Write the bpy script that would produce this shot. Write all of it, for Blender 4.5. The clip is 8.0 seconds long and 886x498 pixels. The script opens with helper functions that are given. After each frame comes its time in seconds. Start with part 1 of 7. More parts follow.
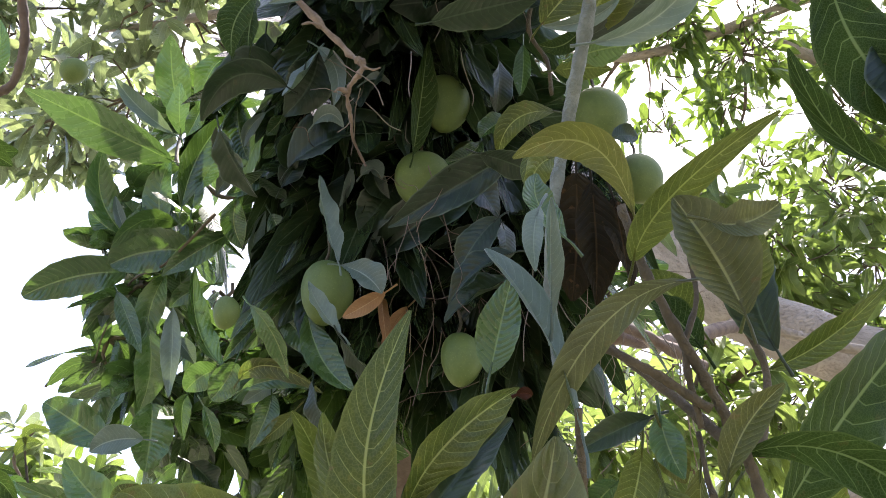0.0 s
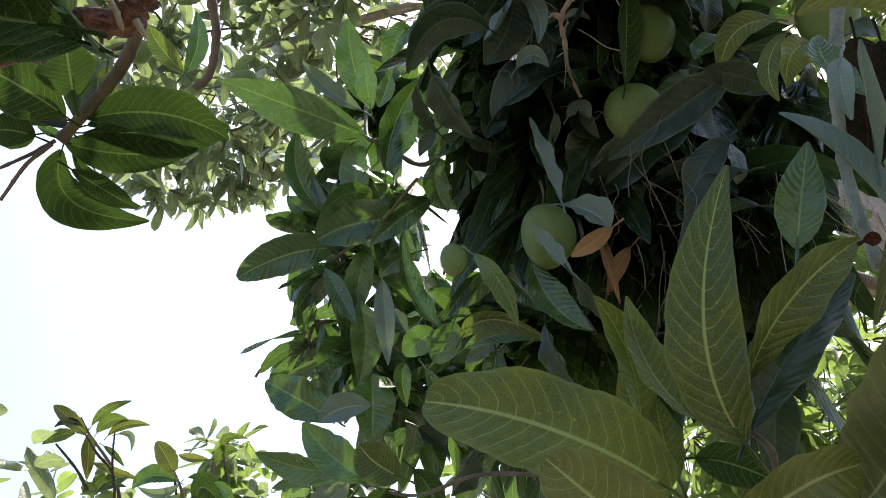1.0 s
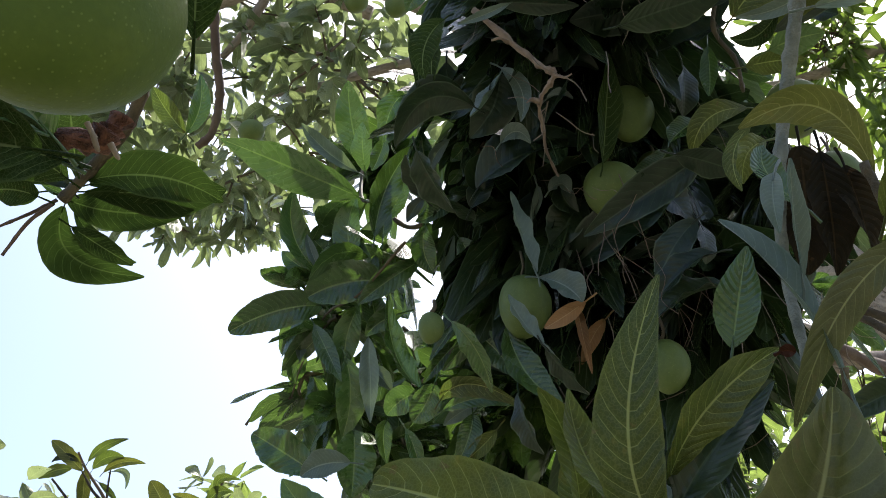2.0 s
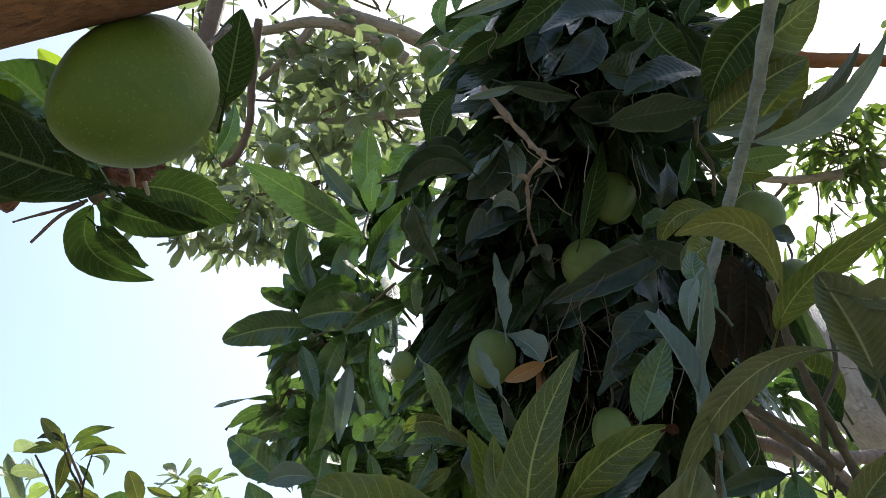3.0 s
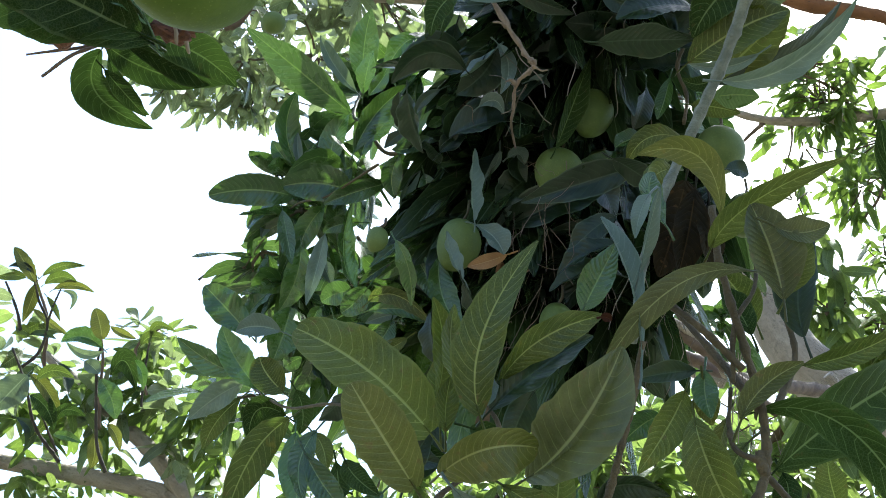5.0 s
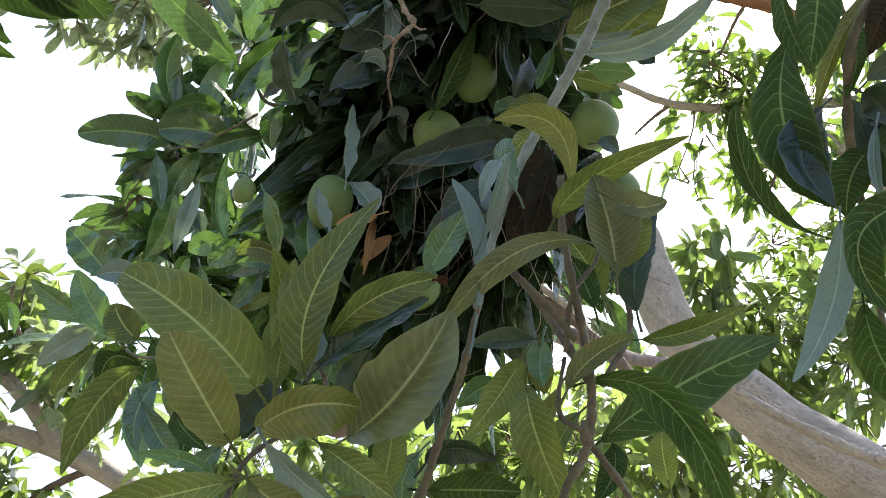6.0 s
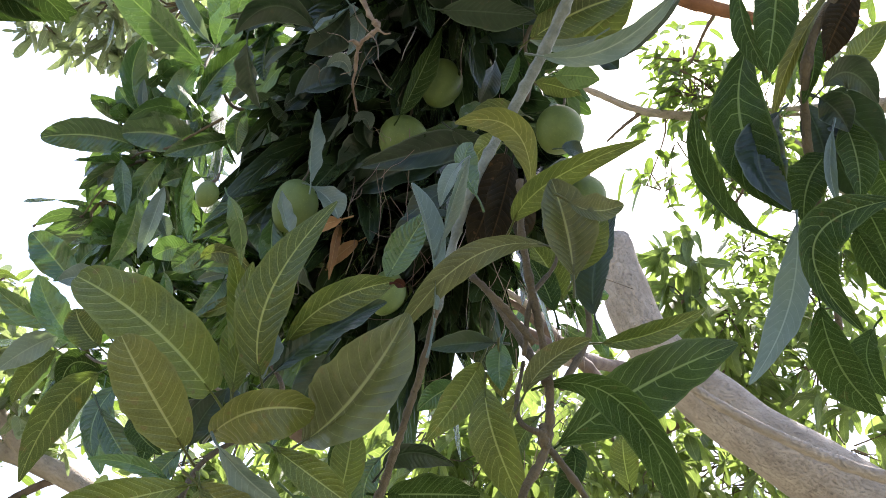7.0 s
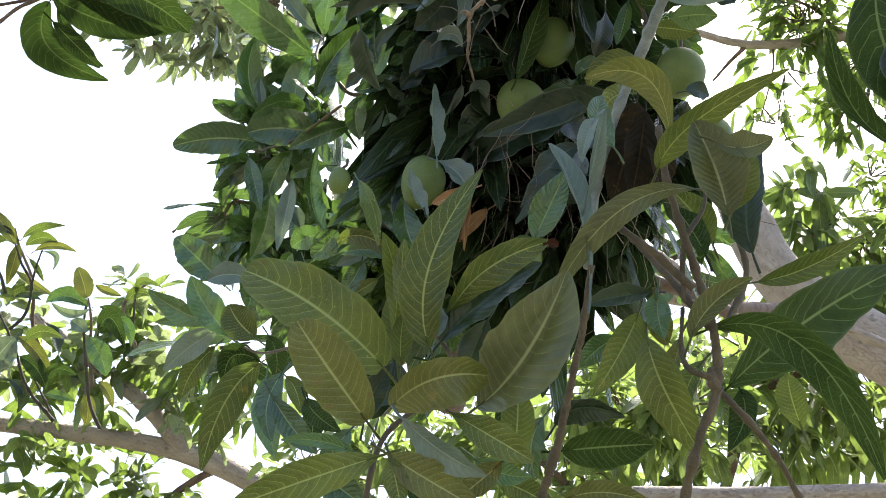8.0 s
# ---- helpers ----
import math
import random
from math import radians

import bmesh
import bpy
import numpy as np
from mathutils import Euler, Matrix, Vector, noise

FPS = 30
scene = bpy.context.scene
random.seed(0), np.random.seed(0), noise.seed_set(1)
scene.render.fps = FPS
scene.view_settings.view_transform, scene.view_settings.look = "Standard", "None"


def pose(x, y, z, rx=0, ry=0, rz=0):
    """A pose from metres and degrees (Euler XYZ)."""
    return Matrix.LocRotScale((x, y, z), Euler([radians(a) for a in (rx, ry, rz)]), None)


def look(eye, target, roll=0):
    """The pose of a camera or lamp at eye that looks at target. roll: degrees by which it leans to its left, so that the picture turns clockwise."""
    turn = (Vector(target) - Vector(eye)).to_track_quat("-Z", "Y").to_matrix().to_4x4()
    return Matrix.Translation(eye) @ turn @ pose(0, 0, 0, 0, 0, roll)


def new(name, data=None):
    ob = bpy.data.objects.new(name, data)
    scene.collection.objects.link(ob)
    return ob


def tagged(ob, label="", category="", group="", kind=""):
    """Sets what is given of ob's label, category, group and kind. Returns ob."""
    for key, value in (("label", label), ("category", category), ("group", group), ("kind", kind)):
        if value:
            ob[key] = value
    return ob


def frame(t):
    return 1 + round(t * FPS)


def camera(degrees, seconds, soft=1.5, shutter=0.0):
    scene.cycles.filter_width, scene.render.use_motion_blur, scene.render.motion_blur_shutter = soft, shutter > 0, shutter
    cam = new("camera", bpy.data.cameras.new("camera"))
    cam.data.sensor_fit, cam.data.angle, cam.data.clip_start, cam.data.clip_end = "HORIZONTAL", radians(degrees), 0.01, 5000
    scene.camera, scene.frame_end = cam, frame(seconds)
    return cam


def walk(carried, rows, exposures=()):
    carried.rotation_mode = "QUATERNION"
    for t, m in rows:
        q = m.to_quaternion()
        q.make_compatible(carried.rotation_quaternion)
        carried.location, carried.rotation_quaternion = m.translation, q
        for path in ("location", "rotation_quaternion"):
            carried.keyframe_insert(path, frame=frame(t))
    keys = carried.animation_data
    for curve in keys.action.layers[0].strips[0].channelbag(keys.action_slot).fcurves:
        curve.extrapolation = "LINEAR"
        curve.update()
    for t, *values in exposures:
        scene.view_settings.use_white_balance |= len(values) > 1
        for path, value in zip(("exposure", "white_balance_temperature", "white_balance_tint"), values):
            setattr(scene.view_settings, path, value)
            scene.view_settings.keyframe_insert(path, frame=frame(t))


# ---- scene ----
cam = camera(51.0, 8.0, soft=0.7)
PATH = [
    (0, (0, 0, 1.6), (-0.0487, 1.6215, 2.7698), -2.76),
    (0.5, (-0.1094, 0.0552, 1.572), (-0.3264, 1.6331, 2.7816), -3.64),
    (1, (-0.149, 0.09, 1.5392), (-0.4811, 1.648, 2.7484), -1.7),
    (1.5, (-0.1221, 0.0984, 1.5301), (-0.4913, 1.6538, 2.732), -1.4),
    (2, (-0.086, 0.0279, 1.5404), (-0.43, 1.5313, 2.8138), 0.74),
    (2.2, (-0.0691, 0.0088, 1.5394), (-0.4023, 1.4831, 2.8492), 2.29),
    (3.3, (-0.0072, -0.1566, 1.4246), (-0.4556, 1.2762, 2.746), 14.07),
    (3.5, (-0.0416, -0.212, 1.407), (-0.5673, 1.2088, 2.7127), 16.76),
    (4, (-0.057, -0.2623, 1.3897), (-0.6399, 1.1565, 2.6731), 18.65),
    (4.5, (-0.0422, -0.2261, 1.3769), (-0.4886, 1.2695, 2.6274), 16.06),
    (5, (-0.0052, -0.1795, 1.369), (-0.2849, 1.4179, 2.5394), 15.43),
    (5.2, (0.0157, -0.1687, 1.3669), (-0.1984, 1.4607, 2.5068), 14.87),
    (6.3, (0.0783, -0.1615, 1.3974), (0.0264, 1.4714, 2.551), 14.95),
    (6.5, (0.0783, -0.1666, 1.3967), (0.0436, 1.4565, 2.5648), 14.69),
    (7, (0.0932, -0.1598, 1.394), (0.0576, 1.46, 2.5667), 14.08),
    (7.5, (0.0762, -0.166, 1.3907), (0.0109, 1.4792, 2.526), 12.62),
    (8, (0.0489, -0.1662, 1.3732), (-0.2023, 1.5012, 2.4486), 11.73),
]
EXPOSURES = [(0.0, 2.45, 6550, 18), (0.5, 2.45, 6550, 16), (1.0, 1.75, 6500, 11), (1.5, 1.25, 6700, 12), (2.0, 1.5, 6500, 10), (3.5, 1.45, 6250, 6), (4.0, 1.87, 6050, 3), (5.0, 2.0, 5950, 1), (6.5, 2.43, 6550, 15), (7.5, 2.42, 6550, 13), (8.0, 2.3, 6500, 12)]
walk(cam, [(t, look(eye, target, roll)) for t, eye, target, roll in PATH], EXPOSURES)

# ---- light ----
SUN_ELEV, SUN_TURN = 64.0, 18.0     # degrees up, degrees to the right of straight ahead (+y)
world = bpy.data.worlds.new("sky")
scene.world = world
world.use_nodes = True
wn, wl = world.node_tree.nodes, world.node_tree.links
wn.clear()
w_out, w_bg, w_sky = wn.new("ShaderNodeOutputWorld"), wn.new("ShaderNodeBackground"), wn.new("ShaderNodeTexSky")
w_sky.sky_type, w_sky.sun_disc = "NISHITA", False
w_sky.sun_elevation, w_sky.sun_rotation = radians(SUN_ELEV), radians(SUN_TURN)
w_sky.air_density, w_sky.dust_density, w_sky.ozone_density = 1.0, 3.6, 2.5
w_bg.inputs["Strength"].default_value = 0.11
wl.new(w_sky.outputs["Color"], w_bg.inputs["Color"])
wl.new(w_bg.outputs["Background"], w_out.inputs["Surface"])

sun_data = bpy.data.lights.new("sun", "SUN")
sun_data.energy, sun_data.angle, sun_data.color = 3.7, radians(1.2), (1.0, 0.95, 0.86)
sun = new("sun", sun_data)
sun_dir = Vector((math.sin(radians(SUN_TURN)) * math.cos(radians(SUN_ELEV)), math.cos(radians(SUN_TURN)) * math.cos(radians(SUN_ELEV)), math.sin(radians(SUN_ELEV))))
sun.matrix_world = look(sun_dir * 30, (0, 0, 0))


# ---- materials ----
def material(name):
    m = bpy.data.materials.new(name)
    m.use_nodes = True
    m.node_tree.nodes.clear()
    return m, m.node_tree.nodes, m.node_tree.links


def math_node(nodes, links, op, a, b=None, c=None, clamp=False):
    n = nodes.new("ShaderNodeMath")
    n.operation, n.use_clamp = op, clamp
    for k, v in enumerate((a, b, c)):
        if v is None:
            continue
        if isinstance(v, (int, float)):
            n.inputs[k].default_value = v
        else:
            links.new(v, n.inputs[k])
    return n.outputs[0]


def mix_col(nodes, links, fac, a, b, blend="MIX"):
    n = nodes.new("ShaderNodeMix")
    n.data_type, n.blend_type = "RGBA", blend
    for sock, v in ((n.inputs[0], fac), (n.inputs[6], a), (n.inputs[7], b)):
        if isinstance(v, (int, float)):
            sock.default_value = v
        elif isinstance(v, tuple):
            sock.default_value = (*v, 1.0)
        else:
            links.new(v, sock)
    return n.outputs[2]


def ramp(nodes, links, value, lo, hi):
    n = nodes.new("ShaderNodeMapRange")
    n.interpolation_type = "SMOOTHSTEP"
    n.inputs["From Min"].default_value, n.inputs["From Max"].default_value = lo, hi
    links.new(value, n.inputs["Value"])
    return n.outputs["Result"]


def noise_tex(nodes, links, coord, scale, detail=3.0, rough=0.55):
    n = nodes.new("ShaderNodeTexNoise")
    n.inputs["Scale"].default_value, n.inputs["Detail"].default_value, n.inputs["Roughness"].default_value = scale, detail, rough
    if coord is not None:
        links.new(coord, n.inputs["Vector"])
    return n.outputs["Fac"]


def leaf_material(name, dark, light, vein, through_col, thin=0.35, rough=0.37, islands=False, spots=0.35, ribs=10.5, vein_mix=0.42, relief=0.3, margin=0.12, shine=0.5, rib_shade=0.16):
    """A leaf: pinnate veins along its UV, two greens with mottling, brown and pale specks, and light that shines through."""
    m, N, L = material(name)
    out, mixer, body, thru = N.new("ShaderNodeOutputMaterial"), N.new("ShaderNodeMixShader"), N.new("ShaderNodeBsdfPrincipled"), N.new("ShaderNodeBsdfTranslucent")
    uv, sep, geo = N.new("ShaderNodeUVMap"), N.new("ShaderNodeSeparateXYZ"), N.new("ShaderNodeNewGeometry")
    L.new(uv.outputs["UV"], sep.inputs[0])
    u, v = sep.outputs["X"], sep.outputs["Y"]
    if islands:
        rnd = geo.outputs["Random Per Island"]
    else:
        rnd = N.new("ShaderNodeObjectInfo").outputs["Random"]
    pos = N.new("ShaderNodeTexCoord").outputs["Object"]
    blot = noise_tex(N, L, pos, 16.0, 4.0, 0.6)
    fine = noise_tex(N, L, pos, 190.0, 3.0, 0.65)
    across = math_node(N, L, "ABSOLUTE", math_node(N, L, "MULTIPLY_ADD", v, 2.0, -1.0))
    midrib = math_node(N, L, "SUBTRACT", 1.0, ramp(N, L, across, 0.02, 0.065))
    crook = math_node(N, L, "MULTIPLY", math_node(N, L, "SUBTRACT", noise_tex(N, L, pos, 38.0, 2.0), 0.5), 0.6)
    if islands:
        count = math_node(N, L, "MULTIPLY_ADD", rnd, 5.0, ribs - 2.0)
        run = math_node(N, L, "SUBTRACT", math_node(N, L, "MULTIPLY", u, count), math_node(N, L, "MULTIPLY", math_node(N, L, "POWER", across, 1.3), 2.4))
    else:
        uv.uv_map = "UVMap"
        rib_uv, rib_sep = N.new("ShaderNodeUVMap"), N.new("ShaderNodeSeparateXYZ")
        rib_uv.uv_map = "ribs"
        L.new(rib_uv.outputs["UV"], rib_sep.inputs[0])
        run = rib_sep.outputs["X"]
    run = math_node(N, L, "ADD", run, math_node(N, L, "MULTIPLY", crook, 1.0 if islands else 0.55))
    saw = math_node(N, L, "PINGPONG", run, 0.5)
    side = math_node(N, L, "SUBTRACT", 1.0, ramp(N, L, saw, 0.0, 0.06))
    side = math_node(N, L, "MULTIPLY", math_node(N, L, "MULTIPLY", side, math_node(N, L, "MULTIPLY_ADD", blot, 1.0, 0.25)), math_node(N, L, "SUBTRACT", 1.0, ramp(N, L, across, 0.72, 1.0)))
    veins = math_node(N, L, "MAXIMUM", midrib, side)
    tone = math_node(N, L, "ADD", math_node(N, L, "MULTIPLY", rnd, 0.7), math_node(N, L, "MULTIPLY", math_node(N, L, "SUBTRACT", blot, 0.5), 2.4), clamp=True)
    col = mix_col(N, L, tone, dark, light)
    col = mix_col(N, L, math_node(N, L, "MULTIPLY", fine, 0.4), col, tuple(c * 0.5 for c in dark))
    # Shade in the dips between side ribs is put into the colour.
    col = mix_col(N, L, math_node(N, L, "MULTIPLY", saw, rib_shade), col, tuple(c * 0.45 for c in dark))
    worn = ramp(N, L, noise_tex(N, L, pos, 24.0, 4.0, 0.7), 0.60, 0.74)
    col = mix_col(N, L, math_node(N, L, "MULTIPLY", worn, spots * 0.8), col, (light[0] * 1.45, light[1] * 0.95, light[2] * 0.75))
    speck = ramp(N, L, noise_tex(N, L, pos, 70.0, 4.0), 0.635, 0.70)
    col = mix_col(N, L, math_node(N, L, "MULTIPLY", speck, spots), col, (0.09, 0.05, 0.02))
    pale = N.new("ShaderNodeTexVoronoi")
    pale.inputs["Scale"].default_value = 85.0
    L.new(pos, pale.inputs["Vector"])
    col = mix_col(N, L, math_node(N, L, "MULTIPLY", math_node(N, L, "SUBTRACT", 1.0, ramp(N, L, pale.outputs["Distance"], 0.05, 0.13)), math_node(N, L, "MULTIPLY", ramp(N, L, noise_tex(N, L, pos, 30.0, 2.0), 0.52, 0.62), spots * 0.8)), col, vein)
    net = N.new("ShaderNodeTexVoronoi")
    net.feature = "DISTANCE_TO_EDGE"
    net.inputs["Scale"].default_value = 330.0
    L.new(pos, net.inputs["Vector"])
    mesh_lines = math_node(N, L, "SUBTRACT", 1.0, ramp(N, L, net.outputs["Distance"], 0.02, 0.14))
    col = mix_col(N, L, math_node(N, L, "MULTIPLY", mesh_lines, vein_mix * 0.17), col, vein)
    # Pale leaf margin, which also paints in light caught along the edge.
    rim = math_node(N, L, "MULTIPLY", ramp(N, L, across, 0.89, 0.97), margin)
    col = mix_col(N, L, rim, col, vein)
    col = mix_col(N, L, math_node(N, L, "MULTIPLY", side, vein_mix), col, vein)
    col = mix_col(N, L, math_node(N, L, "MULTIPLY", midrib, min(0.8, vein_mix * 1.9)), col, vein)
    L.new(col, body.inputs["Base Color"])
    L.new(math_node(N, L, "MULTIPLY_ADD", blot, 0.24, rough - 0.12), body.inputs["Roughness"])
    body.inputs["Specular IOR Level"].default_value = shine
    tcol = mix_col(N, L, tone, tuple(c * 0.6 for c in through_col), through_col)
    tcol = mix_col(N, L, math_node(N, L, "MULTIPLY", veins, 0.35), tcol, tuple(min(1.0, c * 1.4) for c in through_col))
    L.new(tcol, thru.inputs["Color"])
    bump = N.new("ShaderNodeBump")
    bump.inputs["Strength"].default_value, bump.inputs["Distance"].default_value = relief, 0.004
    L.new(math_node(N, L, "ADD", math_node(N, L, "ADD", math_node(N, L, "MULTIPLY", veins, -0.5), math_node(N, L, "MULTIPLY", saw, 0.8)), math_node(N, L, "MULTIPLY", blot, 1.6)), bump.inputs["Height"])
    L.new(bump.outputs["Normal"], body.inputs["Normal"])
    mixer.inputs[0].default_value = thin
    L.new(body.outputs[0], mixer.inputs[1])
    L.new(thru.outputs[0], mixer.inputs[2])
    L.new(mixer.outputs[0], out.inputs["Surface"])
    return m


def plain_material(name, a, b, scale=6.0, rough=0.7, bump=0.4, fine=60.0, dots=None, dot_scale=140.0, stretch=(1, 1, 1), cracks=0.0, shine=0.5):
    m, N, L = material(name)
    out, body = N.new("ShaderNodeOutputMaterial"), N.new("ShaderNodeBsdfPrincipled")
    tc, mp = N.new("ShaderNodeTexCoord"), N.new("ShaderNodeMapping")
    mp.inputs["Scale"].default_value = stretch
    L.new(tc.outputs["Object"], mp.inputs["Vector"])
    pos = mp.outputs["Vector"]
    big, small = noise_tex(N, L, pos, scale, 4.0), noise_tex(N, L, pos, fine, 4.0)
    tone = ramp(N, L, big, 0.3, 0.7)
    col = mix_col(N, L, tone, a, b)
    col = mix_col(N, L, math_node(N, L, "MULTIPLY", small, 0.5), col, tuple(c * 0.6 for c in a))
    height = small
    if dots:
        vor = N.new("ShaderNodeTexVoronoi")
        vor.inputs["Scale"].default_value = dot_scale
        L.new(pos, vor.inputs["Vector"])
        col = mix_col(N, L, math_node(N, L, "MULTIPLY", math_node(N, L, "SUBTRACT", 1.0, ramp(N, L, vor.outputs["Distance"], 0.10, 0.22)), 0.55), col, dots)
    if cracks:
        mp2 = N.new("ShaderNodeMapping")
        mp2.inputs["Scale"].default_value = (9, 60, 60)
        L.new(tc.outputs["UV"], mp2.inputs["Vector"])
        cut = ramp(N, L, noise_tex(N, L, tc.outputs["Object"], 34.0, 5.0, 0.7), 0.56, 0.66)
        col = mix_col(N, L, math_node(N, L, "MULTIPLY", cut, cracks), col, tuple(c * 0.35 for c in a))
        height = math_node(N, L, "SUBTRACT", small, math_node(N, L, "MULTIPLY", cut, 1.2))
    L.new(col, body.inputs["Base Color"])
    body.inputs["Roughness"].default_value = rough
    body.inputs["Specular IOR Level"].default_value = shine
    bn = N.new("ShaderNodeBump")
    bn.inputs["Strength"].default_value, bn.inputs["Distance"].default_value = bump, 0.004
    L.new(height, bn.inputs["Height"])
    L.new(bn.outputs["Normal"], body.inputs["Normal"])
    L.new(body.outputs[0], out.inputs["Surface"])
    return m


LEAF = leaf_material("leaf_green", (0.039, 0.056, 0.007), (0.130, 0.143, 0.019), (0.30, 0.33, 0.12), (0.17, 0.26, 0.035), thin=0.2, spots=0.75, relief=0.34, rough=0.42, shine=0.34, vein_mix=0.72, rib_shade=0.45)
LEAF_OLIVE = leaf_material("leaf_olive", (0.054, 0.062, 0.012), (0.130, 0.130, 0.030), (0.29, 0.29, 0.13), (0.23, 0.26, 0.035), thin=0.24, spots=0.75, relief=0.34, rough=0.42, shine=0.34, vein_mix=0.65, rib_shade=0.4)
LEAF_DULL = leaf_material("leaf_dull", (0.044, 0.052, 0.014), (0.106, 0.116, 0.036), (0.25, 0.27, 0.13), (0.20, 0.23, 0.06), thin=0.2, spots=0.5, relief=0.36, rough=0.36, shine=0.45, vein_mix=0.45, rib_shade=0.5)
# Shade of the column put into the colour; other dark leaves share it.
LEAF_DARK = leaf_material("leaf_dark", (0.009, 0.020, 0.009), (0.026, 0.044, 0.018), (0.13, 0.17, 0.12), (0.06, 0.11, 0.025), thin=0.12, rough=0.32, rib_shade=0.2, vein_mix=0.12, spots=0.2, relief=0.2, margin=0.35, shine=0.36)
LEAF_DEEP = leaf_material("leaf_deep_green", (0.013, 0.029, 0.005), (0.034, 0.060, 0.011), (0.17, 0.22, 0.09), (0.08, 0.15, 0.025), thin=0.16, rough=0.48, vein_mix=0.75, spots=0.3, relief=0.3, margin=0.2, shine=0.06, rib_shade=0.4)
# Brightness of the open, lit left flank is put into this lighter green.
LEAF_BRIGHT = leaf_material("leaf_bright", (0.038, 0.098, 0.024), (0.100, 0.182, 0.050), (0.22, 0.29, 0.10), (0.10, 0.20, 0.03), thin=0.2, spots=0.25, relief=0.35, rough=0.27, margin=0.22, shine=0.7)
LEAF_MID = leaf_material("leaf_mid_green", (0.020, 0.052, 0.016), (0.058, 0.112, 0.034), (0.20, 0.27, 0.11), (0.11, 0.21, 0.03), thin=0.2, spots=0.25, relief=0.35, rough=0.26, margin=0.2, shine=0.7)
# Bluish-white sky sheen on turned leaves is put into the base colour.
LEAF_PALE_SHEEN = leaf_material("leaf_pale_sheen", (0.085, 0.125, 0.110), (0.165, 0.21, 0.185), (0.26, 0.31, 0.27), (0.20, 0.28, 0.10), thin=0.2, rough=0.4, vein_mix=0.35, spots=0.15, relief=0.15, margin=0.22)
LEAF_BROWN = leaf_material("leaf_brown", (0.010, 0.009, 0.004), (0.038, 0.029, 0.012), (0.085, 0.055, 0.025), (0.07, 0.04, 0.015), thin=0.08, rough=0.8, spots=0.9, relief=0.6, vein_mix=0.3, rib_shade=0.3, shine=0.2)
LEAF_YELLOW = leaf_material("leaf_yellow", (0.38, 0.27, 0.03), (0.52, 0.40, 0.06), (0.5, 0.42, 0.12), (0.6, 0.45, 0.05), thin=0.4)
LEAF_SCORCH = leaf_material("leaf_scorched", (0.035, 0.012, 0.006), (0.075, 0.026, 0.011), (0.09, 0.035, 0.02), (0.09, 0.025, 0.01), thin=0.1, rough=0.8, shine=0.15)
# Sun through the leaves by the near fruit, put into a strong translucent colour.
LEAF_BACKLIT = leaf_material("leaf_backlit", (0.10, 0.17, 0.016), (0.20, 0.28, 0.03), (0.30, 0.36, 0.10), (0.50, 0.68, 0.05), thin=0.5, spots=0.2, relief=0.25, rough=0.4)
LEAF_DRY = leaf_material("leaf_dry", (0.30, 0.16, 0.07), (0.45, 0.26, 0.12), (0.5, 0.34, 0.2), (0.45, 0.22, 0.08), thin=0.3, rough=0.7)
CROWN = leaf_material("crown_leaves", (0.036, 0.072, 0.018), (0.105, 0.15, 0.034), (0.18, 0.24, 0.09), (0.24, 0.36, 0.05), thin=0.38, islands=True, spots=0.15)
CROWN_MID = leaf_material("flank_leaves", (0.022, 0.054, 0.017), (0.070, 0.125, 0.036), (0.18, 0.24, 0.09), (0.14, 0.26, 0.04), thin=0.24, islands=True, spots=0.15, rough=0.26, shine=0.75)
# Sunlight on the farther trees is put into this lighter, yellower leaf colour.
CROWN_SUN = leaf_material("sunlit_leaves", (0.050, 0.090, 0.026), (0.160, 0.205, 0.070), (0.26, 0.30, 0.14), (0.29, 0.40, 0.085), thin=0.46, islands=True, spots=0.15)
# Greyer and paler than CROWN, for crowns farther off.
CROWN_GREY = leaf_material("grey_green_leaves", (0.070, 0.092, 0.046), (0.165, 0.185, 0.095), (0.20, 0.23, 0.14), (0.30, 0.38, 0.14), thin=0.42, rough=0.3, islands=True, spots=0.2, shine=0.7)
# Shade inside the column is put into this near-black leaf colour.
CROWN_SHADED = leaf_material("shaded_inner_leaves", (0.013, 0.025, 0.010), (0.042, 0.066, 0.024), (0.15, 0.19, 0.12), (0.07, 0.13, 0.03), thin=0.15, rib_shade=0.3, rough=0.21, islands=True, spots=0.25, vein_mix=0.2, relief=0.24, margin=0.22, shine=0.5)


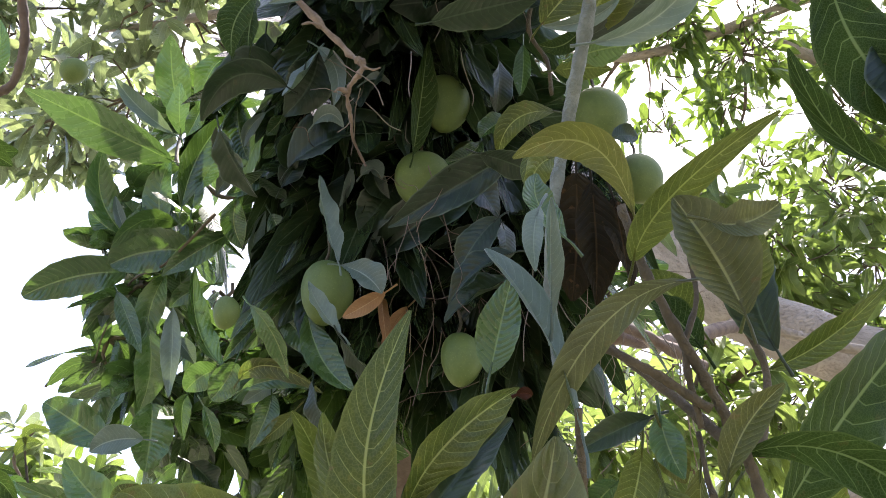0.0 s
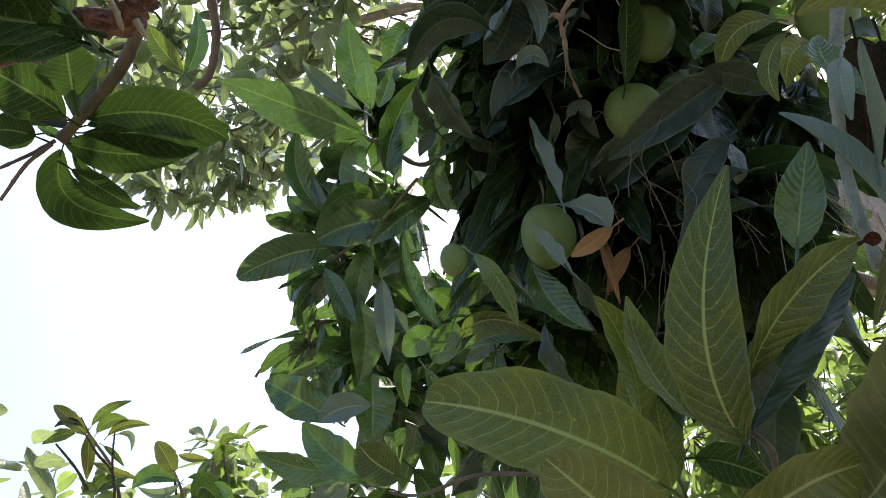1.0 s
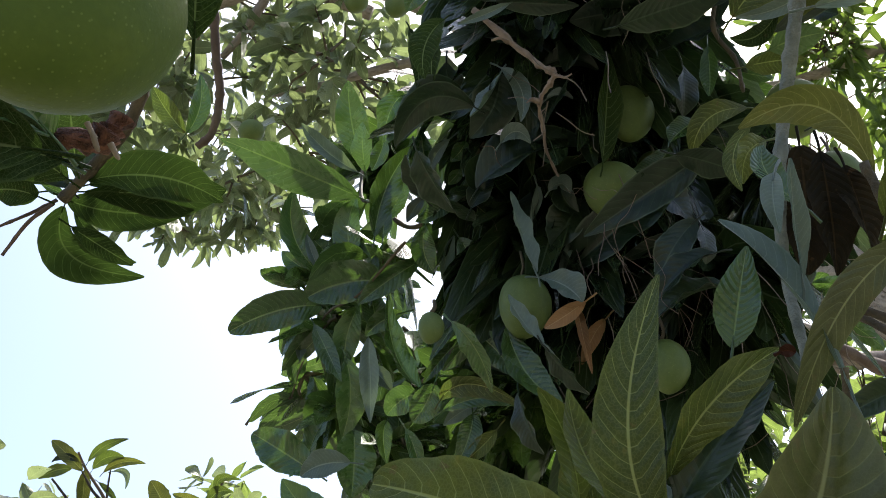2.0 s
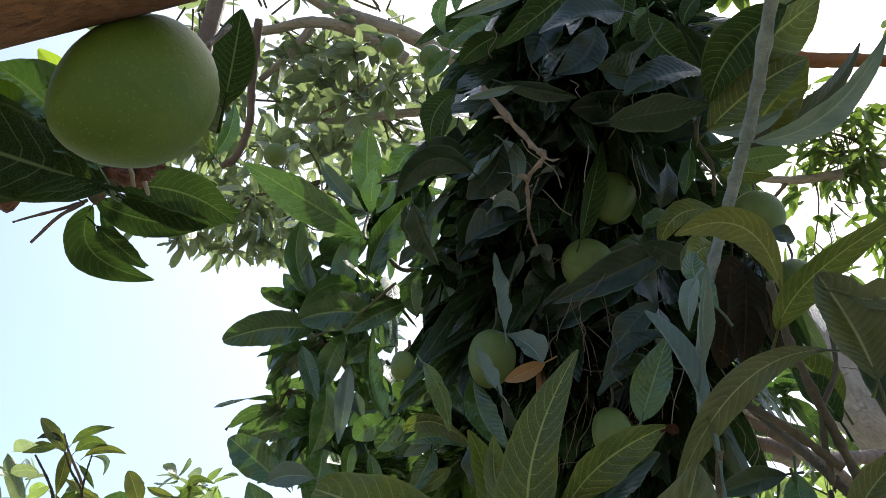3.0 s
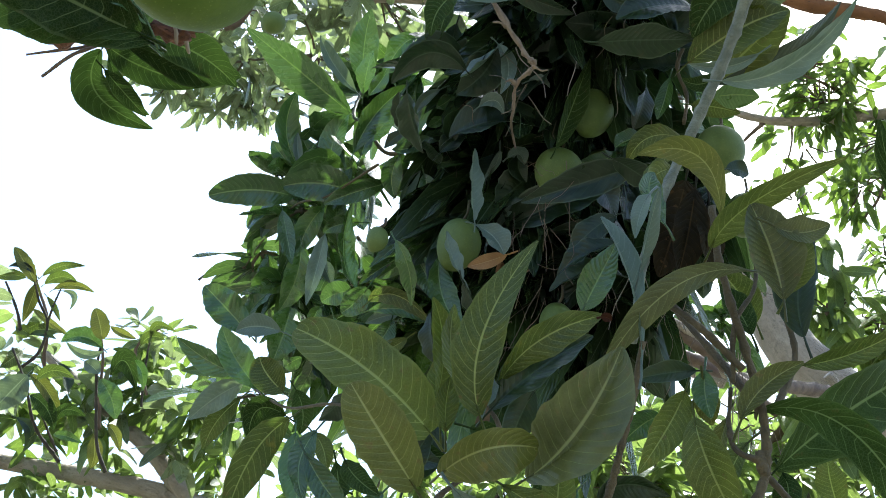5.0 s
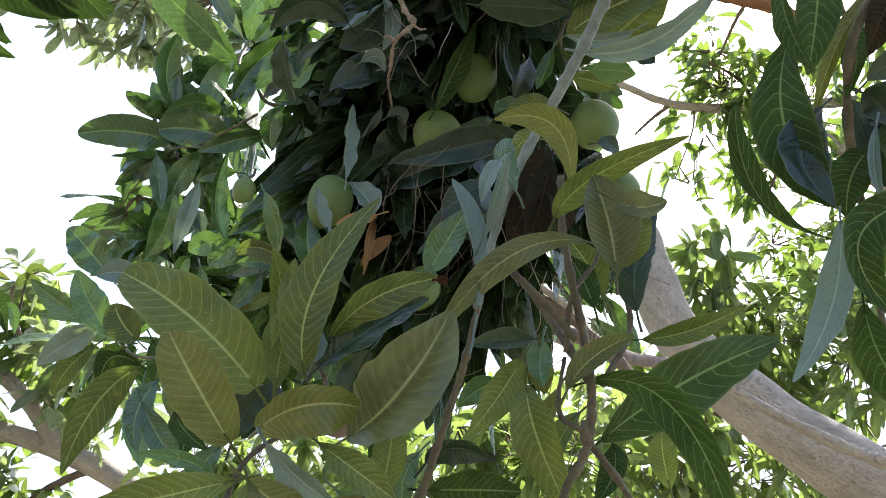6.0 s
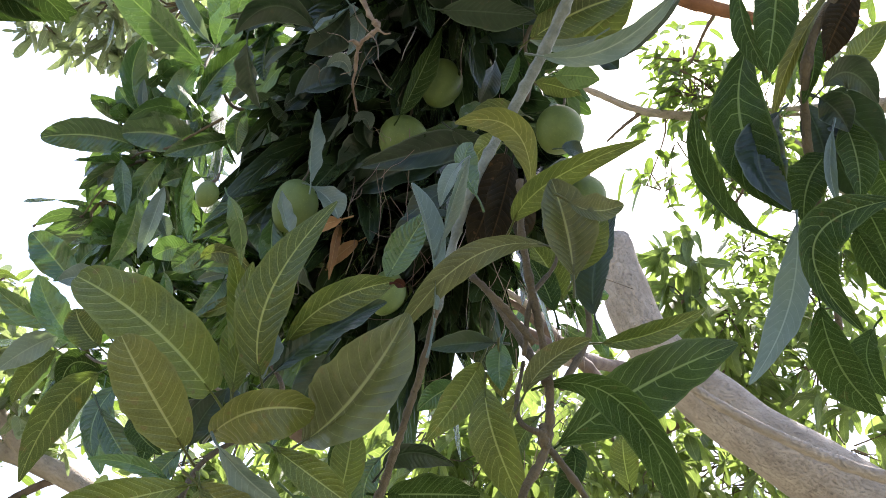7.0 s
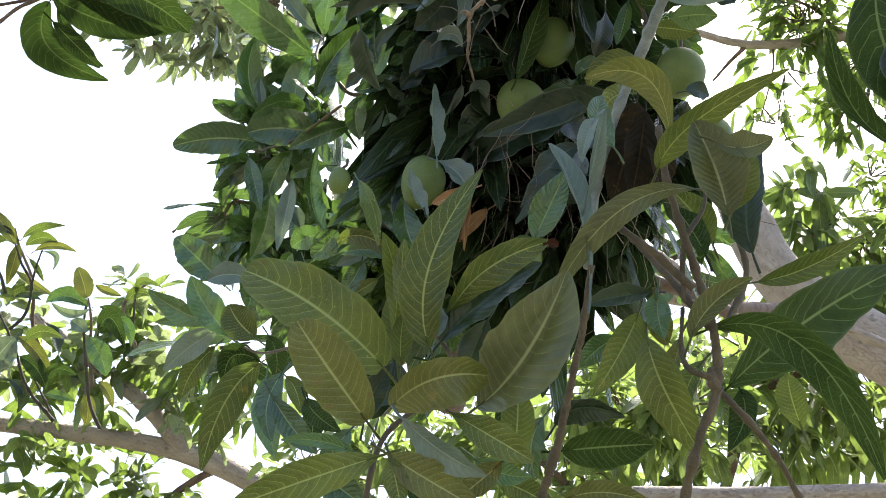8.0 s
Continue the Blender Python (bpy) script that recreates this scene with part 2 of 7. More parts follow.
def bark_material(name, a, b, crack, along=22.0, round_=75.0, rough=0.85, depth=0.006, amount=0.75, sparse=0.60, mottle=0.4):
    """Bark with short lengthwise fissures, patches and fine grain, laid along the stem's own UV in metres."""
    m, N, L = material(name)
    out, body = N.new("ShaderNodeOutputMaterial"), N.new("ShaderNodeBsdfPrincipled")
    tc = N.new("ShaderNodeTexCoord")
    maps = []
    for sx, sy in ((along, round_), (along * 2.6, round_ * 2.2), (5.0, 9.0)):
        mp = N.new("ShaderNodeMapping")
        mp.inputs["Scale"].default_value = (sx, sy, 1.0)
        L.new(tc.outputs["UV"], mp.inputs["Vector"])
        maps.append(mp.outputs["Vector"])
    fiss = noise_tex(N, L, maps[0], 1.0, 4.0, 0.6)
    small = noise_tex(N, L, maps[1], 1.0, 4.0, 0.65)
    patch = noise_tex(N, L, maps[2], 1.0, 3.0, 0.6)
    grain = noise_tex(N, L, tc.outputs["Object"], 260.0, 3.0, 0.6)
    cut = ramp(N, L, fiss, sparse, sparse + 0.08)
    cut2 = ramp(N, L, small, 0.47, 0.66)
    col = mix_col(N, L, ramp(N, L, patch, 0.3, 0.7), a, b)
    col = mix_col(N, L, math_node(N, L, "MULTIPLY", grain, 0.55), col, tuple(c * 0.55 for c in a))
    col = mix_col(N, L, math_node(N, L, "MULTIPLY", cut2, mottle), col, tuple(c * 0.5 for c in a))
    col = mix_col(N, L, math_node(N, L, "MULTIPLY", cut, amount), col, crack)
    L.new(col, body.inputs["Base Color"])
    body.inputs["Roughness"].default_value = rough
    hgt = math_node(N, L, "SUBTRACT", math_node(N, L, "ADD", math_node(N, L, "MULTIPLY", patch, 0.8), math_node(N, L, "MULTIPLY", grain, 0.35)), math_node(N, L, "ADD", cut, math_node(N, L, "MULTIPLY", cut2, 0.5)))
    bn = N.new("ShaderNodeBump")
    bn.inputs["Strength"].default_value, bn.inputs["Distance"].default_value = 1.0, depth
    L.new(hgt, bn.inputs["Height"])
    L.new(bn.outputs["Normal"], body.inputs["Normal"])
    L.new(body.outputs[0], out.inputs["Surface"])
    return m


BARK_NEAR = bark_material("bark_brown", (0.155, 0.064, 0.025), (0.265, 0.120, 0.052), (0.060, 0.028, 0.014), 26.0, 80.0, depth=0.004, amount=0.85, sparse=0.61, mottle=0.22)
BARK_PALE = bark_material("bark_pale", (0.33, 0.275, 0.225), (0.50, 0.43, 0.365), (0.16, 0.125, 0.10), 24.0, 44.0, 0.9, 0.008, 0.36, mottle=0.22)
BUD = bark_material("bud_brown", (0.16, 0.06, 0.035), (0.26, 0.12, 0.06), (0.05, 0.02, 0.01), 60.0, 90.0)
KNOT = bark_material("knot_dark", (0.016, 0.010, 0.006), (0.05, 0.03, 0.018), (0.012, 0.008, 0.005), 60.0, 90.0)
SCALE = plain_material("bud_scale", (0.20, 0.15, 0.10), (0.34, 0.27, 0.19), 30.0, 0.7, 0.3, 200.0)
TWIG_GREEN = plain_material("twig_green", (0.060, 0.046, 0.024), (0.130, 0.098, 0.052), 34.0, 0.75, 0.8, 260.0)
TWIG_PALE = plain_material("twig_pale", (0.17, 0.12, 0.085), (0.30, 0.23, 0.17), 60.0, 0.85, 0.8, 320.0)
TWIG_DEAD = plain_material("twig_dead", (0.10, 0.075, 0.055), (0.22, 0.17, 0.12), 40.0, 0.85, 0.6, 320.0)
TWIG_DARK = plain_material("twig_dark", (0.030, 0.024, 0.020), (0.070, 0.055, 0.042), 30.0, 0.85, 0.5, 240.0)
TWIG_BROWN = plain_material("twig_brown", (0.088, 0.056, 0.040), (0.170, 0.122, 0.090), 20.0, 0.8, 0.5, 200.0)
VINE = plain_material("vine_grey", (0.13, 0.145, 0.12), (0.25, 0.27, 0.225), 40.0, 0.75, 0.8, 240.0)
FRUIT = plain_material("mango_skin", (0.075, 0.116, 0.024), (0.118, 0.160, 0.038), 16.0, 0.6, 0.12, 220.0, dots=(0.16, 0.21, 0.06), dot_scale=260.0, shine=0.4)
# Near fruit's own tint: how light falls there is put into the skin.
FRUIT_NEAR = plain_material("mango_skin_near", (0.062, 0.104, 0.009), (0.100, 0.142, 0.015), 16.0, 0.6, 0.12, 220.0, dots=(0.14, 0.19, 0.04), dot_scale=260.0, shine=0.28)
SOIL = plain_material("ground_soil", (0.130, 0.124, 0.084), (0.205, 0.193, 0.135), 0.6, 0.95, 0.8, 12.0)


# ---- builders ----
def part(name, bm, mat, parent, label=""):
    me = bpy.data.meshes.new(name)
    bm.to_mesh(me)
    bm.free()
    me.materials.append(mat)
    for p in me.polygons:
        p.use_smooth = True
    ob = new(name, me)
    ob.parent = parent
    return tagged(ob, label)


def rings(bm, pts, radii, sides=8, knots=0.0, seed=0, cap=True):
    """A tapered tube through pts, with a slightly uneven surface."""
    pts = [Vector(p) for p in pts]
    rows, ref, run = [], None, 0.0
    lay = bm.loops.layers.uv.verify()
    where = {}
    for i, p in enumerate(pts):
        run += (p - pts[i - 1]).length if i else 0.0
        t = (pts[min(i + 1, len(pts) - 1)] - pts[max(i - 1, 0)]).normalized()
        if ref is None:
            ref = t.orthogonal().normalized()
        ref = (ref - t * ref.dot(t)).normalized()
        b = t.cross(ref)
        row = []
        for k in range(sides):
            a = 2 * math.pi * k / sides
            d = ref * math.cos(a) + b * math.sin(a)
            q = p + d * radii[i]
            wob = 1 + knots * noise.noise(q * (0.9 / max(radii[i], 0.004)) * 0.35 + Vector((seed, 0, 0)))
            row.append(bm.verts.new(p + d * radii[i] * wob))
            where[row[-1]] = (run, k * 2 * math.pi * radii[i] / sides)
        rows.append(row)
    for r0, r1 in zip(rows, rows[1:]):
        for k in range(sides):
            f = bm.faces.new((r0[k], r0[(k + 1) % sides], r1[(k + 1) % sides], r1[k]))
            for loop in f.loops:
                a, c = where[loop.vert]
                loop[lay].uv = (a, c if k < sides - 1 or c > 0 else where[r0[k]][1] * sides / (sides - 1))
    if cap:
        bm.faces.new(rows[0][::-1])
        bm.faces.new(rows[-1])


def spline(pts, steps=6):
    """Points of a smooth curve through pts (Catmull-Rom)."""
    p = [Vector(q) for q in pts]
    p = [p[0] * 2 - p[1]] + p + [p[-1] * 2 - p[-2]]
    out = []
    for i in range(1, len(p) - 2):
        for s in range(steps):
            t = s / steps
            out.append(0.5 * ((2 * p[i]) + (p[i + 1] - p[i - 1]) * t + (2 * p[i - 1] - 5 * p[i] + 4 * p[i + 1] - p[i + 2]) * t * t + (3 * p[i] - p[i - 1] - 3 * p[i + 1] + p[i + 2]) * t ** 3))
    out.append(p[-2])
    return out


def stem(name, parent, pts, r0, r1, mat, sides=8, knots=0.15, label="", steps=10, seed=0):
    line = spline(pts, steps)
    n = len(line) - 1
    bm = bmesh.new()
    radii, run = [], 0.0
    for i in range(n + 1):
        run += (line[i] - line[i - 1]).length if i else 0.0
        r = r0 + (r1 - r0) * i / n
        if max(r0, r1) < 0.02:                      # leaf scars swell a thin stem every few centimetres
            r *= 1 + 0.28 * max(0.0, math.cos(run * 2 * math.pi / 0.055 + 3 * line[0].x)) ** 6
        radii.append(r)
    rings(bm, line, radii, sides, knots, seed)
    return part(name, bm, mat, parent, label)


def blade_width(s, blunt, peak):
    """Half width of a mango leaf along its length, 1 at the widest."""
    k = math.log(0.5) / math.log(peak)
    return max(0.0, math.sin(math.pi * min(1.0, s) ** k)) ** (0.86 - 0.36 * blunt)


def leaf(parent, mat, base, tip, width, n, sag=0.08, bow=0.0, fold=None, blunt=0.0, mid=None, spin=None, peak=0.47, lean=0.0, name="leaf", label=""):
    """One large leaf with its stalk, from base to tip (through mid, if given), its face towards n, turning by spin along its length.
    peak: where along it is widest; lean: how much wider one half is than the other."""
    B, T, n = Vector(base), Vector(tip), Vector(n)
    axis = T - B
    length = axis.length
    axis.normalize()
    n = (n - axis * n.dot(axis)).normalized()
    side = axis.cross(n)
    seed = (B.x * 7.1 + B.z * 13.7 + T.y * 5.3) % 10
    fold = 0.08 + 0.045 * seed if fold is None else fold
    spin = 1.1 * noise.noise(Vector((seed * 3.1, 1.7, 0.0))) if spin is None else radians(spin)
    ripple, beat = 0.08 + 0.30 * abs(noise.noise(Vector((seed, 4.2, 0.0)))), 8 + 1.3 * seed
    puff = 0.030 + 0.0030 * ((seed * 3.3) % 10)
    if mid is None:
        M = (B + T) / 2 + n * length * sag + side * length * bow + Vector((0, 0, 0.09 * length * (1 - abs(axis.z))))
    else:
        M = Vector(mid)
    pull = M * 2 - (B + T) / 2
    bm = bmesh.new()
    uv_layer, rib_layer = bm.loops.layers.uv.new("UVMap"), bm.loops.layers.uv.new("ribs")
    rows, cross = [], (-1, -0.75, -0.5, -0.25, 0, 0.25, 0.5, 0.75, 1)
    ribs = 11.0 + (seed * 7.7) % 5
    steps = 52 if length > 0.09 else 20
    jag = Vector((seed * 5.0, 2.0, 0.0))
    for i in range(steps + 1):
        s = i / steps
        c = B * (1 - s) ** 2 + pull * 2 * s * (1 - s) + T * s * s
        t = ((pull - B) * (1 - s) + (T - pull) * s).normalized()
        across = t.cross(n).normalized()
        out = across.cross(t)
        turn = spin * (s - 0.45) * 1.6
        across, out = across * math.cos(turn) + out * math.sin(turn), out * math.cos(turn) - across * math.sin(turn)
        half = 0.5 * width * blade_width(0.01 + 0.985 * s, blunt, peak) + 0.0007
        wave = noise.noise(Vector((s * 4, seed, 0.0))) * 0.16
        row = []
        for v in cross:
            edge = 1.0 + lean * v + (0.07 * noise.noise(jag + Vector((s * 11, v * 3, 0))) if abs(v) == 1 else 0.0)
            a = abs(v)
            lift = 1.35 * fold * half * (1.25 * a - 0.35 * a * a) + wave * half * v + ripple * half * a ** 2.5 * math.sin(s * beat + seed + (1.7 if v > 0 else 0))
            run = s * ribs - 2.2 * a ** 1.25 + (0.31 if v > 0 else 0.0)
            lift -= puff * half * a ** 0.6 * (1 - 0.5 * a) * math.cos(2 * math.pi * run) * (1 - s ** 6)
            row.append((bm.verts.new(c + across * half * v * edge + out * lift), s, 0.5 + 0.5 * v, run))
        rows.append(row)
    for r0, r1 in zip(rows, rows[1:]):
        for k in range(8):
            quad = (r0[k], r0[k + 1], r1[k + 1], r1[k])
            f = bm.faces.new([q[0] for q in quad])
            for loop, q in zip(f.loops, quad):
                loop[uv_layer].uv = (q[1], q[2])
                loop[rib_layer].uv = (q[3], 0.0)
    # stalk
    start, lead = len(bm.faces), (pull - B).normalized()
    stalk = min(1.0, length / 0.07)
    rings(bm, [B - lead * 0.024 * stalk - n * 0.004 * stalk, B - lead * 0.010 * stalk, B + lead * 0.012 * stalk], [0.0018, 0.0015, 0.0010], 5, 0.0, cap=False)
    bm.faces.ensure_lookup_table()
    for f in bm.faces[start:]:
        for loop in f.loops:
            loop[uv_layer].uv = (0.42, 0.8)
            loop[rib_layer].uv = (0.5, 0.0)
    return part(name, bm, mat, parent, label)


def leaf_cloud(name, parent, mat, starts, ways, lengths, widths, droops, seed=0, label=""):
    """Many leaves in one mesh: each starts at a place, runs along its way and droops."""
    rng = np.random.default_rng(seed)
    starts, ways = np.asarray(starts), np.asarray(ways)
    count = len(starts)
    ways = ways / np.linalg.norm(ways, axis=1, keepdims=True)
    up = np.array([0, 0, 1.0]) + rng.normal(0, 0.45, (count, 3))
    side = np.cross(ways, up)
    side /= np.linalg.norm(side, axis=1, keepdims=True) + 1e-9
    nor = np.cross(side, ways)
    ss = np.array([0.0, 0.12, 0.3, 0.52, 0.75, 0.92, 1.0])
    half = np.array([0.06, 0.66, 0.98, 1.0, 0.9, 0.55, 0.04])
    fold = rng.uniform(-0.3, 0.6, count)
    bend, twist = rng.normal(0, 0.09, count), rng.normal(0, 0.7, count)
    verts = np.zeros((count, len(ss), 3, 3))
    for i, (s, h) in enumerate(zip(ss, half)):
        c = starts + ways * (lengths * s)[:, None] + side * (bend * lengths * 4 * s * (1 - s))[:, None]
        c[:, 2] -= droops * lengths * s * s
        hw = (0.5 * widths * h)[:, None]
        a = (twist * s)[:, None]
        wide, face = side * np.cos(a) + nor * np.sin(a), nor * np.cos(a) - side * np.sin(a)
        lift = face * (fold[:, None] * hw)
        verts[:, i, 0] = c - wide * hw + lift
        verts[:, i, 1] = c
        verts[:, i, 2] = c + wide * hw + lift
    k = len(ss)
    quad, quv = [], []
    for i in range(k - 1):
        for j in range(2):
            quad.append((i * 3 + j, i * 3 + j + 1, (i + 1) * 3 + j + 1, (i + 1) * 3 + j))
            quv.append(((ss[i], j / 2), (ss[i], (j + 1) / 2), (ss[i + 1], (j + 1) / 2), (ss[i + 1], j / 2)))
    quad, quv = np.array(quad), np.array(quv)
    faces = (quad[None] + (np.arange(count) * k * 3)[:, None, None]).reshape(-1, 4)
    me = bpy.data.meshes.new(name)
    me.vertices.add(count * k * 3)
    me.vertices.foreach_set("co", verts.reshape(-1).astype(np.float32))
    me.loops.add(faces.size)
    me.loops.foreach_set("vertex_index", faces.reshape(-1).astype(np.int32))
    me.polygons.add(len(faces))
    me.polygons.foreach_set("loop_start", np.arange(0, faces.size, 4, dtype=np.int32))
    me.polygons.foreach_set("loop_total", np.full(len(faces), 4, dtype=np.int32))
    me.polygons.foreach_set("use_smooth", np.ones(len(faces), dtype=bool))
    layer = me.uv_layers.new(name="UVMap")
    layer.data.foreach_set("uv", np.tile(quv.reshape(-1), count).astype(np.float32))
    me.update()
    me.validate()
    me.materials.append(mat)
    ob = new(name, me)
    ob.parent = parent
    return tagged(ob, label, kind="stuff")


def crown(parent, clumps, seed, mat=None, size=0.15, whorl=8, twig_mat=None, hang=0.35, droop=0.5, twigs=True, slim=(0.26, 0.4)):
    """Rosettes of leaves on twigs round the middles of clumps (x, y, z, radius, rosettes)."""
    rng = np.random.default_rng(seed)
    starts, ways, lengths, widths, droops = [], [], [], [], []
    bm = bmesh.new()
    for x, y, z, r, many in clumps:
        mid = np.array([x, y, z])
        for _ in range(int(many)):
            d = rng.normal(0, 1, 3)
            d /= np.linalg.norm(d)
            p = mid + d * r * rng.uniform(0.35, 1.0) ** 0.6
            heading = d * 0.8 + np.array([0, 0, 0.15]) + rng.normal(0, 0.35, 3)
            heading /= np.linalg.norm(heading)
            if twigs and rng.random() < 0.55:
                a = mid + (p - mid) * 0.15
                b = (a + p) / 2 + rng.normal(0, 0.08 * r, 3)
                rings(bm, [a, b, p], [0.006, 0.0045, 0.003], 4, 0.0, cap=False)
            ref = np.cross(heading, rng.normal(0, 1, 3))
            ref /= np.linalg.norm(ref)
            other = np.cross(heading, ref)
            n = int(whorl * rng.uniform(0.6, 1.3))
            for k in range(n):
                a = 2.4 * k + rng.uniform(-0.4, 0.4)
                out = ref * math.cos(a) + other * math.sin(a)
                open_ = rng.uniform(0.35, 1.45)
                way = heading * math.cos(open_) + out * math.sin(open_) + np.array([0, 0, -hang * rng.uniform(0.2, 1.2)])
                starts.append(p - heading * rng.uniform(0, 0.7) ** 1.5 * size + out * 0.004)
                ways.append(way)
                ln = size * rng.uniform(0.6, 1.25)
                lengths.append(ln)
                widths.append(ln * rng.uniform(*slim))
                droops.append(rng.uniform(0.0, droop))
    leaf_cloud("foliage", parent, mat or CROWN, starts, ways, np.array(lengths), np.array(widths), np.array(droops), seed)
    if len(bm.verts):
        tagged(part("brushwood", bm, twig_mat or TWIG_GREEN, parent), kind="stuff")
    else:
        bm.free()


def dry_twigs(parent, clumps, seed, mat, long=0.12):
    """Thin dead twigs, fruit stalks and shreds caught among the leaves round (x, y, z, radius, count)."""
    rng = np.random.default_rng(seed)
    bm = bmesh.new()
    for x, y, z, r, many in clumps:
        for _ in range(int(many)):
            a = np.array([x, y, z]) + rng.normal(0, r * 0.55, 3)
            way = rng.normal(0, 0.75, 3) + np.array([0, 0, -1.6])
            way *= long * rng.uniform(0.4, 1.3) / np.linalg.norm(way)
            thick = rng.uniform(0.0003, 0.0007)
            pts = [a, a + way * 0.35 + rng.normal(0, 0.004, 3), a + way * 0.7 + rng.normal(0, 0.006, 3), a + way]
            line = spline(pts, 3)
            rings(bm, line, [thick * (1 + 0.4 * rng.random()) for _ in line], 5, 0.0, cap=False)
    return tagged(part("deadwood", bm, mat, parent, "dry pale-brown twigs caught among the leaves"), kind="stuff")


def mango(place, width, height, down=(0, 0, -1), turn=0.0, label="unripe green mango hanging among the leaves", mat=None):
    """An unripe mango: an uneven egg with a blunt shoulder and a slight beak, with its stalk."""
    bm = bmesh.new()
    bmesh.ops.create_uvsphere(bm, u_segments=28, v_segments=18, radius=1.0)
    for v in bm.verts:
        t = v.co.z                       # 1 at the stalk, -1 at the beak
        belly = 1.0 + 0.06 * t - 0.10 * max(0.0, -t - 0.3)
        x = v.co.x * belly + 0.10 * (1 - t * t) - 0.10 * max(0.0, -t) ** 3
        y = v.co.y * belly * 0.93
        dent = -0.07 * math.exp(-((v.co.x ** 2 + v.co.y ** 2) / 0.05)) if t > 0 else 0.0
        v.co = Vector((x * width / 2, y * width / 2, (t + dent) * height / 2))
    body_me = bpy.data.meshes.new("mango")
    bm.to_mesh(body_me)
    bm.free()
    body_me.materials.append(mat or FRUIT)
    for p in body_me.polygons:
        p.use_smooth = True
    ob = new("mango", body_me)
    q = Vector((0, 0, -1)).rotation_difference(Vector(down).normalized())
    ob.matrix_world = Matrix.Translation(place) @ q.to_matrix().to_4x4() @ pose(0, 0, 0, 0, 0, turn)
    tagged(ob, label, "mango", group="mangoes on the tree")
    bm = bmesh.new()
    h = height / 2
    rings(bm, spline([(0, 0, h * 0.9), (0.003, 0, h * 1.1), (0.008, 0.004, h * 1.5), (0.006, 0.008, h * 2.1)], 3), [0.0028] * 10, 6, 0.2)
    part("stalk", bm, TWIG_GREEN, ob, "thin green fruit stalk")
    return ob


# ---- ground ----
bm = bmesh.new()
bmesh.ops.create_grid(bm, x_segments=60, y_segments=60, size=1.0)
for v in bm.verts:
    r = max(abs(v.co.x), abs(v.co.y))
    v.co = Vector((v.co.x * (6 + 394 * r ** 3), v.co.y * (6 + 394 * r ** 3), 0))
    v.co.z = 0.05 * noise.noise(v.co * 0.6) - 0.02
me = bpy.data.meshes.new("ground")
bm.to_mesh(me)
bm.free()
me.materials.append(SOIL)
tagged(new("ground", me), "dry brown orchard soil under the trees", "ground", kind="structure")

tree = tagged(new("mango_tree"), "large mango tree with grey limbs, drooping dark leaves and green fruit", "tree")
tree.location = (0, 0, 0)

# near branch with a fruit and a broken stub
stem("branch", tree, [(-1.026, 0.201, 1.747), (-0.751, 0.187, 1.824), (-0.592, 0.179, 1.859), (-0.447, 0.174, 1.914), (-0.285, 0.173, 2.004), (-0.112, 0.186, 2.116), (0.006, 0.209, 2.206), (0.330, 0.281, 2.524)], 0.0600, 0.0425, BARK_NEAR, 32, 0.28, "smooth brown bark of a near limb")
stem("stub", tree, [(-0.593, 0.165, 1.881), (-0.587, 0.194, 1.844), (-0.583, 0.213, 1.817), (-0.578, 0.23, 1.793)], 0.0778, 0.0203, BARK_NEAR, 24, 0.03, "swollen collar of a broken stub")
stem("splinter", tree, [(-0.579, 0.22, 1.804), (-0.574, 0.234, 1.786), (-0.568, 0.246, 1.773), (-0.559, 0.255, 1.759)], 0.0231, 0.0091, BARK_NEAR, 16, 0.06, "broken stub with torn bark")
stem("splinter", tree, [(-0.583, 0.216, 1.794), (-0.574, 0.23, 1.776), (-0.565, 0.244, 1.76)], 0.0101, 0.0023, BARK_NEAR, 10, 0.08, "torn splinter of the stub")
stem("burl", tree, [(-0.643, 0.121, 1.853), (-0.596, 0.13, 1.849), (-0.568, 0.149, 1.856)], 0.0279, 0.0135, BARK_NEAR, 14, 0.50, "swollen old branch scar")
# Solid plug, not a recess: the hole's darkness is put into its colour.
stem("knot_hole", tree, [(-0.558, 0.128, 1.806), (-0.552, 0.125, 1.802), (-0.546, 0.123, 1.799)], 0.0063, 0.0021, KNOT, 14, 0.35, "dark round knot hole")
stem("twig", tree, [(-0.586, 0.155, 2.122), (-0.59, 0.265, 2.046), (-0.606, 0.401, 1.966), (-0.611, 0.465, 1.923), (-0.619, 0.508, 1.888), (-0.668, 0.56, 1.808), (-0.731, 0.598, 1.753), (-0.819, 0.633, 1.69)], 0.0050, 0.0096, TWIG_BROWN, 10, 0.40, "bare reddish-brown twig")
mango((-0.334, 0.264, 1.929), 0.100, 0.140, (-0.1, -0.25, -1), 40, "large unripe green mango close under the brown limb", FRUIT_NEAR)
leaf(tree, LEAF_DEEP, (-0.423, 0.372, 1.955), (-0.583, 0.299, 1.932), 0.085, (0.42, -0.78, -0.47), 0.05, bow=-0.05)
leaf(tree, LEAF_BRIGHT, (-0.427, 0.379, 1.977), (-0.494, 0.297, 2.009), 0.065, (0.6, -0.66, -0.45), 0.07)
leaf(tree, LEAF_BRIGHT, (-0.435, 0.393, 1.974), (-0.521, 0.325, 1.988), 0.055, (0.24, -0.48, -0.84), 0.07)
leaf(tree, LEAF_DEEP, (-0.349, 0.387, 2.066), (-0.334, 0.332, 2.129), 0.036, (0.46, -0.61, -0.65), 0.03)
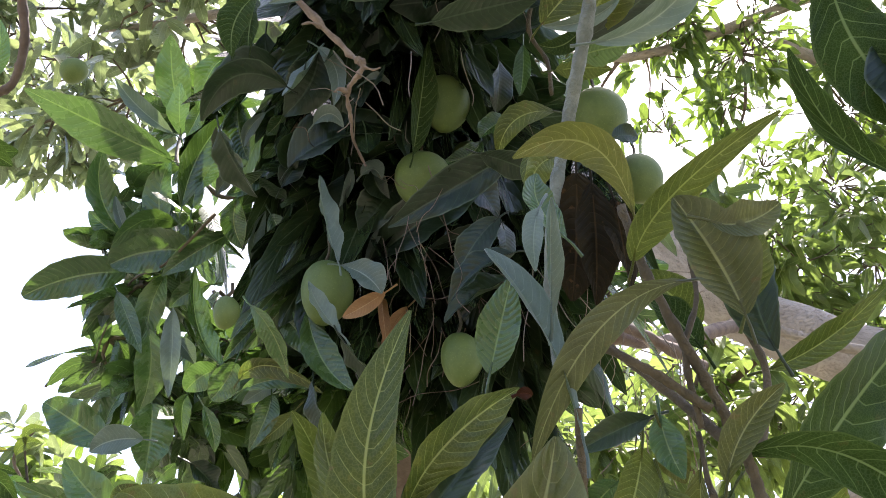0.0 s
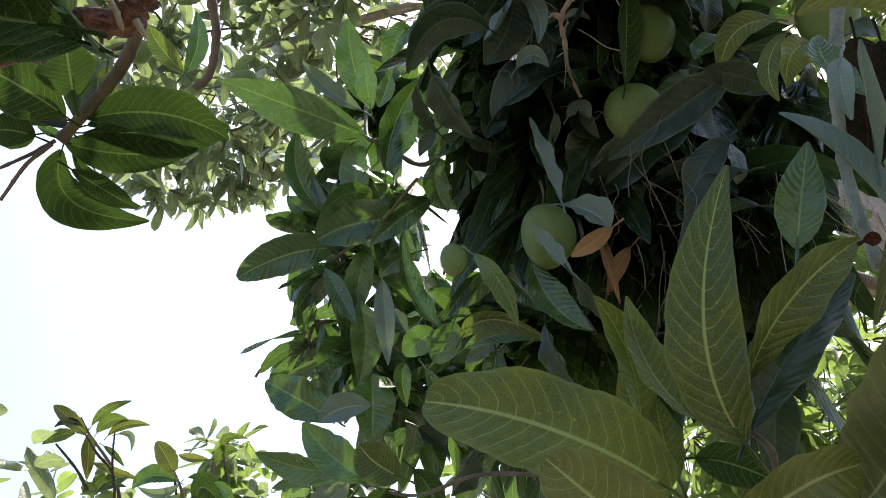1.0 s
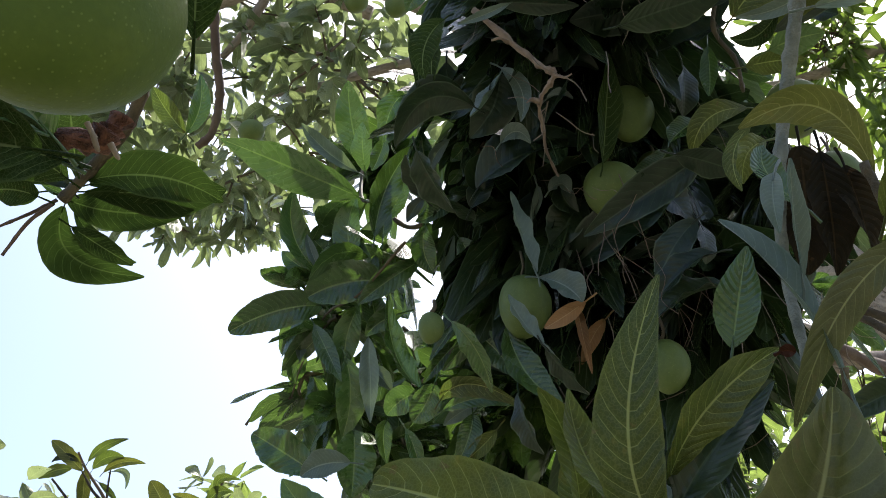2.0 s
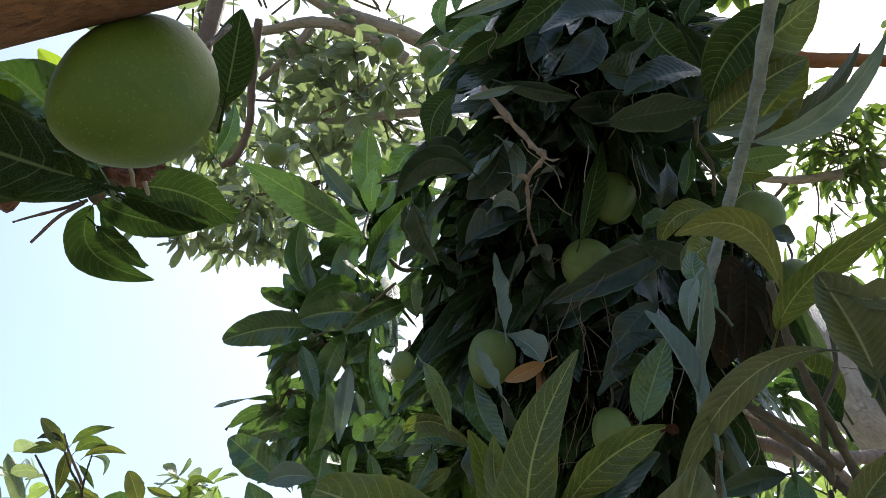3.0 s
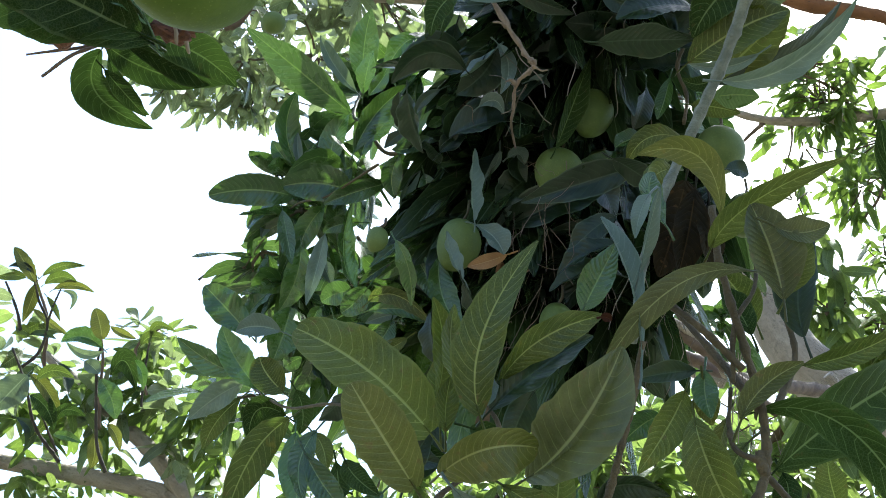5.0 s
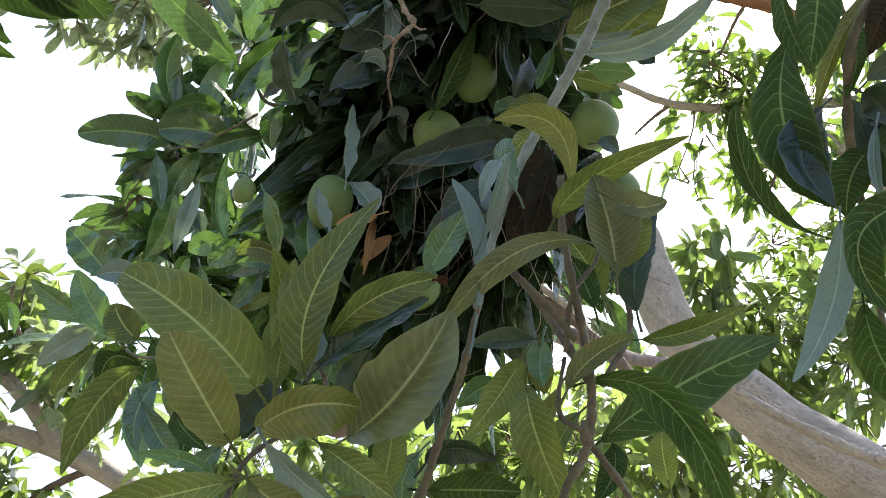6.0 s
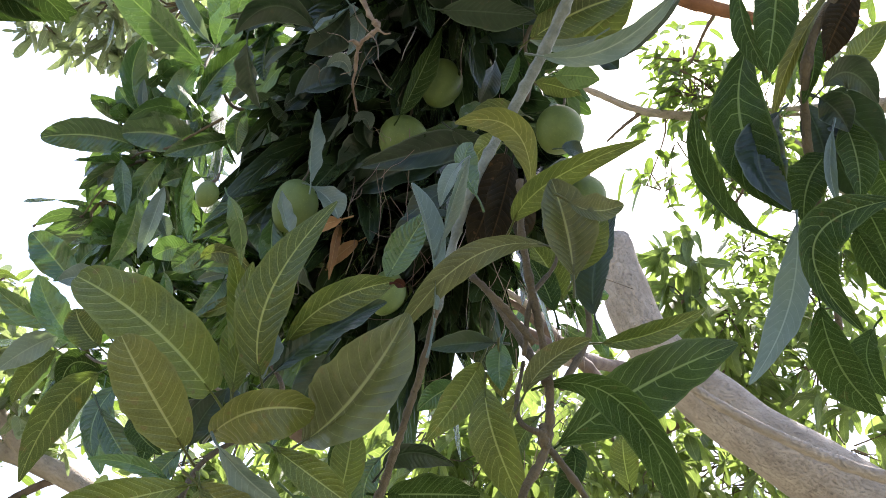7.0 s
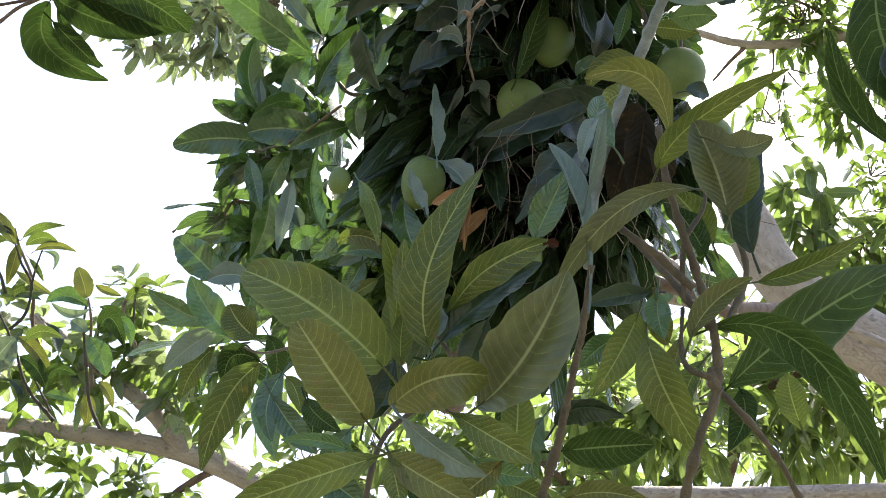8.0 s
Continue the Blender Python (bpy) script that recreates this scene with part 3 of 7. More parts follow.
leaf(tree, LEAF_DEEP, (-0.575, 0.274, 1.995), (-0.627, 0.166, 2.049), 0.084, (0.53, -0.57, -0.63), 0.08)
leaf(tree, LEAF_DEEP, (-0.519, 0.254, 2.09), (-0.616, 0.177, 2.138), 0.080, (0.46, -0.81, -0.36), 0.05)
leaf(tree, LEAF_DEEP, (-0.434, 0.264, 2.164), (-0.555, 0.222, 2.124), 0.068, (0.39, -0.28, -0.88), 0.10)

# twig with drooping dark leaves beside the near fruit
leaf(tree, LEAF_DEEP, (-0.877, 0.949, 2.56), (-0.704, 1.071, 2.589), 0.080, (0.57, -0.71, -0.41), 0.06, bow=-0.04)
leaf(tree, LEAF_DEEP, (-0.429, 0.397, 1.973), (-0.524, 0.230, 1.880), 0.067, (0.89, -0.33, -0.32), mid=(-0.473, 0.313, 1.928), fold=0.22, spin=0)
leaf(tree, LEAF_DEEP, (-0.432, 0.388, 1.981), (-0.492, 0.326, 2.006), 0.038, (0.41, -0.66, -0.63), mid=(-0.460, 0.355, 1.996), fold=0.3, spin=0)
leaf(tree, LEAF_BACKLIT, (-0.469, 0.339, 1.988), (-0.516, 0.289, 1.974), 0.037, (0.65, -0.46, -0.61), mid=(-0.489, 0.314, 1.982), fold=0.2, spin=0)
leaf(tree, LEAF_BACKLIT, (-0.432, 0.352, 2.006), (-0.462, 0.294, 2.024), 0.032, (0.49, -0.49, -0.72), mid=(-0.445, 0.325, 2.014), fold=0.3, spin=0)
leaf(tree, LEAF_DEEP, (-0.933, 1.014, 2.526), (-0.873, 1.114, 2.515), 0.036, (0.71, -0.48, -0.52), 0.04, bow=0.08)
leaf(tree, LEAF_DEEP, (-0.934, 0.922, 2.511), (-1.003, 0.897, 2.514), 0.051, (0.26, -0.8, -0.54), 0.09)
leaf(tree, LEAF_DEEP, (-0.877, 0.903, 2.521), (-0.975, 0.827, 2.571), 0.084, (0.18, -0.69, -0.7), 0.08)
leaf(tree, LEAF_DEEP, (-0.85, 0.88, 2.526), (-0.848, 0.823, 2.596), 0.083, (0.1, -0.77, -0.63), 0.03)
leaf(tree, LEAF, (-0.835, 0.911, 2.622), (-0.853, 0.941, 2.583), 0.031, (0.74, -0.33, -0.59), 0.03)
sprig = stem("twig", tree, [(-0.72, 0.805, 2.679), (-0.783, 0.884, 2.607), (-0.88, 0.943, 2.567), (-0.922, 0.959, 2.534)], 0.0107, 0.0086, TWIG_GREEN, 8, 0.15)
leaf(sprig, LEAF_DEEP, (-0.921, 1.007, 2.613), (-0.772, 1.071, 2.694), 0.049, (0.57, -0.57, -0.60), mid=(-0.836, 1.039, 2.656), fold=0.3, spin=0)
leaf(sprig, LEAF_DEEP, (-0.926, 1.007, 2.597), (-0.722, 1.102, 2.649), 0.083, (0.41, -0.45, -0.79), mid=(-0.824, 1.056, 2.621), fold=0.35, peak=0.58, spin=0)
leaf(sprig, LEAF_DEEP, (-0.954, 1.005, 2.584), (-0.774, 1.100, 2.611), 0.067, (0.46, -0.71, -0.54), mid=(-0.880, 1.057, 2.586), fold=0.3, spin=0)
leaf(sprig, LEAF_DEEP, (-0.986, 1.041, 2.605), (-0.876, 1.159, 2.525), 0.072, (0.24, -0.69, -0.69), mid=(-0.988, 1.102, 2.545), fold=0.6, peak=0.45, spin=0)
leaf(sprig, LEAF_DEEP, (-0.975, 1.056, 2.606), (-0.882, 1.134, 2.538), 0.030, (0.33, -0.81, -0.48), mid=(-0.934, 1.106, 2.556), fold=0.4, spin=0)
leaf(sprig, LEAF_DEEP, (-1.000, 0.990, 2.595), (-1.072, 0.954, 2.602), 0.049, (0.29, -0.71, -0.64), mid=(-1.030, 0.977, 2.593), fold=0.3, spin=0)
leaf(sprig, LEAF_DEEP, (-0.943, 0.973, 2.597), (-1.042, 0.919, 2.626), 0.041, (0.36, -0.86, -0.37), mid=(-0.992, 0.952, 2.604), fold=0.3, spin=0)
leaf(sprig, LEAF_DARK, (-0.917, 0.958, 2.561), (-0.996, 0.902, 2.660), 0.064, (0.04, -0.88, -0.47), mid=(-0.960, 0.928, 2.612), fold=0.3, spin=0)
leaf(sprig, LEAF_DARK, (-0.901, 0.953, 2.570), (-0.917, 0.915, 2.670), 0.062, (0.58, -0.79, -0.21), mid=(-0.894, 0.939, 2.618), fold=0.3, spin=0)
leaf(sprig, LEAF, (-0.857, 1.137, 2.860), (-0.915, 1.078, 2.943), 0.040, (0.20, -0.86, -0.47), mid=(-0.890, 1.109, 2.899), fold=0.4, spin=0)
leaf(sprig, LEAF_BRIGHT, (-0.849, 1.130, 2.850), (-0.827, 1.092, 2.974), 0.037, (0.66, -0.67, -0.33), mid=(-0.827, 1.118, 2.906), fold=0.3, spin=0)
leaf(sprig, LEAF_BRIGHT, (-0.961, 1.003, 2.594), (-0.998, 0.987, 2.610), 0.015, (0.17, -0.87, -0.47), mid=(-0.976, 0.997, 2.601), fold=0.3, spin=0)
stem("twig", tree, [(-0.929, 0.957, 2.534), (-0.965, 0.96, 2.519), (-1.007, 0.949, 2.487), (-1.043, 0.951, 2.474)], 0.0035, 0.0017, TWIG_BROWN, 8, 0.15)
stem("twig", tree, [(-0.934, 0.959, 2.53), (-0.964, 0.955, 2.493), (-1, 0.972, 2.46), (-1.01, 0.977, 2.45)], 0.0035, 0.0026, TWIG_BROWN, 8, 0.15)
stem("twig", tree, [(-0.836, 1.06, 3.243), (-0.846, 1.151, 3.123), (-0.848, 1.208, 3.05), (-0.873, 1.252, 2.985), (-0.908, 1.264, 2.96)], 0.0104, 0.0081, TWIG_BROWN, 8, 0.15)

# upper leaves of the hanging column
stem("twig", tree, [(-0.236, 0.871, 2.718), (-0.153, 0.901, 2.611), (-0.128, 0.904, 2.578), (-0.153, 0.937, 2.563), (-0.154, 0.985, 2.55)], 0.0053, 0.0032, TWIG_PALE, 8, 0.90, "pale-brown dead knotted twig")
stem("twig", tree, [(-0.128, 0.904, 2.578), (-0.113, 0.902, 2.567), (-0.102, 0.894, 2.562)], 0.0031, 0.0011, TWIG_PALE, 8, 0.90)
stem("twig", tree, [(-0.153, 0.937, 2.563), (-0.163, 0.926, 2.559), (-0.17, 0.921, 2.548)], 0.0032, 0.0016, TWIG_PALE, 8, 0.90)
stem("twig", tree, [(-0.154, 0.985, 2.55), (-0.155, 1.007, 2.538), (-0.147, 1.058, 2.539), (-0.143, 1.064, 2.532)], 0.0024, 0.0017, TWIG_BROWN, 8, 0.50)
stem("twig", tree, [(-0.189, 0.89, 2.651), (-0.198, 0.872, 2.64), (-0.209, 0.865, 2.63)], 0.0032, 0.0016, TWIG_PALE, 8, 0.90)
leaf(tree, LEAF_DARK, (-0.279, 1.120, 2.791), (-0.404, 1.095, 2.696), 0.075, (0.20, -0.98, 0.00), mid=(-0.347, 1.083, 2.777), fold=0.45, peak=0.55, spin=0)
leaf(tree, LEAF_PALE_SHEEN, (-0.219, 1.027, 2.763), (-0.195, 1.058, 2.659), 0.029, (0.10, -0.96, -0.26), mid=(-0.189, 1.040, 2.715), fold=0.4, spin=0)
leaf(tree, LEAF_PALE_SHEEN, (-0.222, 1.036, 2.758), (-0.275, 1.041, 2.671), 0.037, (-0.55, -0.78, 0.29), mid=(-0.247, 1.044, 2.707), fold=0.5, spin=0)
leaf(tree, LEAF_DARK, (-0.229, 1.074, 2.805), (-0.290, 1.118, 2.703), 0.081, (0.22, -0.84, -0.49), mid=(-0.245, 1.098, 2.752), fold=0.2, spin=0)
leaf(tree, LEAF_PALE_SHEEN, (-0.236, 1.109, 2.671), (-0.186, 1.106, 2.656), 0.028, (-0.23, -0.78, -0.59), mid=(-0.207, 1.096, 2.679), fold=0.5, spin=0)
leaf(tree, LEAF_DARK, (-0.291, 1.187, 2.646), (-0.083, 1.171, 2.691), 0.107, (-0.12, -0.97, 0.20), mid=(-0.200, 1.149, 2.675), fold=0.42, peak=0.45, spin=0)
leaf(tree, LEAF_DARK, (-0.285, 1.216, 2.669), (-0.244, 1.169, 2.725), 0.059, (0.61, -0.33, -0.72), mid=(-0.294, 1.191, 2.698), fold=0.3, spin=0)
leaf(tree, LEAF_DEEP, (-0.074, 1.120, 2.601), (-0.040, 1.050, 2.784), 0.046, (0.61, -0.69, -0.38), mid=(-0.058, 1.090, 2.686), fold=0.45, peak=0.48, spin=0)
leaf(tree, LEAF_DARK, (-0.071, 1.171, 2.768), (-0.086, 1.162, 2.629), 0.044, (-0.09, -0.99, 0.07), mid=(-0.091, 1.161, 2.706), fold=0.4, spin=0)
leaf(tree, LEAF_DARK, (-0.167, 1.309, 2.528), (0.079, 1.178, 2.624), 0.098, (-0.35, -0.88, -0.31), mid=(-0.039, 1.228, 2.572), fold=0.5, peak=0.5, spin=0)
leaf(tree, LEAF_PALE_SHEEN, (-0.197, 1.157, 2.425), (-0.227, 1.131, 2.578), 0.042, (0.82, -0.56, 0.07), mid=(-0.218, 1.143, 2.502), fold=0.5, spin=0)
leaf(tree, LEAF_PALE_SHEEN, (-0.170, 1.282, 2.499), (-0.128, 1.268, 2.591), 0.014, (0.06, -0.98, -0.17), mid=(-0.153, 1.273, 2.547), fold=0.5, spin=0)
leaf(tree, LEAF_PALE_SHEEN, (-0.195, 1.178, 2.431), (-0.132, 1.181, 2.376), 0.049, (0.09, -1.00, 0.04), mid=(-0.157, 1.176, 2.408), fold=0.5, peak=0.6, spin=0)
leaf(tree, LEAF_PALE_SHEEN, (-0.197, 1.199, 2.322), (-0.243, 1.169, 2.399), 0.035, (0.62, -0.79, 0.06), mid=(-0.227, 1.184, 2.360), fold=0.4, spin=0)
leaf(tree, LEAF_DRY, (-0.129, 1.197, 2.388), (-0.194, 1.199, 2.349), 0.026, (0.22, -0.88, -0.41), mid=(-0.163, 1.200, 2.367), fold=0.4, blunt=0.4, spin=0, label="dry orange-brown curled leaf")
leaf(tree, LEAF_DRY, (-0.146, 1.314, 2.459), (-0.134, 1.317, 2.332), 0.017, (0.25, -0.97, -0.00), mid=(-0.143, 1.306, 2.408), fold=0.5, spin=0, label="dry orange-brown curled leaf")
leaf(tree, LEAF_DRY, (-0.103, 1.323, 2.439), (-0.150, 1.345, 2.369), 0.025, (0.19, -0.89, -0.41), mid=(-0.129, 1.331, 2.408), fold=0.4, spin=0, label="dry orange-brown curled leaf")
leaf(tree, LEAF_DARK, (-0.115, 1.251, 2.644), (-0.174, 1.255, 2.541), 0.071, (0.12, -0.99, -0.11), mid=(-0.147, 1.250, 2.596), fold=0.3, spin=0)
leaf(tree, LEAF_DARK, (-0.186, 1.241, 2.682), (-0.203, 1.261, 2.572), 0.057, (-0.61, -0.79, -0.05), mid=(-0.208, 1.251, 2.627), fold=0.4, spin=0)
leaf(tree, LEAF_PALE_SHEEN, (-0.190, 1.215, 2.660), (-0.211, 1.237, 2.596), 0.016, (-0.01, -0.95, -0.31), mid=(-0.193, 1.225, 2.630), fold=0.5, spin=0)
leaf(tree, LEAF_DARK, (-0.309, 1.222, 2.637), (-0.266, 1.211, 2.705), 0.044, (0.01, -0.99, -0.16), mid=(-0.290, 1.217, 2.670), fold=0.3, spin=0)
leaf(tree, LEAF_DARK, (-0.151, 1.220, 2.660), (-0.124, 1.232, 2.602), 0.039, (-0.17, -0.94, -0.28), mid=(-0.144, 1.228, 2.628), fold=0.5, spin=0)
leaf(tree, LEAF_PALE_SHEEN, (-0.169, 1.202, 2.633), (-0.134, 1.204, 2.622), 0.032, (0.09, -0.99, 0.09), mid=(-0.148, 1.195, 2.639), fold=0.4, spin=0)
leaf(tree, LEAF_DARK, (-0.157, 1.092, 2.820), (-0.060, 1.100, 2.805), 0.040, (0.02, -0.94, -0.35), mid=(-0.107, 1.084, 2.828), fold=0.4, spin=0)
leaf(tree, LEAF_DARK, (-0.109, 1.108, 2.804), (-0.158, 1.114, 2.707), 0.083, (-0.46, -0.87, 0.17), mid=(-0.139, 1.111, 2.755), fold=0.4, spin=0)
leaf(tree, LEAF_PALE_SHEEN, (-0.152, 1.102, 2.754), (-0.109, 1.105, 2.746), 0.018, (0.06, -1.00, -0.06), mid=(-0.130, 1.099, 2.756), fold=0.6, spin=0)
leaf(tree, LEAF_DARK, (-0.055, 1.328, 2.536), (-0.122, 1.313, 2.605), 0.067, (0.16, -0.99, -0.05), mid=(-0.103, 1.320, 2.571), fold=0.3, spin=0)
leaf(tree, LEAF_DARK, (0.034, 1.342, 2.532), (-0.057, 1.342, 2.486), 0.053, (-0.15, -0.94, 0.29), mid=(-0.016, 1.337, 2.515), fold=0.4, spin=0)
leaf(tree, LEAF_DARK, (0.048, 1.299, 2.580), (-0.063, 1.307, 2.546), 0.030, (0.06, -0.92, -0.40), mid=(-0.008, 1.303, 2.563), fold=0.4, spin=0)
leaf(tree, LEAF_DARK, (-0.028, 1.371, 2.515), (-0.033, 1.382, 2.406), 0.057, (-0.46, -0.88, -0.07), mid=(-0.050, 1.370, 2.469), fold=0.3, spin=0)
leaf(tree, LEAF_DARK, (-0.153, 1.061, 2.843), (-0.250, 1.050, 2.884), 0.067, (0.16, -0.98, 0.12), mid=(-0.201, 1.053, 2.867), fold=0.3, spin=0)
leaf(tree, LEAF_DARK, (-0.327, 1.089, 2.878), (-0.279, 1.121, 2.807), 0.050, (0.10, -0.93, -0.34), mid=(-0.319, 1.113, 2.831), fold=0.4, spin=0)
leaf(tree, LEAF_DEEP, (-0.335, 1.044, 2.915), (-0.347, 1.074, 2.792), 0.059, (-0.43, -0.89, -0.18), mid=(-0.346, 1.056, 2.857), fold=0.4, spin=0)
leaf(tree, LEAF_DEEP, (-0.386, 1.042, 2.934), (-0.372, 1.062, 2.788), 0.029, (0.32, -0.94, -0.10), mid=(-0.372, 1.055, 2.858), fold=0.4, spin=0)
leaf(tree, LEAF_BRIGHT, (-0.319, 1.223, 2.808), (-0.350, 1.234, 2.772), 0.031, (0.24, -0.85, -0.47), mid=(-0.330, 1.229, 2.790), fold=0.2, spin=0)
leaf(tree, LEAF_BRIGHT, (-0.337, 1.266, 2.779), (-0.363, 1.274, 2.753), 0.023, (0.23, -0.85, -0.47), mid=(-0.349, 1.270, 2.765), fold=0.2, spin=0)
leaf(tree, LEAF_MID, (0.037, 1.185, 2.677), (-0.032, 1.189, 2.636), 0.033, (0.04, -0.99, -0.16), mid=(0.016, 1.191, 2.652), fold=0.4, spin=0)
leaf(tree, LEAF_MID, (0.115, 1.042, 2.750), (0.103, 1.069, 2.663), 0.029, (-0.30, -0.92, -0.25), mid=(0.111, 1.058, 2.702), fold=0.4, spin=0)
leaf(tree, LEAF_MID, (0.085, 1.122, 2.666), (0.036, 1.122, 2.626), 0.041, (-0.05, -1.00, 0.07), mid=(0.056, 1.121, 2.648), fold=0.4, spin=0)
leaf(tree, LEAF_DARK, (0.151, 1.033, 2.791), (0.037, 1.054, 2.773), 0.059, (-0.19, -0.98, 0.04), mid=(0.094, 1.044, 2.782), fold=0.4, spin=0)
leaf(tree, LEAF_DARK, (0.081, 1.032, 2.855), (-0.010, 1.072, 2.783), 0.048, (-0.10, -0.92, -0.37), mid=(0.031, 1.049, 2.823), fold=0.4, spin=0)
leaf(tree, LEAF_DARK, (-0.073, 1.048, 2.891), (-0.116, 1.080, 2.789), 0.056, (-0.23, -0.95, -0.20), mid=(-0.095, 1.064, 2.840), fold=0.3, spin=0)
leaf(tree, LEAF_PALE_SHEEN, (-0.147, 1.016, 2.867), (-0.110, 1.021, 2.833), 0.038, (0.13, -0.99, -0.01), mid=(-0.138, 1.022, 2.845), fold=0.4, spin=0)
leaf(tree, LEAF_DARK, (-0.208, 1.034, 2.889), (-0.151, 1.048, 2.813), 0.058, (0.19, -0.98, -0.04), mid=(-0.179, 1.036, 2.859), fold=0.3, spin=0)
leaf(tree, LEAF_PALE_SHEEN, (-0.123, 0.731, 2.848), (-0.284, 0.766, 2.769), 0.027, (0.11, -0.82, -0.57), mid=(-0.186, 0.755, 2.808), fold=0.5, spin=0)
leaf(tree, LEAF_BRIGHT, (-0.236, 0.839, 2.878), (-0.307, 0.853, 2.809), 0.036, (0.36, -0.77, -0.54), mid=(-0.277, 0.843, 2.845), fold=0.3, spin=0)
leaf(tree, LEAF_BRIGHT, (-0.297, 0.796, 2.986), (-0.301, 0.836, 2.897), 0.029, (0.34, -0.85, -0.40), mid=(-0.301, 0.818, 2.938), fold=0.3, spin=0)
leaf(tree, LEAF_BRIGHT, (-0.319, 0.828, 2.937), (-0.318, 0.863, 2.867), 0.026, (0.29, -0.86, -0.43), mid=(-0.334, 0.843, 2.899), fold=0.3, spin=0)
leaf(tree, LEAF_DEEP, (-0.215, 0.847, 2.836), (-0.281, 0.858, 2.764), 0.042, (0.48, -0.69, -0.54), mid=(-0.255, 0.849, 2.801), fold=0.3, spin=0)
leaf(tree, LEAF_BRIGHT, (-0.315, 0.893, 2.858), (-0.355, 0.914, 2.805), 0.033, (0.36, -0.75, -0.56), mid=(-0.339, 0.905, 2.829), fold=0.3, spin=0)
leaf(tree, LEAF_DEEP, (-0.042, 0.783, 2.943), (-0.212, 0.815, 2.749), 0.068, (0.24, -0.90, -0.36), mid=(-0.113, 0.794, 2.857), fold=0.35, spin=0)
leaf(tree, LEAF_DEEP, (0.039, 0.870, 2.922), (0.121, 0.904, 2.806), 0.072, (-0.11, -0.93, -0.35), mid=(0.062, 0.891, 2.852), fold=0.35, spin=0)
leaf(tree, LEAF_DEEP, (0.245, 0.775, 2.783), (0.128, 0.858, 2.649), 0.079, (-0.02, -0.86, -0.51), mid=(0.165, 0.809, 2.716), fold=0.35, spin=0)
leaf(tree, LEAF_DARK, (0.065, 0.906, 2.717), (0.157, 0.923, 2.731), 0.028, (0.23, -0.70, -0.68), mid=(0.111, 0.922, 2.716), fold=0.5, spin=0)
leaf(tree, LEAF_DARK, (-0.198, 0.868, 2.724), (-0.079, 0.895, 2.717), 0.030, (0.03, -0.38, -0.93), mid=(-0.141, 0.881, 2.720), fold=0.5, spin=0)
leaf(tree, LEAF_PALE_SHEEN, (-0.182, 0.872, 2.720), (-0.260, 0.866, 2.682), 0.014, (0.36, -0.69, -0.63), mid=(-0.220, 0.870, 2.700), fold=0.5, spin=0)
leaf(tree, LEAF_BRIGHT, (0.039, 0.876, 2.944), (0.013, 0.900, 2.892), 0.036, (0.16, -0.86, -0.48), mid=(0.025, 0.885, 2.921), fold=0.3, spin=0)
leaf(tree, LEAF_DEEP, (-0.005, 0.827, 2.966), (-0.020, 0.863, 2.840), 0.038, (0.08, -0.95, -0.29), mid=(-0.003, 0.847, 2.904), fold=0.4, spin=0)
leaf(tree, LEAF_DEEP, (0.137, 0.916, 3.038), (0.105, 0.924, 2.958), 0.033, (0.24, -0.95, -0.19), mid=(0.115, 0.915, 3.000), fold=0.3, spin=0)
leaf(tree, LEAF_DEEP, (0.196, 0.919, 2.652), (0.123, 0.918, 2.613), 0.028, (0.34, -0.72, -0.61), mid=(0.160, 0.929, 2.620), fold=0.4, spin=0)
leaf(tree, LEAF_PALE_SHEEN, (0.230, 0.836, 2.603), (0.126, 0.867, 2.593), 0.022, (-0.11, -0.61, -0.79), mid=(0.184, 0.860, 2.590), fold=0.5, spin=0)
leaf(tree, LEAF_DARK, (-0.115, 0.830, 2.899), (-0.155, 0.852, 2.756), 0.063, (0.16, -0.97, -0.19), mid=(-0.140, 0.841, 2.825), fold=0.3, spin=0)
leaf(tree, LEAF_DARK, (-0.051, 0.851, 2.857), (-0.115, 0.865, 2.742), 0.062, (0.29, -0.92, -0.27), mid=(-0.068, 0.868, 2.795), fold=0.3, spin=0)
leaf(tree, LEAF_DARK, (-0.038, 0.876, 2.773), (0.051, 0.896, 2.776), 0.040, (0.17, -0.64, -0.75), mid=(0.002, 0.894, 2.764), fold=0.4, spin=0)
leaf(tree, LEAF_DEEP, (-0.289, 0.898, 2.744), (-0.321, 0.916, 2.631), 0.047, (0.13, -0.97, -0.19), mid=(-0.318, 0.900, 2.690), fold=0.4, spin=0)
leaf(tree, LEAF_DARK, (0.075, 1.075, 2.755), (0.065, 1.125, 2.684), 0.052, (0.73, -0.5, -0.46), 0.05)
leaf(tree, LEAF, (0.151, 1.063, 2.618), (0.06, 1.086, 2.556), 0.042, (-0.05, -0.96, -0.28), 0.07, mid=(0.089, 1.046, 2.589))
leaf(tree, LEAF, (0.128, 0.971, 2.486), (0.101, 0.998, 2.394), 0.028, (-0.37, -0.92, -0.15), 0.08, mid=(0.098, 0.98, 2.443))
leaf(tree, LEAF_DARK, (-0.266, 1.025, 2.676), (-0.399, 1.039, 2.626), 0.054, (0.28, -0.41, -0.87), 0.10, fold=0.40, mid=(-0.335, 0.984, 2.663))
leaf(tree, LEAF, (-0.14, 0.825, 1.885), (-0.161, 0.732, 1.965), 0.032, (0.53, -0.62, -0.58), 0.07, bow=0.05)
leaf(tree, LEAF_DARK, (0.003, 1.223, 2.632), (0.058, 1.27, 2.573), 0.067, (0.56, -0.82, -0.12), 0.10)
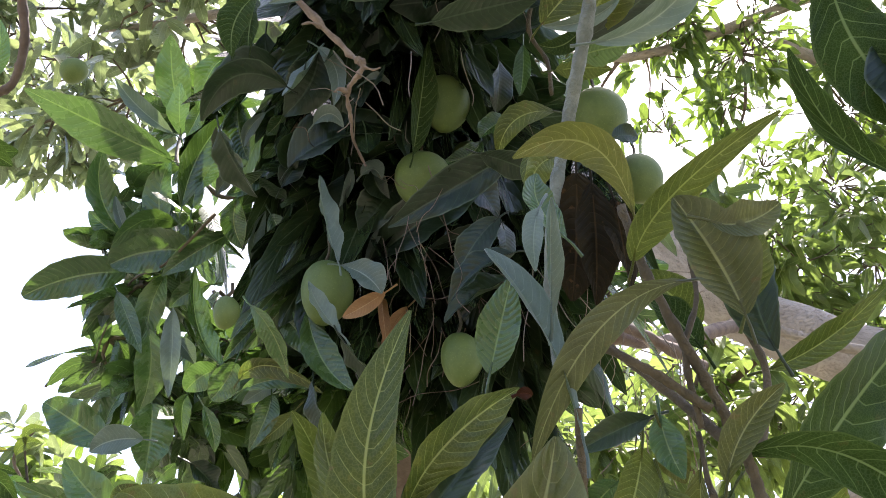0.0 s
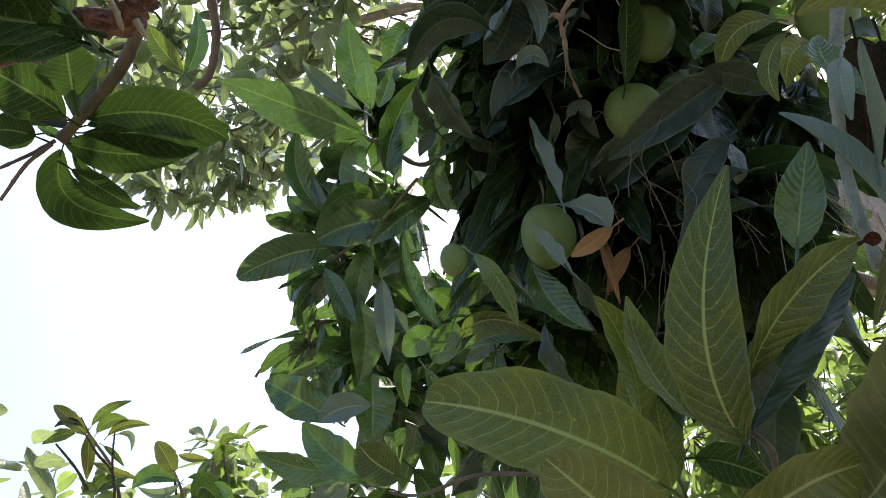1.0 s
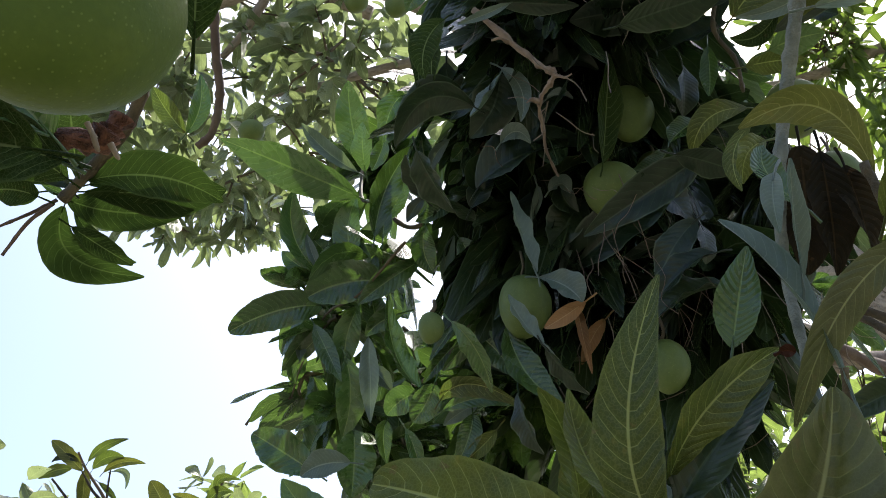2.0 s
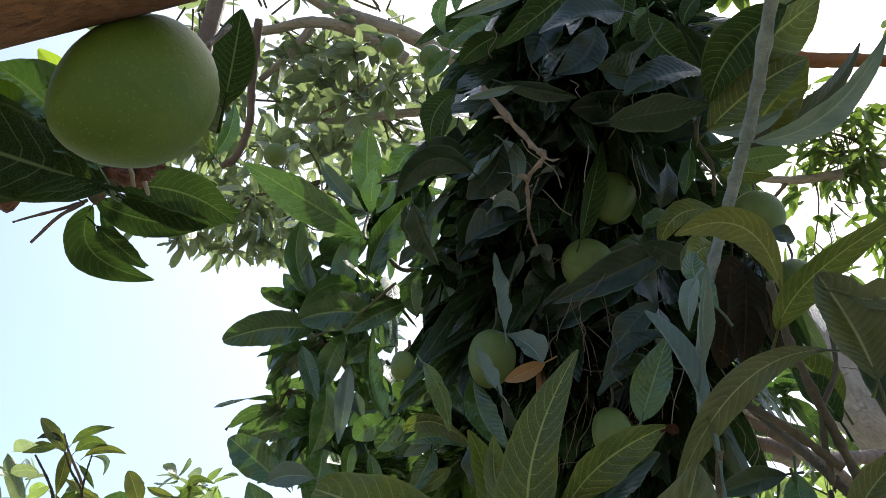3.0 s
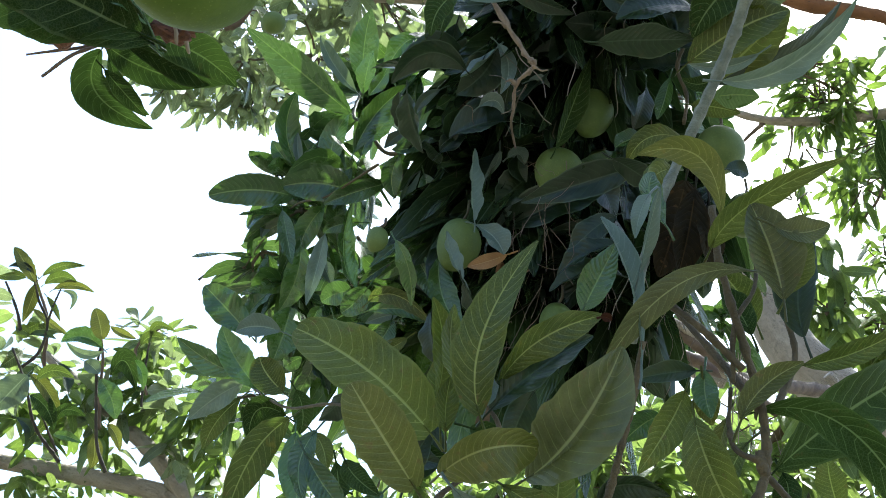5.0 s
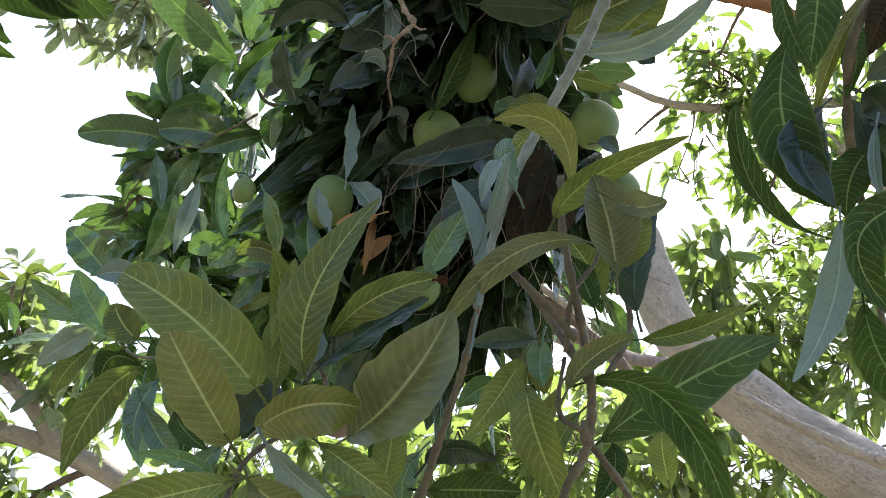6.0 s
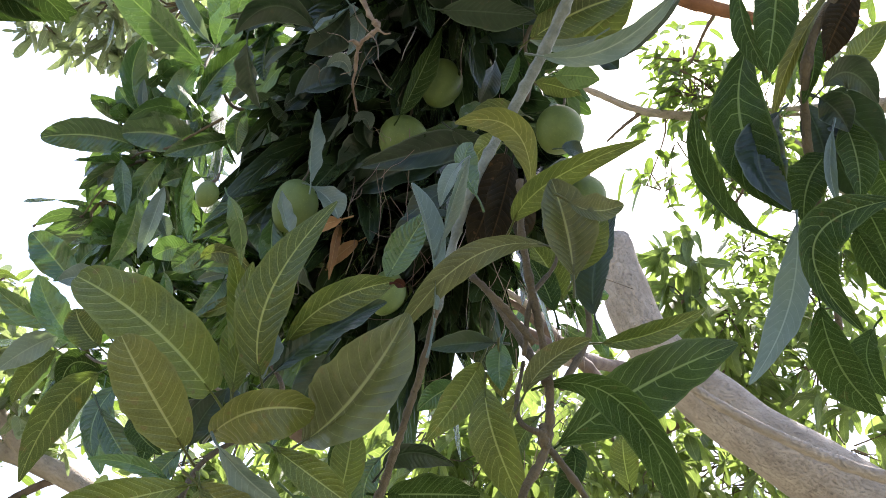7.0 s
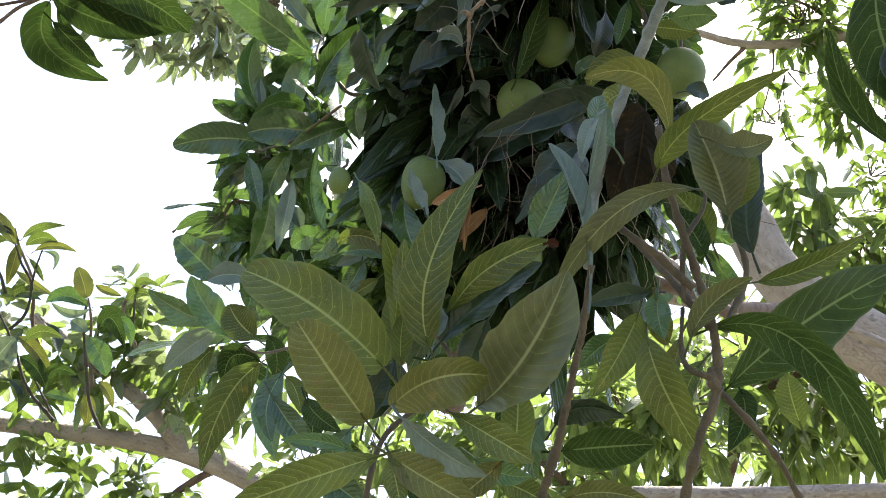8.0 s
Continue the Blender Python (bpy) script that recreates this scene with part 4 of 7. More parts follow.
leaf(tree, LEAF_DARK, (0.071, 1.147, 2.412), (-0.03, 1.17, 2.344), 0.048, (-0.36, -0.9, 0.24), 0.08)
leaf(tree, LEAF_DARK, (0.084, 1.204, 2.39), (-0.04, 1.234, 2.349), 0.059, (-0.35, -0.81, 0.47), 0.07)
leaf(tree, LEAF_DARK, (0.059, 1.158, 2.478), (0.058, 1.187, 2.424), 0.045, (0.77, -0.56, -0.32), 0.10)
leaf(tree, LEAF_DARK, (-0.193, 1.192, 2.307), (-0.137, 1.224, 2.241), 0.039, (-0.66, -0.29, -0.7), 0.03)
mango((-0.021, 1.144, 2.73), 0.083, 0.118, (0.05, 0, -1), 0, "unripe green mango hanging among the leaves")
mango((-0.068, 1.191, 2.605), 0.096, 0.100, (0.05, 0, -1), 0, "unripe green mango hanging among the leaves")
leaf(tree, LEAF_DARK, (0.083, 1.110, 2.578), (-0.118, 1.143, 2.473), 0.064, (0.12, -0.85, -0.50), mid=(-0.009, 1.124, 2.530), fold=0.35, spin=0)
mango((0.013, 1.256, 2.706), 0.059, 0.057, (0.05, 0, -1), 0, "unripe green mango hanging among the leaves")
mango((-0.229, 1.234, 2.419), 0.085, 0.115, (0.05, 0, -1), 0, "unripe green mango hanging among the leaves")
mango((-0.020, 1.274, 2.305), 0.066, 0.092, (0.05, 0, -1), 0, "unripe green mango hanging among the leaves")
mango((-0.015, 1.430, 2.395), 0.078, 0.100, (0.05, 0, -1), 0, "unripe green mango hanging among the leaves")
mango((0.216, 1.062, 2.598), 0.088, 0.101, (0.05, 0, -1), 0, "unripe green mango hanging among the leaves")
mango((0.323, 1.321, 2.681), 0.083, 0.104, (0.05, 0, -1), 0, "unripe green mango hanging among the leaves")
mango((-0.362, 1.154, 2.342), 0.040, 0.054, (0.05, 0, -1), 0, "unripe green mango hanging among the leaves")
mango((-0.812, 1.817, 4.201), 0.082, 0.092, (0.05, 0, -1), 0, "unripe green mango hanging among the leaves")
mango((-0.716, 1.97, 4.359), 0.091, 0.107, (0.05, 0, -1), 0, "unripe green mango hanging among the leaves")
mango((-1.188, 1.961, 3.791), 0.087, 0.084, (0.05, 0, -1), 0, "unripe green mango hanging among the leaves")
mango((-1.97, 1.989, 2.551), 0.081, 0.103, (0.05, 0, -1), 0, "unripe green mango hanging among the leaves")
mango((-1.895, 2.047, 2.521), 0.085, 0.095, (0.05, 0, -1), 0, "unripe green mango hanging among the leaves")
mango((-1.526, 1.863, 3.92), 0.080, 0.090, (0.05, 0, -1), 0, "unripe green mango hanging among the leaves")
stem("limb", tree, [(0.063, 1.148, 3.485), (0.003, 1.271, 3.231), (-0.006, 1.338, 3.059), (-0.004, 1.474, 2.882), (-0.021, 1.591, 2.725), (-0.1, 1.763, 2.57), (-0.206, 2.194, 2.402)], 0.0754, 0.0509, TWIG_BROWN, 14, 0.30, "dark brown limb inside the foliage")

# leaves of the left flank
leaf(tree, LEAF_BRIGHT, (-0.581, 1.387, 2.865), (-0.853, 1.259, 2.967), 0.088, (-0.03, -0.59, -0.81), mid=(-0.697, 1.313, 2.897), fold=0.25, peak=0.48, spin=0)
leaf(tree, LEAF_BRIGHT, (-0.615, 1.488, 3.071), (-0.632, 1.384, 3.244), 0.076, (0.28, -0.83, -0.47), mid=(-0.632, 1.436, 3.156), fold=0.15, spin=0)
leaf(tree, LEAF_PALE_SHEEN, (-0.593, 1.394, 2.948), (-0.698, 1.309, 3.034), 0.039, (0.38, -0.84, -0.38), mid=(-0.657, 1.353, 2.989), fold=0.5, spin=0)
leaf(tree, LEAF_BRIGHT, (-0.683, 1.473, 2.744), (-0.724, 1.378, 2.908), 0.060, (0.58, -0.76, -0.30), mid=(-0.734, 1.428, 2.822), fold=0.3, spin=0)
leaf(tree, LEAF_PALE_SHEEN, (-0.672, 1.459, 2.733), (-0.703, 1.429, 2.817), 0.021, (0.26, -0.94, -0.24), mid=(-0.692, 1.445, 2.774), fold=0.5, spin=0)
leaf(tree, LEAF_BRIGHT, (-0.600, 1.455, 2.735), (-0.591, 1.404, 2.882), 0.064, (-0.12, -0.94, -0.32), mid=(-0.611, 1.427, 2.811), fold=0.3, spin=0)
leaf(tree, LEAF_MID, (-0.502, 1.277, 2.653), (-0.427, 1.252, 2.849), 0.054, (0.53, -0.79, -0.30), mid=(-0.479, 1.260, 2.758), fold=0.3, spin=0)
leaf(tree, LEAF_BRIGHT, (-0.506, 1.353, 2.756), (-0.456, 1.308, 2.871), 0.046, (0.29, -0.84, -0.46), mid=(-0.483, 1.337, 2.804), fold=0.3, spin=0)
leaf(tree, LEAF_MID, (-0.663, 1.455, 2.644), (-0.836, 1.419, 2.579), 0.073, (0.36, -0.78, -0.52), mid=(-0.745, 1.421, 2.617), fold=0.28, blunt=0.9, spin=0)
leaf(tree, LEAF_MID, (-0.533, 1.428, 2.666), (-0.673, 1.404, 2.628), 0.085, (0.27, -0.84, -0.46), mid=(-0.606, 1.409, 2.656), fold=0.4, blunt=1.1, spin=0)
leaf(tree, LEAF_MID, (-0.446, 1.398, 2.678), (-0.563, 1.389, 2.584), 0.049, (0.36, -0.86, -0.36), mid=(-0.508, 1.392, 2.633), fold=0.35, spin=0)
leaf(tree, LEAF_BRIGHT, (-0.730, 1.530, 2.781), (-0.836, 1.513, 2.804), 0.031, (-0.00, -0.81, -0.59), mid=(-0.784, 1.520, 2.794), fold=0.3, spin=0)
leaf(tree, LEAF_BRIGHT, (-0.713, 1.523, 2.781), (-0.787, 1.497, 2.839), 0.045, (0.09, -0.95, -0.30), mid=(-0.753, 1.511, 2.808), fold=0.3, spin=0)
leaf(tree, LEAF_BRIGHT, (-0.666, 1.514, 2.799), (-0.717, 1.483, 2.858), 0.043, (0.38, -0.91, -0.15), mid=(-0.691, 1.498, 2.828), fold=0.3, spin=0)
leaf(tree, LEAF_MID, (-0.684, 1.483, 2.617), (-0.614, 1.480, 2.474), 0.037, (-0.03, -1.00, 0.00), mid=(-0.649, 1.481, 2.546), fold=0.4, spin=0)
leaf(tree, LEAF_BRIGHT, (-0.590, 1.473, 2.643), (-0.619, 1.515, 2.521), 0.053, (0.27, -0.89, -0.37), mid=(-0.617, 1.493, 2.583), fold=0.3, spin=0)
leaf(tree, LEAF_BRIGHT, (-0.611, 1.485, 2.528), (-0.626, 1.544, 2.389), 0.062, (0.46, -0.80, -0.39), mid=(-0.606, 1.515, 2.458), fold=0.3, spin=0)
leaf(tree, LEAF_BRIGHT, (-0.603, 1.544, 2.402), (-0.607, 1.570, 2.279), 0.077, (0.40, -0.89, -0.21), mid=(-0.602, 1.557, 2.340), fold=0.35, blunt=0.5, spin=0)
leaf(tree, LEAF_PALE_SHEEN, (-0.565, 1.475, 2.564), (-0.556, 1.496, 2.388), 0.038, (-0.02, -0.99, -0.12), mid=(-0.558, 1.483, 2.479), fold=0.4, spin=0)
leaf(tree, LEAF_PALE_SHEEN, (-0.576, 1.544, 2.540), (-0.533, 1.548, 2.483), 0.033, (0.11, -0.99, 0.03), mid=(-0.553, 1.545, 2.513), fold=0.4, spin=0)
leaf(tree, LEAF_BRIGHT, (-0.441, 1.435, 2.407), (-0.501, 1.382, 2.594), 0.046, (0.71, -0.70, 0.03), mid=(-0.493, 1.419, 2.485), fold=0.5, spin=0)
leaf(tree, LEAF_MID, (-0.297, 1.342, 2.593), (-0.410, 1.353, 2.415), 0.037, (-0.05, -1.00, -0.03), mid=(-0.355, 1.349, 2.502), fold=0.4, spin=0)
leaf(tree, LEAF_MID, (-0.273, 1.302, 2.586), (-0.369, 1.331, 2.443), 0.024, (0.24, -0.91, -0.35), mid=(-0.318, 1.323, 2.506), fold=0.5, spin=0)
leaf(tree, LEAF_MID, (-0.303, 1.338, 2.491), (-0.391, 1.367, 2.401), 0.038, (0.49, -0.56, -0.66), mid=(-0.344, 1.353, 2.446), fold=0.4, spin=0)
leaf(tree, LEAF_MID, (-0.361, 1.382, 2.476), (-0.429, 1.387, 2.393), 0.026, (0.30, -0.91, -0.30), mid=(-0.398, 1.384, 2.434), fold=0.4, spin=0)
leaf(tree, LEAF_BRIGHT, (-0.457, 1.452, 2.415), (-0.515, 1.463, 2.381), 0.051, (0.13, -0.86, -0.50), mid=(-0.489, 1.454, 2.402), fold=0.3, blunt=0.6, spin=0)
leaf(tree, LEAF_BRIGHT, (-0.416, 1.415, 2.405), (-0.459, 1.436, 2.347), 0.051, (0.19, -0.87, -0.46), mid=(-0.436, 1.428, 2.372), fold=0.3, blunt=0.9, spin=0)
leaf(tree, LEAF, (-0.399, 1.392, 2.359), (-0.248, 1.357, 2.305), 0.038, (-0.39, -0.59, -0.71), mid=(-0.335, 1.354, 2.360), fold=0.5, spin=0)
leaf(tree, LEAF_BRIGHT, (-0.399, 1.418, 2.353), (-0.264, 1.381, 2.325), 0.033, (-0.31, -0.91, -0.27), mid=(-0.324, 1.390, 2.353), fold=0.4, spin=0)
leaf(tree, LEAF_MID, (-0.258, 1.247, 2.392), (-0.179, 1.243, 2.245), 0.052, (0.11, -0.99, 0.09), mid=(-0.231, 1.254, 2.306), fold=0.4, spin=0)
leaf(tree, LEAF_PALE_SHEEN, (-0.343, 1.440, 2.371), (-0.405, 1.444, 2.338), 0.028, (0.19, -0.87, -0.46), mid=(-0.374, 1.440, 2.358), fold=0.4, spin=0)
leaf(tree, LEAF_PALE_SHEEN, (-0.374, 1.346, 2.487), (-0.361, 1.320, 2.664), 0.034, (0.83, -0.54, -0.14), mid=(-0.381, 1.325, 2.585), fold=0.6, spin=0)
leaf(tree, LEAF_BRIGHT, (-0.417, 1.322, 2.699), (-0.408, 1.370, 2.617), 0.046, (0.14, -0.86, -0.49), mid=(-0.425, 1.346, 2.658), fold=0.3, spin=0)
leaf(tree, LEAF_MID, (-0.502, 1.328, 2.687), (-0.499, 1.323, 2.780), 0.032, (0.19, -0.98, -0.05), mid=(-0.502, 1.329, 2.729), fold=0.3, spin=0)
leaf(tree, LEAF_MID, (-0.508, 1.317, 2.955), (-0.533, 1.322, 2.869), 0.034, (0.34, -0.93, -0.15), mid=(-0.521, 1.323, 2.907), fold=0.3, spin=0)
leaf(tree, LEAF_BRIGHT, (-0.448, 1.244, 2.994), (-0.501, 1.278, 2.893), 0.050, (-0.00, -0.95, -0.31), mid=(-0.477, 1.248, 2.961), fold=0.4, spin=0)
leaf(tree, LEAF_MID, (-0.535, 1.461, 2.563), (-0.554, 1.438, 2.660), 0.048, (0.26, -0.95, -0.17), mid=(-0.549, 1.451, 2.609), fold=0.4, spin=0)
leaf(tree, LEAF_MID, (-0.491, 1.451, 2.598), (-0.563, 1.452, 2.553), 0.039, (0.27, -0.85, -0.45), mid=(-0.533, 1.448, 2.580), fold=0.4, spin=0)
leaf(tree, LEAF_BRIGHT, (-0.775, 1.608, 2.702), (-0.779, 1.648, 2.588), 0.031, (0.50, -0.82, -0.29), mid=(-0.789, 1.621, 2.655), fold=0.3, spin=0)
leaf(tree, LEAF_PALE_SHEEN, (-0.739, 1.570, 2.675), (-0.746, 1.577, 2.598), 0.026, (0.35, -0.93, -0.13), mid=(-0.745, 1.574, 2.636), fold=0.3, spin=0)
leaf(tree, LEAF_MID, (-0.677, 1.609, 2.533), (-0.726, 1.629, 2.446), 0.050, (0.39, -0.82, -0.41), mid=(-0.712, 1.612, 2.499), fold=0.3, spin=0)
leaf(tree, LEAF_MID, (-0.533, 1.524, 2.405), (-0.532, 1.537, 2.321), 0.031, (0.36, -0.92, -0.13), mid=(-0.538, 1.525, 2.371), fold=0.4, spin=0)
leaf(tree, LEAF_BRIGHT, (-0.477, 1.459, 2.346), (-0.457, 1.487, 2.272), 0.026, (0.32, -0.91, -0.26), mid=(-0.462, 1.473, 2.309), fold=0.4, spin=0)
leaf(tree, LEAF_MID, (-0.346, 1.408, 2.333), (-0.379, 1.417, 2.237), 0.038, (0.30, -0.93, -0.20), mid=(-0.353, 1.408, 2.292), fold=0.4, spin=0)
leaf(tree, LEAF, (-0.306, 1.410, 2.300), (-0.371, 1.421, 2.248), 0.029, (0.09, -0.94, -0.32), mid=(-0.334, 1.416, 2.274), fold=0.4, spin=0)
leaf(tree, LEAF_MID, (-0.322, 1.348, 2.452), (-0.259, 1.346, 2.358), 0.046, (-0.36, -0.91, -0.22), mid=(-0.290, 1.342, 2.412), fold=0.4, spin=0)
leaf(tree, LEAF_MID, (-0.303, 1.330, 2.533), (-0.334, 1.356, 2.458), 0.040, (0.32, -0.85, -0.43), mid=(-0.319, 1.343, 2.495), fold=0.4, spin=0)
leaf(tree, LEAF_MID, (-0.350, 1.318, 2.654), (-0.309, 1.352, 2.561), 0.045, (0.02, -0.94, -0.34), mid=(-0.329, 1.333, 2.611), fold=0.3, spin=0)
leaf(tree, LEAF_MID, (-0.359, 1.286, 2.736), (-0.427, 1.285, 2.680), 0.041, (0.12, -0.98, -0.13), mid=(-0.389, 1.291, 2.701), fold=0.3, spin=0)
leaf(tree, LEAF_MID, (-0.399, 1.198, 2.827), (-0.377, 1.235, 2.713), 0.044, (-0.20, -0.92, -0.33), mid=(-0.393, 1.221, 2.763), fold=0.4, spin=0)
leaf(tree, LEAF_PALE_SHEEN, (-0.344, 1.196, 2.791), (-0.379, 1.208, 2.723), 0.022, (0.38, -0.86, -0.34), mid=(-0.373, 1.202, 2.757), fold=0.4, spin=0)
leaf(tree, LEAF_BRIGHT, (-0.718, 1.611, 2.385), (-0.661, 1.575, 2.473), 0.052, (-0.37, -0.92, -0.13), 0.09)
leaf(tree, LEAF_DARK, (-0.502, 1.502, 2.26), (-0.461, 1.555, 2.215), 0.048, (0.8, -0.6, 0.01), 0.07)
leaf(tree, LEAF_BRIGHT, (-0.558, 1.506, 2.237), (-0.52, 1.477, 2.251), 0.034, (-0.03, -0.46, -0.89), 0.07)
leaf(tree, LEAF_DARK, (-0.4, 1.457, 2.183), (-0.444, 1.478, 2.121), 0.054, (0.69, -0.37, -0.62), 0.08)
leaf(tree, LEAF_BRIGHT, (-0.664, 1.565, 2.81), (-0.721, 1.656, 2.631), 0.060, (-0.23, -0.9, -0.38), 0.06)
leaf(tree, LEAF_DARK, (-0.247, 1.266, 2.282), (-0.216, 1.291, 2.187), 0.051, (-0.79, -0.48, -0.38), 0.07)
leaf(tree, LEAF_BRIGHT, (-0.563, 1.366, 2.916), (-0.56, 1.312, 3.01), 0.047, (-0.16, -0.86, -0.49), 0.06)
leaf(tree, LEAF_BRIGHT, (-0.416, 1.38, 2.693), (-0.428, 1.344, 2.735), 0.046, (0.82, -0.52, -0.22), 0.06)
leaf(tree, LEAF_DARK, (-0.396, 1.226, 2.682), (-0.41, 1.14, 2.71), 0.033, (-0.52, -0.19, -0.83), 0.08)
leaf(tree, LEAF_DARK, (-0.396, 1.226, 2.682), (-0.436, 1.258, 2.657), 0.027, (-0.33, -0.8, -0.5), 0.08)
leaf(tree, LEAF_DARK, (-0.307, 1.258, 2.635), (-0.342, 1.195, 2.637), 0.038, (-0.3, 0.13, -0.95), 0.06)
leaf(tree, LEAF_DARK, (-0.368, 1.403, 2.429), (-0.281, 1.4, 2.399), 0.038, (-0.01, -1, 0.07), 0.04)
crown(tree, [(-0.67, 1.49, 2.86, 0.06, 4), (-0.66, 1.55, 2.68, 0.06, 4), (-0.75, 1.56, 2.81, 0.05, 3), (-0.55, 1.46, 2.76, 0.06, 4), (-0.81, 1.75, 2.68, 0.06, 4), (-0.67, 1.65, 2.51, 0.06, 4)], 18, CROWN_MID, size=0.12, hang=0.4, droop=0.7, whorl=6, slim=(0.26, 0.38))
stem("twig", tree, [(-0.456, 1.325, 2.669), (-0.566, 1.402, 2.619), (-0.68, 1.527, 2.672), (-0.775, 1.657, 2.641), (-0.839, 1.774, 2.636)], 0.0028, 0.0018, TWIG_GREEN, 8, 0.15)
stem("twig", tree, [(-0.839, 1.774, 2.636), (-0.918, 1.819, 2.637), (-0.972, 1.862, 2.647), (-0.989, 1.87, 2.632)], 0.0038, 0.0027, TWIG_BROWN, 8, 0.15)
stem("twig", tree, [(-0.284, 1.268, 2.853), (-0.444, 1.383, 2.757), (-0.547, 1.413, 2.864), (-0.591, 1.436, 2.909), (-0.617, 1.497, 3.073)], 0.0053, 0.0038, TWIG_GREEN, 8, 0.15)
stem("twig", tree, [(-0.336, 1.363, 2.491), (-0.383, 1.387, 2.445), (-0.438, 1.443, 2.438), (-0.466, 1.472, 2.443)], 0.0039, 0.0031, TWIG_GREEN, 8, 0.15)
leaf(tree, LEAF_BRIGHT, (-0.339, 1.207, 2.386), (-0.292, 1.288, 2.3), 0.035, (-0.27, -0.62, -0.73), 0.09, mid=(-0.303, 1.227, 2.338))

# rosette below the left flank
rosette = stem("twig", tree, [(-0.174, 1.042, 1.936), (-0.336, 1.167, 2.014), (-0.464, 1.316, 2.06), (-0.614, 1.529, 2.187)], 0.0028, 0.0023, TWIG_GREEN, 8, 0.15)
leaf(rosette, LEAF, (-0.434, 1.251, 2.011), (-0.500, 1.321, 1.833), 0.061, (0.46, -0.76, -0.47), mid=(-0.481, 1.274, 1.938), fold=0.25, peak=0.45, spin=0)
leaf(rosette, LEAF_BRIGHT, (-0.419, 1.264, 1.993), (-0.371, 1.279, 1.861), 0.050, (0.04, -0.99, -0.09), mid=(-0.400, 1.272, 1.927), fold=0.3, spin=0)
leaf(rosette, LEAF_BRIGHT, (-0.614, 1.418, 2.157), (-0.753, 1.402, 2.202), 0.047, (-0.10, -0.81, -0.58), mid=(-0.682, 1.415, 2.173), fold=0.4, spin=0)
leaf(rosette, LEAF_PALE_SHEEN, (-0.595, 1.416, 2.139), (-0.684, 1.450, 2.057), 0.051, (0.13, -0.86, -0.50), mid=(-0.641, 1.429, 2.104), fold=0.25, spin=0)
leaf(rosette, LEAF_BRIGHT, (-0.548, 1.375, 2.114), (-0.645, 1.330, 2.206), 0.060, (0.30, -0.94, -0.15), mid=(-0.606, 1.353, 2.158), fold=0.25, spin=0)
leaf(rosette, LEAF_BRIGHT, (-0.685, 1.585, 2.340), (-0.818, 1.556, 2.426), 0.076, (0.08, -0.98, -0.20), mid=(-0.760, 1.566, 2.389), fold=0.2, blunt=0.3, spin=0)
leaf(rosette, LEAF_PALE_SHEEN, (-0.575, 1.455, 2.289), (-0.669, 1.466, 2.276), 0.050, (-0.08, -0.97, -0.25), mid=(-0.628, 1.455, 2.290), fold=0.3, spin=0)
leaf(rosette, LEAF, (-0.492, 1.351, 2.106), (-0.550, 1.325, 2.154), 0.061, (0.14, -0.93, -0.33), mid=(-0.529, 1.339, 2.129), fold=0.3, blunt=0.8, spin=0)
leaf(rosette, LEAF_BRIGHT, (-0.637, 1.470, 2.182), (-0.751, 1.478, 2.170), 0.022, (-0.01, -0.87, -0.50), mid=(-0.700, 1.473, 2.178), fold=0.3, spin=0)
leaf(rosette, LEAF_DEEP, (-0.495, 1.426, 2.094), (-0.553, 1.441, 2.039), 0.048, (0.26, -0.83, -0.50), mid=(-0.546, 1.415, 2.091), fold=0.3, spin=0)
leaf(rosette, LEAF, (-0.611, 1.476, 2.134), (-0.656, 1.512, 2.029), 0.043, (0.21, -0.90, -0.39), mid=(-0.646, 1.494, 2.081), fold=0.3, spin=0)
leaf(rosette, LEAF_DEEP, (-0.484, 1.399, 2.137), (-0.456, 1.423, 2.061), 0.041, (0.17, -0.96, -0.24), mid=(-0.460, 1.410, 2.101), fold=0.3, spin=0)
leaf(rosette, LEAF, (-0.397, 1.300, 2.015), (-0.360, 1.317, 1.959), 0.032, (0.26, -0.96, -0.12), mid=(-0.374, 1.306, 1.992), fold=0.3, spin=0)
leaf(rosette, LEAF_DEEP, (-0.341, 1.286, 1.965), (-0.322, 1.288, 1.900), 0.037, (0.17, -0.99, 0.02), mid=(-0.326, 1.292, 1.926), fold=0.3, spin=0)

# large leaves of the lower foreground
shoot = stem("twig", tree, [(-0.109, 0.72, 1.615), (-0.108, 0.721, 1.699), (-0.089, 0.729, 1.74), (-0.064, 0.745, 1.77), (-0.054, 0.737, 1.815), (-0.076, 0.739, 1.845)], 0.0031, 0.0024, TWIG_GREEN, 8, 0.15)
leaf(shoot, LEAF, (-0.127, 0.748, 1.801), (-0.299, 0.710, 1.877), 0.076, (0.18, -0.98, -0.08), mid=(-0.205, 0.709, 1.841), blunt=1.25, fold=0.16, spin=0)
leaf(shoot, LEAF_OLIVE, (-0.123, 0.707, 1.720), (-0.205, 0.650, 1.792), 0.058, (0.25, -0.88, -0.41), mid=(-0.166, 0.665, 1.754), blunt=1.0, fold=0.12, spin=0)
leaf(shoot, LEAF, (-0.075, 0.702, 1.810), (-0.048, 0.641, 2.003), 0.053, (-0.18, -0.95, -0.27), mid=(-0.087, 0.666, 1.888), peak=0.42, fold=0.22, spin=0)
leaf(shoot, LEAF, (-0.064, 0.719, 1.857), (0.036, 0.681, 1.947), 0.038, (0.33, -0.69, -0.65), mid=(-0.028, 0.678, 1.898), fold=0.35, peak=0.58, spin=0)
